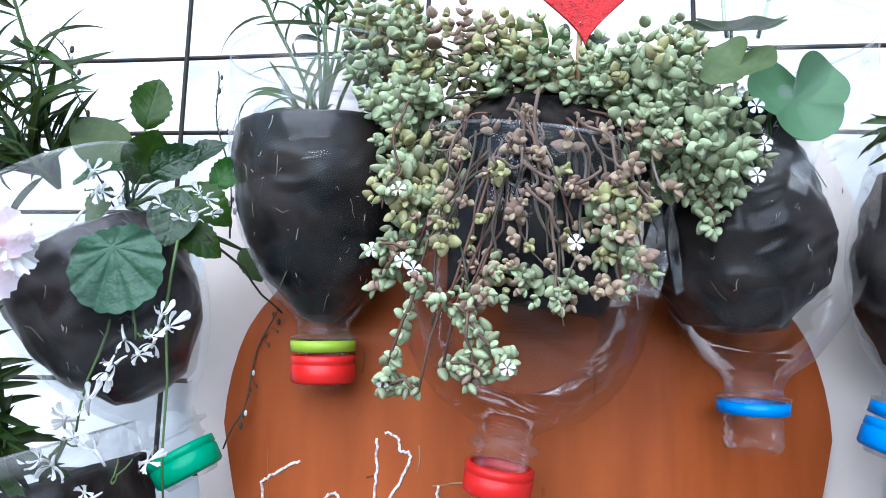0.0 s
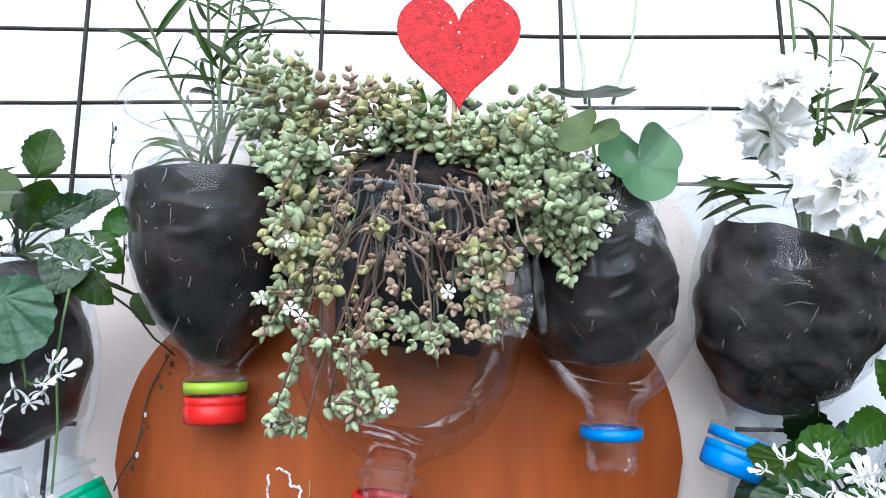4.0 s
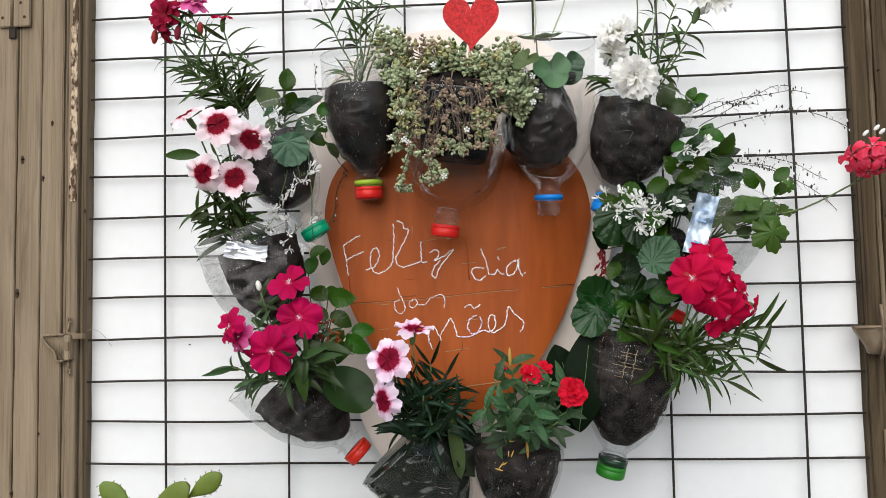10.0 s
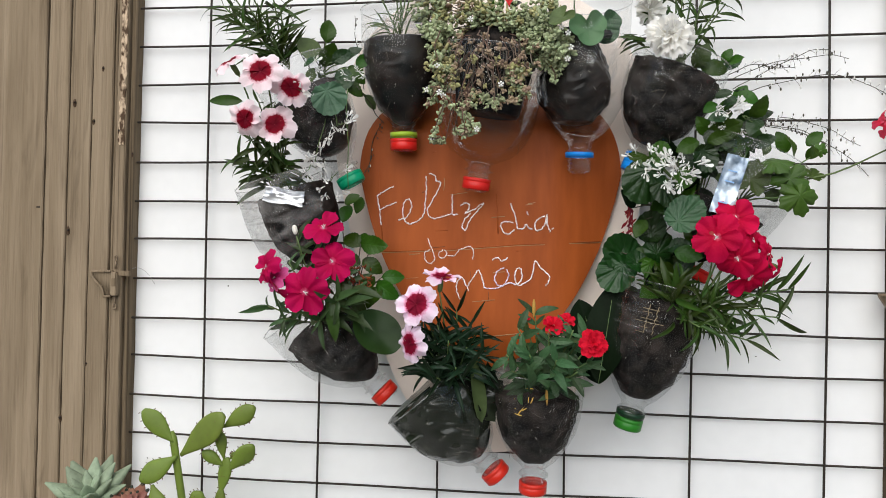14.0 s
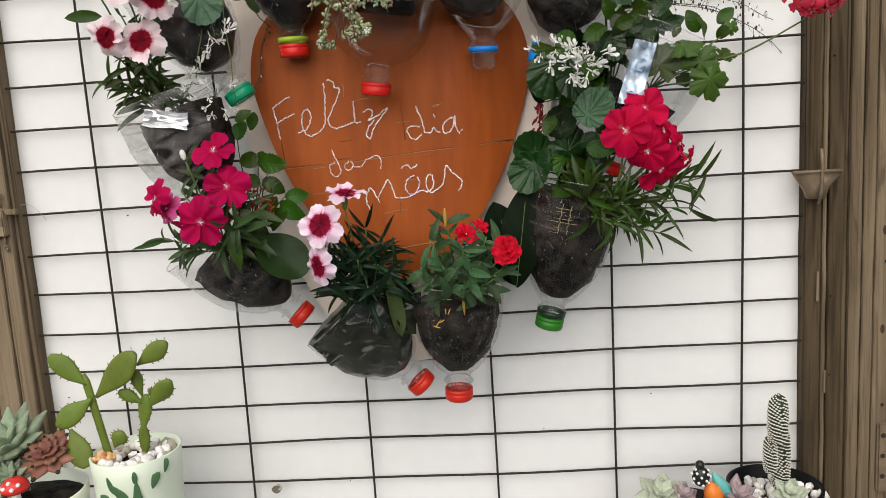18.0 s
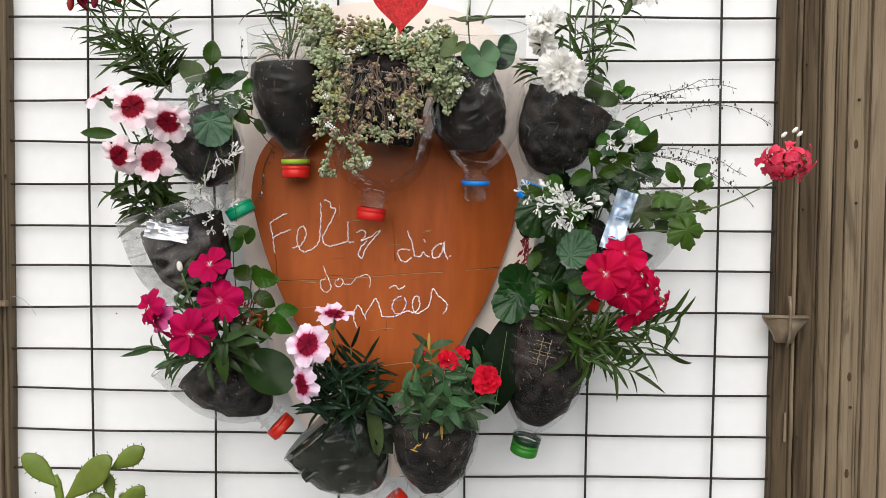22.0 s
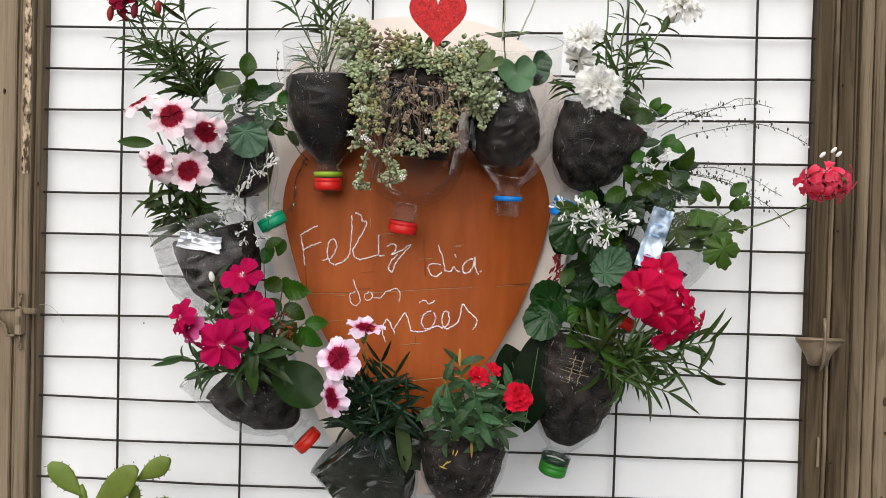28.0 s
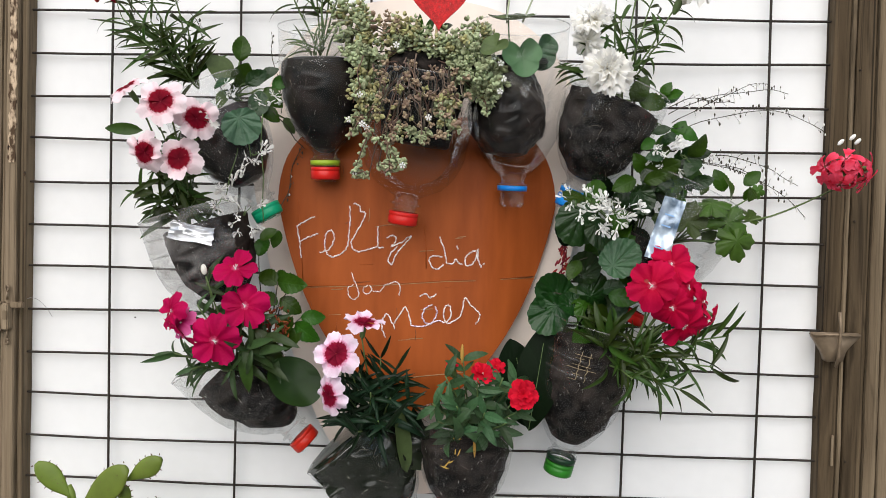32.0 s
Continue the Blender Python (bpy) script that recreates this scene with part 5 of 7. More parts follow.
def flower(parent, at, face, R, material, *, petals=5, shapes=None, layers=1, name="flower", label="", stamens=True, open_=0.0):
    """A flower that looks towards face: calyx tube with its ring of petals."""
    at, face = V3(at), V3(face).normalized()
    up = V3((rnd(-1, 1), rnd(-0.2, 0.2), rnd(-1, 1)))
    base = aim(at, up - face * up.dot(face), face)
    cal = lathe_mesh([(-0.016, 0.0012), (-0.014, 0.0026), (-0.007, 0.003), (-0.0035, 0.0024), (-0.0018, 0.001)], 8, closed=True)
    fl = put(name, cal, M_STEM, parent, aim(at, face), label)
    shapes = shapes or PETAL5
    put("flower_base", UNIT_BALL, M_WHITEP if material in (M_WHITEF, M_LILAC) else M_REDCALYX, fl, base @ Matrix.Translation((0, -0.0008, 0)) @ Matrix.Diagonal((R * 0.72, 0.001, R * 0.72, 1)))
    for L in range(layers):
        for i in range(petals):
            a = 2 * math.pi * (i + 0.5 * (L % 2) + rnd(-0.06, 0.06)) / petals
            tip = Matrix.Rotation(-rnd(-0.16, 0.2) - open_ - 0.35 * L, 4, "X") @ Matrix.Rotation(rnd(-0.16, 0.16), 4, "Z")
            s = R * (1 - 0.2 * L) * rnd(0.93, 1.06)
            put("petal", random.choice(shapes), material, fl, base @ Matrix.Rotation(a, 4, "Y") @ tip @ Matrix.Translation((0, 0.0008 * L, 0)) @ Matrix.Diagonal((s, s, s, 1)))
    if stamens and material not in (M_PINKP, M_PINK2):
        bm = bmesh.new()
        for _ in range(4):
            d = V3((rnd(-0.5, 0.5), 1, rnd(-0.5, 0.5)))
            bm.from_mesh(tube_mesh([(0, 0, 0), d * R * 0.08, d * R * 0.12 + V3((rnd(-1, 1), 0, rnd(-1, 1))) * R * 0.12], 0.00035, 4))
        put("stamens", to_mesh("stamens", bm), M_REDCALYX if material is M_DARKP else M_WHITEP, fl, base)
    return fl


def sprig(parent, a, b, lift, twigs=14, r=0.0005, tip=0.012, side=(0, 0, 1), white=0.3):
    """A fine arching flower stalk with tiny buds on short side twigs."""
    pts = stem(parent, a, b, r, lift, M_STEMD, side, 0.0015, 14, "flower_stalk")
    n = len(pts) - 1
    bm, bw = bmesh.new(), bmesh.new()
    for i in range(twigs):
        t = min(0.999, max(0.1, 0.2 + 0.8 * (i + rnd(-0.45, 0.45)) / twigs))
        k = min(n - 1, int(t * n))
        p = pts[k].lerp(pts[k + 1], t * n - k)
        for s in random.choice(((-1,), (1,), (-1, 1), (-1, 1))):
            q = p + V3((rnd(-0.2, 0.9), rnd(-0.6, 0.6), s * rnd(0.2, 1.0))) * tip * rnd(0.3, 1.1)
            bm.from_mesh(tube_mesh([p, p.lerp(q, 0.5) + V3((0, 0, rnd(-0.001, 0.001))), q], 0.00018, 4))
            ball = UNIT_BALL.copy()
            g = rnd(0.0012, 0.0028)
            ball.transform(Matrix.Translation(q) @ Matrix.Diagonal((g * 0.8, g * 0.8, g * 1.5, 1)))
            (bw if random.random() < white else bm).from_mesh(ball)
            bpy.data.meshes.remove(ball)
    tagged(put("twig_spray", to_mesh("twig_spray", bm), M_STEMD, parent), kind="stuff")
    tagged(put("bud_spray", to_mesh("bud_spray", bw), M_WHITEP, parent), kind="stuff")


def white_cluster(parent, at, r, n, size=0.007):
    """Loose head of small white two-lipped flowers."""
    for _ in range(n):
        p = near(at, r)
        p.z = V3(at).z + rnd(-r, r) * 0.9
        d = (p - V3(at)).normalized() * 0.5 + V3((rnd(-0.9, 0.9), rnd(-0.9, -0.2), rnd(-1.0, 0.7)))
        g = size * rnd(0.75, 1.15)
        put("white_flower", TRUMPET, M_WHITEP, parent, aim(p, d, V3((rnd(-1, 1), -1, rnd(-1, 1))), (g, g, g * rnd(0.9, 1.3))))
    for _ in range(max(2, n // 3)):
        stem(parent, at, near(at, r * 0.8), 0.0005, 0, M_STEM, name="flower_stalk")


def trumpet():
    bm = bmesh.new()
    bm.from_mesh(tube_mesh([(0, 0, 0), (0, 0.05, 0.35), (0, 0.02, 0.7), (0, -0.03, 0.9)], 0.06, 6, 0.14))
    for a, l, k in ((0.45, 0.95, 0.6), (-0.45, 0.85, 0.6), (2.2, 0.8, 0.5), (-2.2, 0.9, 0.5), (3.14, 1.25, 0.6)):
        w = PETALS[0].copy()
        w.transform(Matrix.Translation((0, 0, 0.92)) @ Matrix.Rotation(a, 4, "Z") @ Matrix.Rotation(-0.75, 4, "X") @ Matrix.Diagonal((l * k, l, l, 1)))
        bm.from_mesh(w)
        bpy.data.meshes.remove(w)
    return to_mesh("trumpet", bm)


TRUMPET = trumpet()


def plant(name, at, label, category="plant", group=""):
    return thing(name, at, label, category, group)


def tuft(parent, base, aimed, n, size, shapes, material, out=0.5, wide=1.0, root=0.012, name="leaf"):
    """Leaves that rise from one crown and lean outwards."""
    for _ in range(n):
        w = V3(aimed).normalized() + V3((rnd(-1, 1), rnd(-1.0, 0.35), rnd(-0.6, 0.6))) * out
        leaf(parent, near(base, root), w, size * rnd(0.6, 1.15), shapes, material, wide=wide, jitter=0.5, name=name)


# ---- plant with wine-red flowers, tilted bottle at the upper left ----
p = plant("carnation_plant", (-0.242, -0.085, 1.495), "carnation with wine-red flowers and narrow dark leaves", "carnation", "carnations")
root = (-0.242, -0.085, 1.495)
for tip, lift in (((-0.313, -0.120, 1.589), 0.004), ((-0.294, -0.120, 1.606), 0.002), ((-0.260, -0.115, 1.592), -0.003), ((-0.274, -0.130, 1.552), 0.004), ((-0.307, -0.120, 1.557), 0.006), ((-0.245, -0.110, 1.557), 0.0), ((-0.258, -0.130, 1.533), 0.002), ((-0.278, -0.140, 1.531), 0.004)):
    leafy_stem(p, root, tip, pairs=9, size=0.044, lift=lift, start=0.12, shapes=GRASS, material=M_DGRASS, wide=1.15, spread=0.8)
tuft(p, (-0.283, -0.115, 1.555), (-0.5, -0.3, 0.3), 14, 0.05, GRASS[1:], M_DGRASS, out=0.9, wide=0.8, root=0.02)
flower(p, (-0.316, -0.128, 1.600), (-0.3, -0.85, 0.1), 0.021, M_DARKP, layers=2, label="wine-red flower")
flower(p, (-0.323, -0.124, 1.586), (-0.7, -0.4, -0.6), 0.017, M_DARKP)
flower(p, (-0.292, -0.120, 1.615), (0.2, -0.45, 0.9), 0.021, M_ROSEP, layers=2, label="pink-edged flower seen from the side")
flower(p, (-0.258, -0.118, 1.599), (0.1, -0.3, 1), 0.012, M_CRIP)
for q in ((-0.332, -0.120, 1.580), (-0.304, -0.126, 1.581), (-0.282, -0.120, 1.586)):
    put("bud", UNIT_BALL, M_REDCALYX, p, aim(q, (0.1, 0, 1), CAM, (0.007, 0.007, 0.016)))

# ---- white-flowered trailing plant in the same bottle ----
p = plant("swedish_ivy", (-0.207, -0.085, 1.489), "trailing plant with scalloped round leaves and white flowers", "ivy plant", "white-flowered plants")
root = (-0.209, -0.080, 1.487)
leaf(p, (-0.182, -0.130, 1.451), (0.35, 0, -1), 0.037, SCALLOP[:1], M_CRINK, face=(0.1, -1, 0.35), name="scalloped_leaf", label="grey-green scalloped round leaf")
for tip, base, s, sh, m in (((-0.193, -0.090, 1.553), (-0.198, -0.090, 1.523), 0.03, OVATE, M_LEAF), ((-0.223, -0.100, 1.522), (-0.203, -0.090, 1.503), 0.036, BROAD, M_GRASS), ((-0.188, -0.100, 1.513), (-0.201, -0.090, 1.496), 0.03, BROAD, M_LEAF), ((-0.162, -0.100, 1.518), (-0.175, -0.090, 1.503), 0.024, OVATE, M_ROUND), ((-0.153, -0.100, 1.480), (-0.172, -0.090, 1.495), 0.028, OVATE, M_LEAF), ((-0.172, -0.110, 1.470), (-0.172, -0.100, 1.491), 0.03, BROAD, M_ROUND), ((-0.159, -0.100, 1.467), (-0.174, -0.100, 1.475), 0.026, OVATE, M_LEAF), ((-0.209, -0.110, 1.496), (-0.200, -0.100, 1.504), 0.026, OVATE, M_ROUND), ((-0.175, -0.100, 1.506), (-0.188, -0.100, 1.498), 0.026, OVATE, M_ROUND), ((-0.216, -0.100, 1.474), (-0.207, -0.100, 1.492), 0.022, OVATE, M_GRASS), ((-0.148, -0.060, 1.458), (-0.158, -0.060, 1.470), 0.02, OVATE, M_GRASS), ((-0.136, -0.050, 1.452), (-0.144, -0.050, 1.465), 0.018, OVATE, M_GRASS), ((-0.153, -0.090, 1.505), (-0.162, -0.090, 1.494), 0.022, OVATE, M_LEAF)):
    leaf(p, base, V3(tip) - V3(base), s, sh, m, jitter=0.3, name="leaf")
    stem(p, root, base, 0.0009, 0.002, M_STEM)
white_cluster(p, (-0.170, -0.125, 1.424), 0.011, 8)
white_cluster(p, (-0.204, -0.120, 1.381), 0.012, 6)
white_cluster(p, (-0.181, -0.120, 1.364), 0.014, 8)
white_cluster(p, (-0.161, -0.115, 1.480), 0.009, 6, 0.005)
white_cluster(p, (-0.204, -0.115, 1.484), 0.009, 5, 0.006)
stem(p, (-0.173, -0.115, 1.464), (-0.174, -0.125, 1.422), 0.0007, 0.004)
stem(p, (-0.183, -0.115, 1.454), (-0.199, -0.120, 1.384), 0.0007, 0.006)
stem(p, (-0.167, -0.110, 1.466), (-0.164, -0.110, 1.357), 0.0007, 0.006)
stem(p, (-0.159, -0.100, 1.471), (-0.138, -0.050, 1.439), 0.0007, -0.004, M_STEMD)
sprig(p, (-0.164, -0.050, 1.371), (-0.141, -0.045, 1.443), 0.002, 8, tip=0.006, white=0.3)
sprig(p, (-0.204, -0.090, 1.494), (-0.253, -0.090, 1.574), 0.002, 10, tip=0.005)
sprig(p, (-0.210, -0.090, 1.485), (-0.256, -0.090, 1.538), 0.003, 8, tip=0.005)
sprig(p, (-0.156, -0.080, 1.472), (-0.168, -0.080, 1.556), 0.003, 10, tip=0.006)
for a, b in (((-0.170, -0.100, 1.340), (-0.160, -0.100, 1.349)), ((-0.156, -0.080, 1.350), (-0.163, -0.080, 1.328))):
    leaf(p, a, V3(b) - V3(a), 0.02, OVATE, M_LEAF)

# ---- grassy carnation with a lilac-eyed flower ----
p = plant("carnation_plant", (-0.120, -0.062, 1.541), "grassy carnation with a white and violet flower in a bottle", "carnation", "carnations")
root = (-0.120, -0.062, 1.537)
for tip, lift in (((-0.128, -0.070, 1.663), 0.0), ((-0.104, -0.060, 1.672), 0.002), ((-0.111, -0.080, 1.644), 0.001), ((-0.161, -0.085, 1.624), 0.006), ((-0.092, -0.070, 1.628), 0.003)):
    leafy_stem(p, root, tip, pairs=6, size=0.042, lift=lift, start=0.35, shapes=GRASS, material=M_DGRASS, wide=1.0)
tuft(p, root, (0, 0, 1), 9, 0.04, GRASS[1:], M_GRASS, out=0.8, wide=0.7)
tuft(p, (-0.117, -0.075, 1.542), (-0.3, -0.2, 0.5), 9, 0.05, GRASS[2:], M_GRASS, out=1.0, wide=0.6)
flower(p, (-0.160, -0.090, 1.631), (-0.1, -0.9, 0.4), 0.021, M_LILAC, shapes=PETALW, label="white fringed flower with violet eye")

# ---- large three-lobed leaves in the uncapped bottle ----
p = plant("ivy_geranium", (0.090, -0.065, 1.510), "geranium with big smooth three-lobed leaves in a bottle", "geranium")
root = (0.088, -0.062, 1.495)
put("lobed_leaf", TREFOIL[0], M_BIGG, p, aim((0.090, -0.120, 1.524), (0.25, -0.12, -1), (0.1, -1, 0.25), (0.041, 0.045, 0.042)), "smooth blue-green three-lobed leaf")
put("lobed_leaf", TREFOIL[0], M_GRASS, p, aim((0.063, -0.138, 1.530), (-0.6, -0.1, -0.5), (-0.4, -0.8, 0.4), (0.028, 0.03, 0.03)))
put("lobed_leaf", TREFOIL[0], M_GLAUC, p, aim((0.111, -0.060, 1.544), (0.4, 0.1, -1), (0.2, -1, 0.1), (0.045, 0.04, 0.04)))
put("lobed_leaf", TREFOIL[0], M_GRASS, p, aim((0.075, -0.080, 1.572), (1, 0.2, 0.05), (0.05, -0.35, 1), (0.03, 0.03, 0.045)))
put("lobed_leaf", TREFOIL[0], M_GRASS, p, aim((0.093, -0.070, 1.577), (-1, 0.3, 0.05), (0.05, -0.3, 1), (0.026, 0.03, 0.035)))
stem(p, root, (0.082, -0.116, 1.521), 0.0012, 0.005)
stem(p, root, (0.078, -0.080, 1.572), 0.0012, 0.0)
stem(p, (0.076, -0.080, 1.569), (0.081, -0.030, 1.668), 0.0011, 0.0, M_CANE)
stem(p, (0.093, -0.070, 1.573), (0.120, -0.030, 1.665), 0.0011, 0.004, M_CANE, side=(1, 0, -0.3))
put("folded_film", slab_mesh([(-0.008, -0.016), (-0.001, -0.02), (0.008, 0.012), (0.004, 0.018), (-0.004, 0.008)], -0.001, 0.0), M_PETH, p, Matrix.Translation((0.098, -0.108, 1.507)), "crumpled strip of shiny clear film")

# ---- white carnations ----
p = plant("carnation_plant", (0.190, -0.075, 1.494), "carnation with frilly white flowers and narrow green leaves", "carnation", "carnations")
root = (0.191, -0.070, 1.491)
for tip, lift in (((0.184, -0.090, 1.640), 0.0), ((0.211, -0.085, 1.634), 0.003), ((0.226, -0.090, 1.600), 0.004), ((0.243, -0.100, 1.583), 0.006), ((0.189, -0.100, 1.568), -0.002), ((0.211, -0.100, 1.561), 0.002), ((0.159, -0.120, 1.547), -0.003), ((0.236, -0.090, 1.557), 0.004)):
    leafy_stem(p, root, tip, pairs=5, size=0.038, lift=lift, start=0.35, shapes=GRASS[1:], material=M_DGRASS, wide=1.4)
tuft(p, (0.152, -0.100, 1.516), (-0.8, -0.2, 0.0), 9, 0.03, GRASS, M_DGRASS, out=0.5, wide=1.3)
flower(p, (0.157, -0.125, 1.559), (-0.3, -0.6, 0.7), 0.021, M_WHITEF, shapes=PETALW, petals=8, layers=4, label="frilly white flower")
flower(p, (0.152, -0.122, 1.541), (-0.5, -0.5, -0.4), 0.018, M_WHITEF, shapes=PETALW, petals=6, layers=2)
flower(p, (0.170, -0.145, 1.507), (0.05, -0.9, 0.35), 0.026, M_WHITEF, shapes=PETALW, petals=8, layers=4, label="frilly white flower")
flower(p, (0.259, -0.100, 1.601), (0.1, -0.6, 0.8), 0.023, M_WHITEF, shapes=PETALW, petals=8, layers=4, label="frilly white flower")
put("bud", UNIT_BALL, M_GRASS, p, aim((0.244, -0.100, 1.583), (0.4, 0, 1), CAM, (0.008, 0.008, 0.02)), "fading yellow-green bud")
put("bud", UNIT_BALL, M_WHITEF, p, aim((0.250, -0.100, 1.588), (0.5, 0, 1), CAM, (0.009, 0.009, 0.009)))
for tip, base, s, sh, m in (((0.183, -0.120, 1.497), (0.186, -0.110, 1.475), 0.034, LANCE, M_GRASS), ((0.213, -0.110, 1.507), (0.205, -0.090, 1.489), 0.03, OVATE, M_LEAF), ((0.248, -0.100, 1.496), (0.237, -0.090, 1.494), 0.02, OVATE, M_LEAF), ((0.238, -0.100, 1.506), (0.234, -0.090, 1.494), 0.018, OVATE, M_LEAF), ((0.228, -0.100, 1.488), (0.211, -0.090, 1.489), 0.03, OVATE, M_LEAF), ((0.264, -0.090, 1.460), (0.249, -0.080, 1.461), 0.028, OVATE, M_LEAF), ((0.255, -0.090, 1.467), (0.249, -0.080, 1.455), 0.022, OVATE, M_LEAF)):
    leaf(p, base, V3(tip) - V3(base), s, sh, m, wide=1.5 if sh is LANCE else 1.0)
    stem(p, root, base, 0.0008, 0.002)
for a, b, lift, n in (((0.246, -0.070, 1.480), (0.372, -0.060, 1.505), 0.012, 20), ((0.250, -0.070, 1.471), (0.353, -0.060, 1.515), 0.008, 16), ((0.260, -0.070, 1.464), (0.410, -0.060, 1.467), 0.02, 22), ((0.244, -0.070, 1.486), (0.314, -0.070, 1.493), 0.006, 12)):
    sprig(p, a, b, lift, n, tip=0.008, white=0.55)

# ---- geranium with its long red flower stalk ----
p = plant("geranium", (0.264, -0.080, 1.354), "geranium with lobed leaves and one coral-red flower head", "geranium")
root = (0.254, -0.078, 1.347)
for c, way, f, s in (((0.258, -0.110, 1.369), (0.3, 0, 1), (0.1, -1, 0.2), 0.05), ((0.293, -0.120, 1.368), (0.6, 0, 0.6), (0.2, -0.8, 0.5), 0.05), ((0.301, -0.125, 1.351), (0.3, 0, -1), (0.1, -1, 0.3), 0.052), ((0.280, -0.110, 1.387), (1, 0, 0.2), (0.1, -0.5, 0.9), 0.05), ((0.322, -0.100, 1.374), (1, 0, -0.2), (0.1, -0.6, 0.7), 0.03), ((0.330, -0.100, 1.400), (0.5, 0, 0.8), (0.3, -0.8, 0.2), 0.02), ((0.241, -0.100, 1.371), (-0.3, 0, 1), (0, -1, 0.3), 0.036)):
    put("lobed_leaf", random.choice(LOBED), M_GERAN, p, aim(c, way, f, (s * 0.85, s * 0.85, s * 0.85)))
    stem(p, root, c, 0.001, 0.006)
stalk = stem(p, (0.298, -0.100, 1.365), (0.396, -0.115, 1.403), 0.0012, -0.004, M_STEM, side=(0, 0, 1), name="flower_stalk")
head = V3((0.394, -0.140, 1.417))
for i in range(10):
    a = 2.4 * i
    r = 0.0035 + 0.0037 * math.sqrt(i)
    c = head + V3((r * math.cos(a) * 1.5, -0.006 - 0.004 * math.cos(i), r * math.sin(a)))
    flower(p, c, V3((math.cos(a), -0.45, math.sin(a) * 0.9 - 0.2)), 0.0145, M_CORALP, shapes=PETALS, stamens=False, name="floret")
    put("pedicel", tube_mesh([stalk[-1], stalk[-1].lerp(c, 0.6) + V3((0, 0.003, 0.002)), c], 0.0006, 4), M_STEM, p)
for q in ((0.401, -0.115, 1.449), (0.412, -0.115, 1.454), (0.417, -0.115, 1.450)):
    put("bud", UNIT_BALL, M_WHITEP, p, aim(q, (0.5, 0, 0.5), CAM, (0.004, 0.004, 0.008)))
tag = aim((0.231, -0.130, 1.360), (0.32, 0.06, 1), (-0.15, -1, 0.25))
put("label_strip", film_mesh(0.021, 0.062, 0.006, 3.0, 0.15), M_SILVER, p, tag, "crumpled shiny blue-silver plant label strip")
for i in (0, 2, 3):
    put("print_bar", box_mesh((-0.005, -0.0062, -0.02 + 0.011 * i), (0.004, -0.0052, -0.0185 + 0.011 * i), 0.0003), M_PALEBLUE, p, tag @ Matrix.Rotation(radians(180), 4, "Z"))

# ---- broad-leaved white-flowered plant between the two ----
p = plant("swedish_ivy", (0.213, -0.080, 1.350), "plant with glossy scalloped leaves and white flower heads", "ivy plant", "white-flowered plants")
root = (0.212, -0.070, 1.345)
for tip, base, s, sh, m in (((0.251, -0.120, 1.406), (0.225, -0.100, 1.404), 0.034, OVATE, M_LEAF), ((0.235, -0.110, 1.421), (0.217, -0.100, 1.413), 0.038, OVATE, M_LEAF), ((0.268, -0.100, 1.420), (0.239, -0.090, 1.416), 0.045, OVATE, M_LEAF), ((0.212, -0.120, 1.379), (0.209, -0.110, 1.403), 0.036, OVATE, M_ROUND), ((0.239, -0.110, 1.393), (0.222, -0.100, 1.404), 0.03, OVATE, M_ROUND), ((0.209, -0.100, 1.430), (0.222, -0.090, 1.417), 0.026, OVATE, M_LEAF)):
    leaf(p, base, V3(tip) - V3(base), s, sh, m)
    stem(p, root, base, 0.001, 0.003)
for c, s, way, f, m in (((0.149, -0.125, 1.365), 0.046, (-0.3, 0, -1), (0, -0.9, 0.5), M_ROUND), ((0.172, -0.120, 1.357), 0.036, (0.6, 0, -1), (0.1, -0.8, 0.6), M_ROUND), ((0.209, -0.120, 1.389), 0.03, (0.2, 0, -1), (0.1, -1, 0.3), M_ROUND), ((0.147, -0.115, 1.392), 0.026, (-1, 0, 0.3), (0, -0.7, 0.8), M_LEAF), ((0.166, -0.115, 1.395), 0.024, (0.2, 0, 1), (0, -0.8, 0.6), M_LEAF)):
    put("scalloped_leaf", random.choice(SCALLOP), m, p, aim(V3(c), way, V3(f) + V3((rnd(-0.2, 0.2), 0, rnd(-0.15, 0.25))), (s * rnd(0.88, 1.0), s, s)))
    stem(p, root, V3(c) - V3(way).normalized() * s * 0.5, 0.001, 0.004)
white_cluster(p, (0.180, -0.138, 1.376), 0.016, 24, 0.008)
white_cluster(p, (0.144, -0.135, 1.382), 0.010, 6)
white_cluster(p, (0.249, -0.110, 1.434), 0.014, 10, 0.006)
white_cluster(p, (0.227, -0.110, 1.434), 0.010, 6, 0.006)
for a, b, lift, n in (((0.248, -0.080, 1.433), (0.390, -0.070, 1.376), 0.018, 24), ((0.262, -0.080, 1.437), (0.381, -0.070, 1.409), 0.01, 20), ((0.256, -0.080, 1.429), (0.346, -0.080, 1.406), 0.01, 14)):
    sprig(p, a, b, lift, n, tip=0.009, white=0.65)

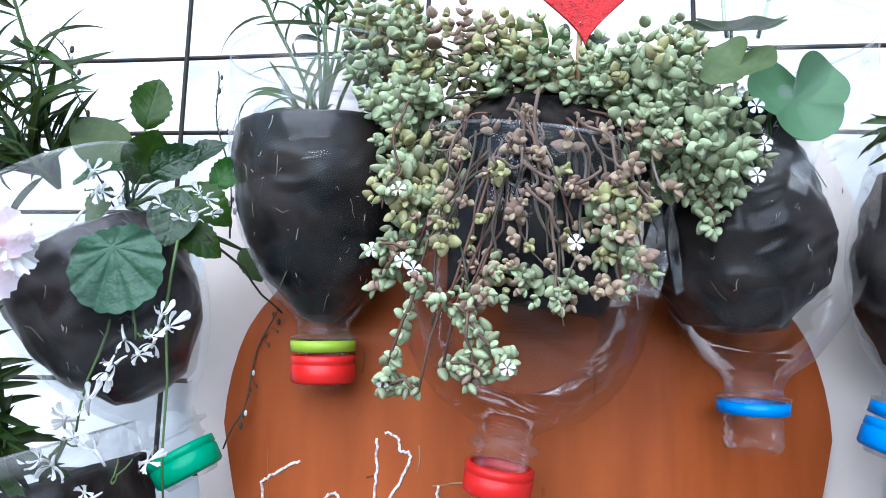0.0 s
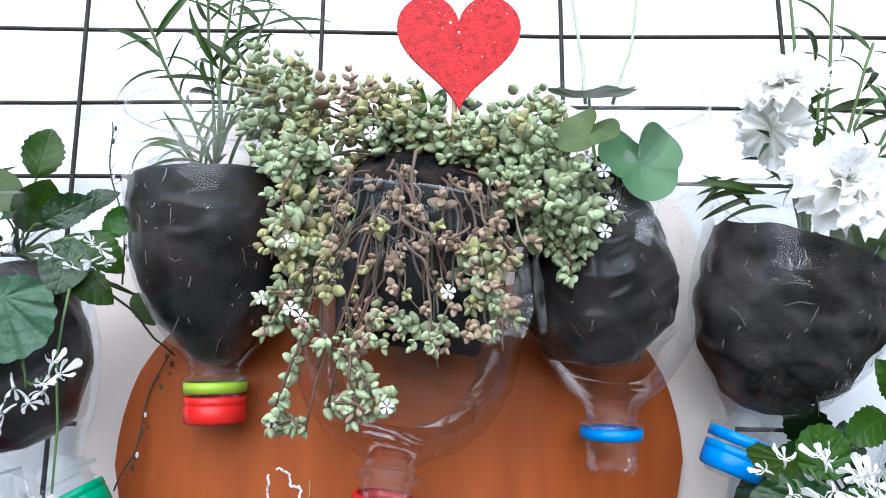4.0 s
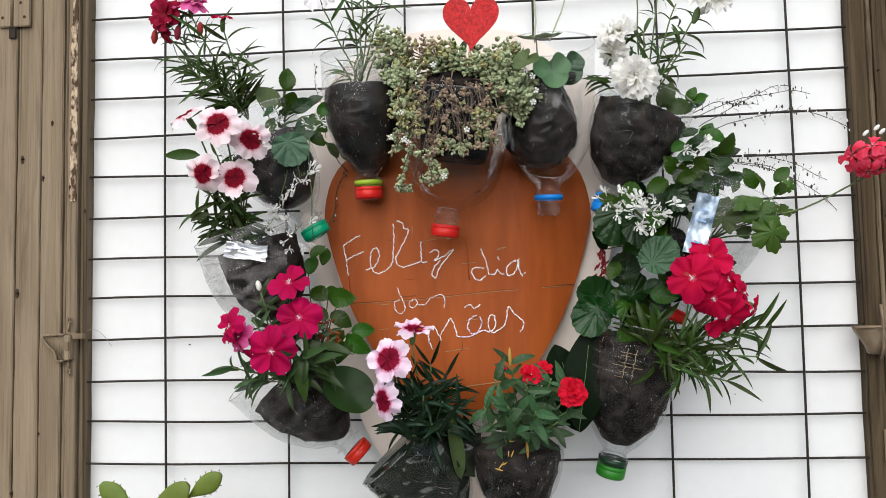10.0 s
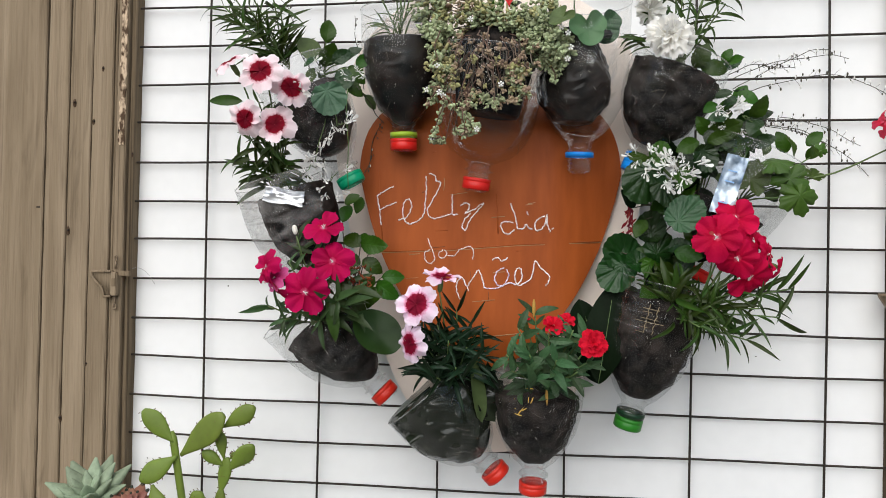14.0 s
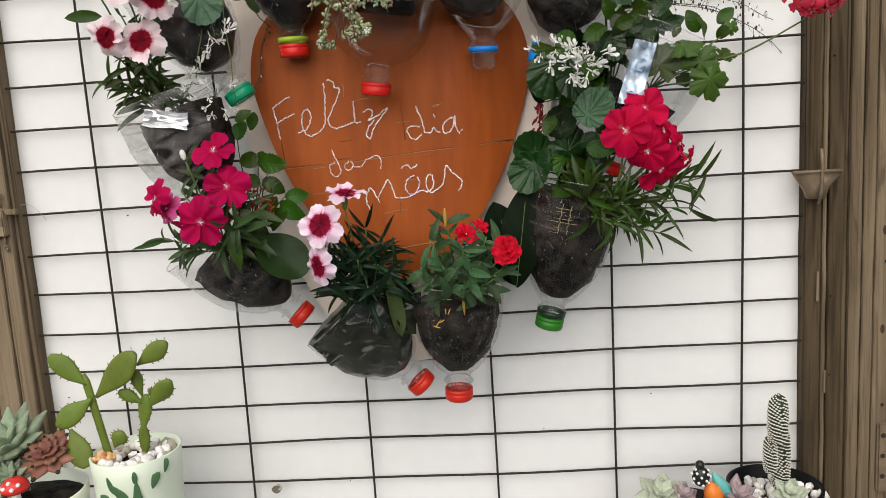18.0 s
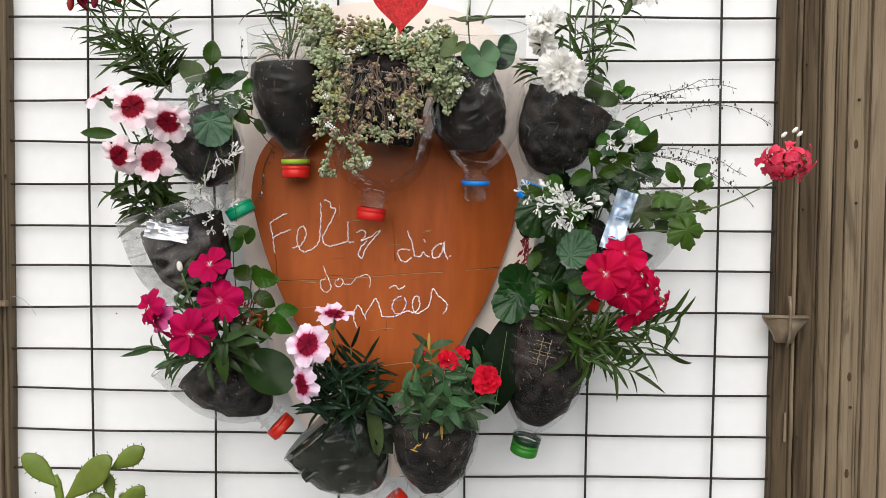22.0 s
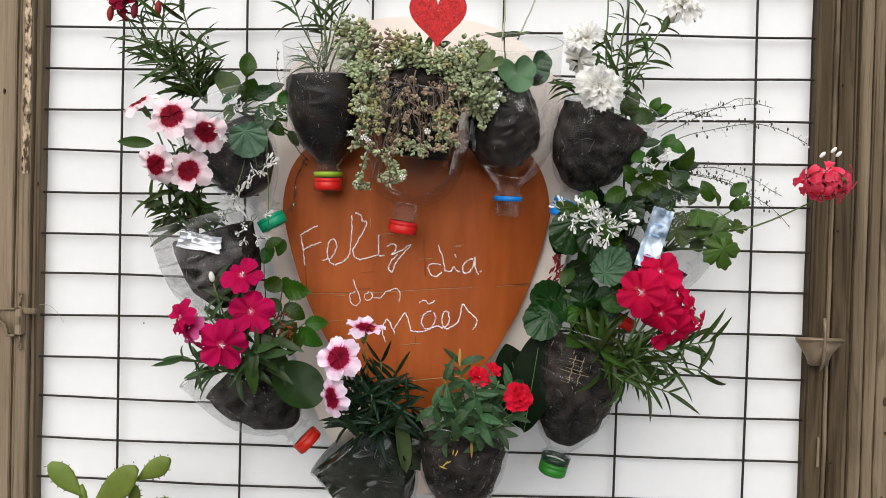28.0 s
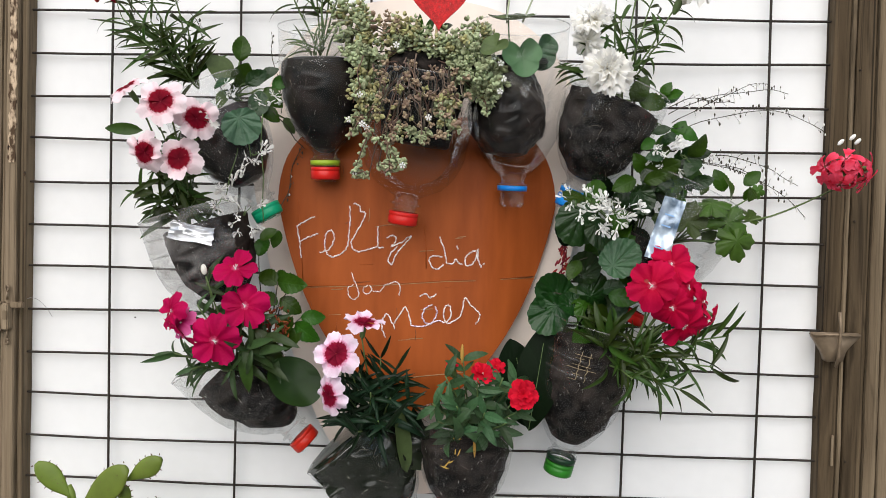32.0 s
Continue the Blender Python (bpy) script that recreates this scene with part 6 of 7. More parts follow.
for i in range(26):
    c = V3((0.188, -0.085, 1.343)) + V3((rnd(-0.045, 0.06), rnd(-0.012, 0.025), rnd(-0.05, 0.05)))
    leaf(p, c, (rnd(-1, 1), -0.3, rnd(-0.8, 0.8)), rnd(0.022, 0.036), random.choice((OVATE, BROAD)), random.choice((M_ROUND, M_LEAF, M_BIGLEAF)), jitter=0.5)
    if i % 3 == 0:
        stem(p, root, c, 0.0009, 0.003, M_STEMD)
for i in range(30):
    c = V3((0.238, -0.095, 1.413)) + V3((rnd(-0.03, 0.035), rnd(-0.02, 0.02), rnd(-0.03, 0.022)))
    leaf(p, c, (rnd(-1, 1), -0.3, rnd(-0.9, 0.5)), rnd(0.018, 0.03), OVATE, random.choice((M_ROUND, M_LEAF)), jitter=0.45)
for i in range(9):
    c = V3((0.242, -0.09, 1.475)) + V3((rnd(-0.02, 0.015), rnd(-0.015, 0.015), rnd(-0.03, 0.025)))
    leaf(p, c, (rnd(-1, 1), -0.3, rnd(-0.6, 0.9)), rnd(0.016, 0.026), OVATE, random.choice((M_ROUND, M_LEAF)), jitter=0.45)
for i in range(16):
    c = V3((0.277, -0.090, 1.374)) + V3((rnd(-0.05, 0.05), rnd(-0.01, 0.02), rnd(-0.035, 0.035)))
    leaf(p, c, (rnd(-1, 1), -0.3, rnd(-0.6, 0.9)), rnd(0.016, 0.027), OVATE, random.choice((M_LEAF, M_GERAN)), jitter=0.5)

# ---- crimson carnations, lower right ----
p = plant("carnation_plant", (0.175, -0.075, 1.227), "carnation with crimson flowers and spreading lance leaves", "carnation", "carnations")
root = (0.175, -0.072, 1.224)
for c, f, r in (((0.215, -0.152, 1.307), (-0.2, -0.95, 0.15), 0.0235), ((0.235, -0.140, 1.327), (0.05, -0.9, 0.3), 0.0215), ((0.235, -0.150, 1.287), (-0.15, -0.9, -0.3), 0.0195), ((0.253, -0.135, 1.305), (0.6, -0.7, 0.2), 0.019), ((0.249, -0.140, 1.269), (0.1, -0.8, -0.5), 0.022), ((0.269, -0.130, 1.291), (0.8, -0.5, 0.1), 0.017), ((0.281, -0.130, 1.278), (0.9, -0.4, -0.3), 0.011)):
    flower(p, c, f, r * 1.08, M_CRIP, label="crimson flower")
    stem(p, (0.209, -0.110, 1.241), V3(c) - V3(f).normalized() * 0.016, 0.0011, 0.006)
for tip, lift in (((0.253, -0.130, 1.205), 0.006), ((0.280, -0.130, 1.229), 0.008), ((0.298, -0.120, 1.258), 0.006), ((0.259, -0.140, 1.238), 0.006), ((0.225, -0.150, 1.219), 0.006), ((0.200, -0.150, 1.219), 0.006), ((0.242, -0.130, 1.254), 0.003), ((0.191, -0.120, 1.259), 0.003), ((0.274, -0.120, 1.253), 0.006), ((0.213, -0.140, 1.239), 0.004), ((0.178, -0.100, 1.264), 0.0)):
    leafy_stem(p, root, tip, pairs=6, size=0.046, lift=lift, start=0.35, shapes=LANCE[1:], material=M_LANCE, wide=0.55, spread=0.6)
tuft(p, (0.192, -0.110, 1.236), (0.6, -0.5, -0.2), 26, 0.052, LANCE[1:], M_LANCE, out=0.8, wide=0.6)
tuft(p, (0.183, -0.100, 1.249), (0.0, -0.3, 0.6), 14, 0.042, LANCE, M_LANCE, out=0.8, wide=0.9)

# ---- upright plant with scalloped leaves, same bottle ----
p = plant("swedish_ivy", (0.159, -0.060, 1.235), "upright plant with scalloped leaves and a dark red spike", "ivy plant", "white-flowered plants")
root = (0.160, -0.060, 1.232)
top = stem(p, root, (0.165, -0.070, 1.343), 0.0016, 0.004, M_STEMD)
for c, s, way, f, m in (((0.134, -0.070, 1.292), 0.042, (-0.6, 0, 0.8), (-0.3, -0.9, 0.5), M_ROUND), ((0.129, -0.075, 1.269), 0.044, (-0.5, 0, -0.8), (-0.2, -0.8, 0.5), M_ROUND), ((0.190, -0.125, 1.331), 0.042, (0.5, 0, 0.5), (0.1, -0.9, 0.4), M_GLAUC), ((0.162, -0.090, 1.319), 0.034, (0.1, 0, 1), (0, -1, 0.1), M_ROUND), ((0.172, -0.090, 1.298), 0.034, (0.5, 0, 0.9), (0.2, -1, 0), M_ROUND), ((0.148, -0.085, 1.281), 0.026, (-0.4, 0, 0.2), (-0.2, -0.9, 0.5), M_ROUND), ((0.166, -0.090, 1.275), 0.03, (0.4, 0, -0.6), (0.2, -0.9, 0.2), M_LEAF)):
    put("scalloped_leaf", random.choice(SCALLOP), m, p, aim(V3(c), way, V3(f) + V3((rnd(-0.2, 0.2), 0, rnd(-0.15, 0.25))), (s * rnd(0.88, 1.0), s, s)))
    k = min(range(len(top)), key=lambda i: (top[i] - V3(c)).length)
    stem(p, top[k], c, 0.0009, 0.002, M_STEMD)
for a, b, s in (((0.181, -0.100, 1.350), (0.162, -0.090, 1.333), 0.03), ((0.195, -0.100, 1.263), (0.164, -0.080, 1.257), 0.045), ((0.152, -0.100, 1.247), (0.175, -0.080, 1.257), 0.035)):
    leaf(p, b, V3(a) - V3(b), s, OVATE, M_LEAF)
for i in range(34):
    t = i / 33
    q = V3((0.141, -0.060, 1.307)).lerp(V3((0.144, -0.060, 1.348)), t) + V3((rnd(-0.007, 0.007) * (1.2 - t), rnd(-0.006, 0.006), 0))
    put("red_bud", UNIT_BALL, M_REDCALYX, p, aim(q, (rnd(-1, 1), rnd(-0.5, 0), 0.8), CAM, (0.0022, 0.0022, 0.008)))
stem(p, (0.142, -0.058, 1.301), (0.144, -0.060, 1.348), 0.0008, 0, M_REDCALYX)
for a, b, w, f in (((0.110, -0.088, 1.150), (0.127, -0.080, 1.262), 0.6, (-0.35, -1, 0.1)), ((0.112, -0.060, 1.146), (0.092, -0.055, 1.238), 0.85, (0.25, -1, 0.1))):
    leaf(p, a, V3(b) - V3(a), (V3(b) - V3(a)).length * 1.02, SMOOTH, M_BIGLEAF, face=f, wide=w, name="broad_leaf", label="large dark green leaf tucked between the bottles")
    rib = V3(f).normalized() * 0.0035
    stem(p, V3(a) + rib, V3(a).lerp(V3(b), 0.8) + rib, 0.0004, 0.002, M_STEM, wob=0.0, name="midrib")
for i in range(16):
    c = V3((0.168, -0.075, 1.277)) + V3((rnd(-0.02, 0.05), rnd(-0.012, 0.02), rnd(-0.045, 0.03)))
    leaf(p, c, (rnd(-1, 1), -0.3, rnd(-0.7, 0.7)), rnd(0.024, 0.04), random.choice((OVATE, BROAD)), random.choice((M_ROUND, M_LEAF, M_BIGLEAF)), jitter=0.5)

# ---- magenta carnations, lower left ----
p = plant("carnation_plant", (-0.212, -0.085, 1.212), "carnation with magenta flowers and pointed green leaves", "carnation", "carnations")
root = (-0.196, -0.085, 1.206)
for c, f, r, m in (((-0.184, -0.135, 1.312), (0.1, -0.7, 0.6), 0.02, M_MAGP), ((-0.171, -0.145, 1.277), (0.1, -0.95, 0.2), 0.0215, M_MAGP), ((-0.195, -0.160, 1.245), (-0.05, -0.95, -0.15), 0.024, M_MAGP), ((-0.240, -0.150, 1.270), (-0.7, -0.7, 0.2), 0.018, M_MAGP), ((-0.231, -0.150, 1.249), (-0.6, -0.4, -0.6), 0.02, M_MAGP), ((-0.232, -0.146, 1.259), (-0.5, -0.8, 0.3), 0.015, M_ROSEP)):
    flower(p, c, f, r * 1.08, m, label="magenta flower")
    stem(p, root, V3(c) - V3(f).normalized() * 0.016, 0.0011, 0.006)
put("bud", UNIT_BALL, M_WHITEF, p, aim((-0.217, -0.130, 1.310), (-0.2, 0, 1), CAM, (0.006, 0.006, 0.011)), "closed white bud")
stem(p, root, (-0.215, -0.130, 1.303), 0.0011, 0.003)
for tip, lift in (((-0.218, -0.120, 1.296), 0.003), ((-0.199, -0.120, 1.286), 0.003), ((-0.223, -0.130, 1.275), 0.004), ((-0.148, -0.130, 1.240), 0.004), ((-0.162, -0.150, 1.237), 0.004), ((-0.220, -0.150, 1.215), 0.006), ((-0.242, -0.140, 1.228), 0.006), ((-0.163, -0.120, 1.263), 0.003), ((-0.182, -0.150, 1.215), 0.004)):
    leafy_stem(p, root, tip, pairs=5, size=0.04, lift=lift, start=0.4, shapes=LANCE, material=M_LANCE2, wide=0.85, spread=0.8)
tuft(p, (-0.172, -0.128, 1.236), (0.3, -0.5, 0.1), 16, 0.042, OVLANCE, M_LANCE2, out=0.9, wide=0.7, root=0.02)
leaf(p, (-0.162, -0.140, 1.254), V3((-0.131, -0.150, 1.226)) - V3((-0.162, -0.140, 1.254)), 0.045, LANCE, M_LANCE, wide=1.5)
leaf(p, (-0.174, -0.140, 1.236), V3((-0.165, -0.150, 1.201)) - V3((-0.174, -0.140, 1.236)), 0.045, LANCE, M_LANCE, wide=1.5)
leaf(p, (-0.193, -0.130, 1.226), V3((-0.194, -0.130, 1.186)) - V3((-0.193, -0.130, 1.226)), 0.045, LANCE, M_GRASS, wide=1.3)

p = plant("swedish_ivy", (-0.157, -0.080, 1.205), "plant with oval leaves, one broad dark leaf and red buds", "ivy plant", "white-flowered plants")
root = (-0.166, -0.080, 1.223)
put("broad_leaf", BROADDISC, M_OVAL, p, aim((-0.124, -0.136, 1.202), (0.75, 0.1, -0.5), (0.25, -0.85, 0.55), (0.044, 0.05, 0.06)), "broad dark green oval leaf")
for tip, base, s in (((-0.121, -0.100, 1.294), (-0.154, -0.090, 1.297), 0.034), ((-0.163, -0.090, 1.309), (-0.141, -0.090, 1.294), 0.026), ((-0.126, -0.100, 1.267), (-0.151, -0.090, 1.279), 0.028), ((-0.111, -0.100, 1.237), (-0.135, -0.090, 1.254), 0.032), ((-0.104, -0.090, 1.261), (-0.129, -0.090, 1.260), 0.026), ((-0.142, -0.100, 1.237), (-0.129, -0.090, 1.248), 0.03), ((-0.172, -0.090, 1.285), (-0.154, -0.090, 1.273), 0.024), ((-0.175, -0.070, 1.344), (-0.180, -0.070, 1.322), 0.026), ((-0.148, -0.100, 1.249), (-0.138, -0.090, 1.261), 0.03), ((-0.175, -0.090, 1.310), (-0.154, -0.090, 1.294), 0.03)):
    leaf(p, base, V3(tip) - V3(base), s, OVATE, M_LEAF)
    stem(p, root, base, 0.0008, 0.004, M_STEMD)
for _ in range(60):
    put("red_bud", UNIT_BALL, M_REDB2, p, aim(near((-0.152, -0.112, 1.258), 0.016), (rnd(-1, 1), -0.5, rnd(-1, 1)), CAM, (0.002, 0.002, 0.007)))

# ---- pink carnations with dark eyes, left ----
p = plant("carnation_plant", (-0.254, -0.085, 1.355), "carnation with pale pink flowers with dark red eyes", "carnation", "carnations")
root = (-0.256, -0.080, 1.352)
for c, f, r in (((-0.230, -0.207, 1.461), (-0.05, -0.95, 0.2), 0.0205), ((-0.2215, -0.186, 1.413), (0.05, -0.97, 0.1), 0.0195), ((-0.251, -0.190, 1.418), (-0.3, -0.85, -0.2), 0.019), ((-0.206, -0.185, 1.450), (0.55, -0.75, 0.1), 0.019), ((-0.270, -0.185, 1.477), (-0.4, -0.5, 0.75), 0.018)):
    flower(p, c, f, r * 1.1, M_PINKP, label="pale pink flower with a dark red eye")
    stem(p, root, V3(c) - V3(f).normalized() * 0.016, 0.0012, -0.008, side=(0, -1, -0.4))
flower(p, (-0.197, -0.175, 1.453), (0.8, -0.4, 0.3), 0.012, M_WHITEF, shapes=PETALW)
for tip, lift in (((-0.263, -0.150, 1.409), -0.004), ((-0.242, -0.150, 1.408), -0.004), ((-0.225, -0.140, 1.406), -0.002), ((-0.282, -0.130, 1.388), 0.0), ((-0.263, -0.130, 1.382), 0.0), ((-0.249, -0.160, 1.442), -0.004), ((-0.229, -0.160, 1.435), -0.004), ((-0.230, -0.120, 1.382), 0.0)):
    leafy_stem(p, root, tip, pairs=7, size=0.036, lift=lift, start=0.25, shapes=LANCE, material=M_DGRASS, wide=0.75, side=(0, -1, -0.4))
for a, b in (((-0.262, -0.170, 1.440), (-0.303, -0.170, 1.443)), ((-0.264, -0.140, 1.384), (-0.294, -0.140, 1.383)), ((-0.263, -0.110, 1.360), (-0.289, -0.120, 1.360)), ((-0.250, -0.110, 1.371), (-0.278, -0.130, 1.363)), ((-0.226, -0.100, 1.359), (-0.216, -0.100, 1.378))):
    leaf(p, a, V3(b) - V3(a), (V3(b) - V3(a)).length * 1.05, LANCE, M_DGRASS, wide=1.3)
put("label_strip", film_mesh(0.044, 0.018, 0.008, 7.0), M_FILM, p, aim((-0.228, -0.134, 1.345), (0.15, 0.35, 1), (0.05, -1, 0.5)), "crumpled shiny silver label strip")

# ---- rose carnations, bottom ----
p = plant("carnation_plant", (-0.053, -0.085, 1.141), "carnation with rose-edged flowers and dense dark leaves", "carnation", "carnations")
root = (-0.050, -0.075, 1.138)
for c, f, r in (((-0.080, -0.155, 1.235), (-0.2, -0.97, 0.15), 0.0205), ((-0.087, -0.150, 1.194), (-0.65, -0.75, -0.1), 0.019), ((-0.057, -0.135, 1.262), (0.15, -0.25, 1), 0.018)):
    flower(p, c, f, r * 1.1, M_PINK2, label="rose-pink flower with a dark eye")
    stem(p, root, V3(c) - V3(f).normalized() * 0.016, 0.0011, 0.006)
for tip, lift in (((-0.061, -0.130, 1.212), 0.004), ((-0.042, -0.120, 1.227), 0.003), ((-0.026, -0.110, 1.215), 0.002), ((-0.084, -0.130, 1.167), 0.004), ((-0.071, -0.140, 1.191), 0.004), ((-0.047, -0.150, 1.198), 0.004), ((-0.029, -0.140, 1.191), 0.004), ((-0.012, -0.110, 1.180), 0.004), ((-0.058, -0.150, 1.160), 0.004), ((-0.039, -0.150, 1.171), 0.004)):
    leafy_stem(p, root, tip, pairs=8, size=0.042, lift=lift, start=0.3, shapes=LANCE, material=M_BLUEG, wide=0.6, spread=0.75)
tuft(p, (-0.055, -0.120, 1.171), (-0.1, -0.4, 0.5), 56, 0.044, LANCE, M_BLUEG, out=0.9, wide=0.6, root=0.022)
leaf(p, (-0.015, -0.100, 1.104), V3((-0.024, -0.110, 1.177)) - V3((-0.015, -0.100, 1.104)), 0.08, LANCE[:2], M_GRASS, wide=1.3, face=(0.8, -0.7, 0.2), name="long_leaf")
leaf(p, (-0.003, -0.080, 1.111), V3((-0.009, -0.090, 1.165)) - V3((-0.003, -0.080, 1.111)), 0.06, LANCE[:2], M_BIGLEAF, wide=1.8, face=(0.3, -0.9, 0.2), name="long_leaf")

# ---- small red carnations, bottom ----
p = plant("carnation_plant", (0.053, -0.085, 1.141), "carnation with small double red flowers and lance leaves", "carnation", "carnations")
root = (0.052, -0.075, 1.136)
for c, f, r, n in (((0.098, -0.140, 1.198), (0.1, -0.9, 0.4), 0.015, 3), ((0.060, -0.120, 1.213), (0.2, -0.6, 0.7), 0.013, 2), ((0.073, -0.110, 1.219), (0.2, -0.5, 0.8), 0.010, 2), ((0.029, -0.110, 1.219), (-0.2, -0.5, 0.8), 0.007, 1)):
    flower(p, c, f, r, M_REDP, layers=n, petals=6, label="small double red flower", open_=0.15)
    stem(p, root, V3(c) - V3(f).normalized() * 0.014, 0.0011, 0.004)
for tip, lift in (((0.023, -0.120, 1.210), 0.004), ((0.040, -0.110, 1.226), 0.002), ((0.055, -0.130, 1.211), 0.004), ((0.080, -0.120, 1.210), 0.004), ((0.095, -0.120, 1.177), 0.004), ((0.011, -0.120, 1.182), 0.004), ((0.035, -0.140, 1.185), 0.004), ((0.062, -0.150, 1.182), 0.004), ((0.017, -0.130, 1.167), 0.004), ((0.084, -0.130, 1.168), 0.004), ((0.094, -0.110, 1.208), 0.003)):
    leafy_stem(p, root, tip, pairs=6, size=0.03, lift=lift, start=0.35, shapes=OVLANCE, material=M_LANCE3, wide=1.0, spread=0.8)
tuft(p, (0.048, -0.120, 1.160), (-0.05, -0.5, 0.4), 34, 0.031, OVLANCE, M_LANCE3, out=0.95, wide=1.0, root=0.02)
for _ in range(9):
    put("dry_leaf", random.choice(LANCE), M_YELLOW, p, aim(near((0.034, -0.122, 1.134), 0.014), (rnd(-1, 1), -0.1, rnd(-1, 1)), CAM, (0.006, 0.008, 0.01)))
put("dry_leaf", LANCE[0], M_YELLOW, p, aim((0.053, -0.128, 1.150), (0.05, -0.1, -1), CAM, (0.014, 0.018, 0.018)))
put("seed_spike", UNIT_BALL, M_YELLOW, p, aim((0.039, -0.110, 1.231), (0, 0, 1), CAM, (0.004, 0.004, 0.02)))

# ---- red glitter heart on its stick ----
hp = thing("heart_pick", (0.005, -0.118, 1.555), "red glitter foam heart on a stick in the succulent", "decoration")
hx, hy, hz = (0.005, -0.118, 1.555)
cut = []
for i in range(64):
    a = 2 * math.pi * i / 64
    x = 16 * math.sin(a) ** 3
    z = 13 * math.cos(a) - 5 * math.cos(2 * a) - 2 * math.cos(3 * a) - math.cos(4 * a)
    cut.append((hx + 0.003 + x / 16 * 0.0295, hz - 0.0065 + (z + 17) / 29 * 0.0585))
put("foam_heart", slab_mesh(cut, hy - 0.001, hy + 0.001), M_GLIT, hp)
bm = bmesh.new()
for _ in range(60):
    a, q = rnd(0, 6.28), math.sqrt(rnd(0, 0.9))
    c = (hx + 0.003 + 16 * math.sin(a) ** 3 / 16 * 0.0295 * q, hy - 0.0012, hz + 0.03 + (13 * math.cos(a) - 5 * math.cos(2 * a) - 2 * math.cos(3 * a) - math.cos(4 * a)) / 29 * 0.0585 * q)
    g = rnd(0.0004, 0.0008)
    bmesh.ops.create_circle(bm, cap_ends=True, segments=5, radius=g, matrix=Matrix.Translation(c) @ Euler((1.57 + rnd(-0.6, 0.6), rnd(-0.6, 0.6), rnd(0, 3))).to_matrix().to_4x4())
tagged(put("glitter_flakes", to_mesh("glitter_flakes", bm, False), M_FLAKE, hp), kind="stuff")
put("stick", tube_mesh([(hx + 0.002, hy + 0.002, hz + 0.03), (hx, hy + 0.004, hz - 0.03)], 0.0013, 8), M_STICK, hp)


# ---- trailing succulent that spills over the large bottle ----
p = plant("trailing_succulent", (-0.015, -0.085, 1.52), "trailing succulent with plump grey-green and mauve leaves spilling over", "succulent")
LEAVES = []


def shoot(tip, way, pairs, size, material):
    """The end of a shoot: crossed pairs of plump leaves on a short stalk."""
    tip, way = V3(tip), V3(way).normalized()
    a = way.orthogonal().normalized()
    b = way.cross(a)
    turn = rnd(0, 6.28)
    gap = size * 0.85
    for i in range(pairs):
        q = tip - way * gap * i
        u = turn + i * 1.57
        side = a * math.cos(u) + b * math.sin(u)
        for s in (-1, 1):
            d = side * s * (0.6 + 0.22 * min(i, 3)) + way * (0.85 - 0.2 * i)
            sz = size * 1.22 * (0.6 + 0.16 * min(i, 3)) * rnd(0.85, 1.2)
            LEAVES.append((aim(q, d, way + V3((0, 0.0, 0.2)), (sz, sz, sz)), material))
    return tip - way * gap * pairs


def mass(centre, r, n, out, size, mats, crown, squeeze=(1, 1, 1), pairs=(2, 4), stalk=0.5):
    """Shoots scattered in an egg-shaped cloud, each hung on a thin stalk from the crown."""
    for _ in range(int(n * (1.35 if mats[0] is M_SEDP else 2.0))):
        v = V3((rnd(-1, 1), rnd(-1, 0.6), rnd(-1, 1)))
        while v.length > 1:
            v = V3((rnd(-1, 1), rnd(-1, 0.6), rnd(-1, 1)))
        c = V3(centre) + V3((v.x * squeeze[0], v.y * squeeze[1], v.z * squeeze[2])) * r
        d = v * 0.8 + V3(out) + V3((rnd(-0.5, 0.5), rnd(-0.5, 0.2), rnd(-0.5, 0.5)))
        e = shoot(c, d, random.randint(*pairs), size * 0.72 * rnd(0.7, 1.3), random.choice(mats))
        if random.random() < stalk * 0.3:
            top = crown if e.z > 1.515 else (e.x * 0.75 + crown[0] * 0.25 + rnd(-0.008, 0.008), e.y * 0.6 + crown[1] * 0.4, 1.518)
            stem(p, top, e, rnd(0.0005, 0.0008), rnd(0.0, 0.008), random.choice((M_STEMR, M_STALK, M_STEMD)), wob=0.0013, n=14)


crown = (-0.010, -0.100, 1.530)
G, Y, P = M_SEDG, M_SEDY, M_SEDP
mass((-0.080, -0.095, 1.563), 0.026, 26, (-0.3, -0.3, 0.6), 0.0085, [G, G, G, Y], crown, (1.1, 1, 1.1))
mass((-0.068, -0.105, 1.525), 0.024, 26, (-0.3, -0.5, 0.2), 0.0085, [G, G, G], crown, (1, 1, 1.2))
mass((-0.033, -0.110, 1.552), 0.024, 26, (0, -0.4, 0.7), 0.008, [Y, Y, P, G], crown, (1.6, 1, 0.8))
mass((0.000, -0.115, 1.540), 0.022, 20, (0, -0.5, 0.6), 0.0085, [G, Y, G], crown, (1.6, 1, 0.7))
mass((0.033, -0.120, 1.530), 0.024, 34, (0.3, -0.6, 0.4), 0.0088, [G, G, G, Y], crown, (1.4, 1, 0.9))
mass((0.050, -0.125, 1.507), 0.022, 34, (0.4, -0.6, 0.0), 0.0085, [G, G, G], crown, (1.3, 1, 1.1))
mass((0.061, -0.120, 1.488), 0.011, 9, (0.2, -0.5, -0.6), 0.0085, [G, G, Y], crown, (0.8, 1, 1))
mass((0.047, -0.100, 1.554), 0.016, 14, (0.3, -0.4, 0.7), 0.0085, [G, G, Y], crown, (1.4, 1, 0.8))
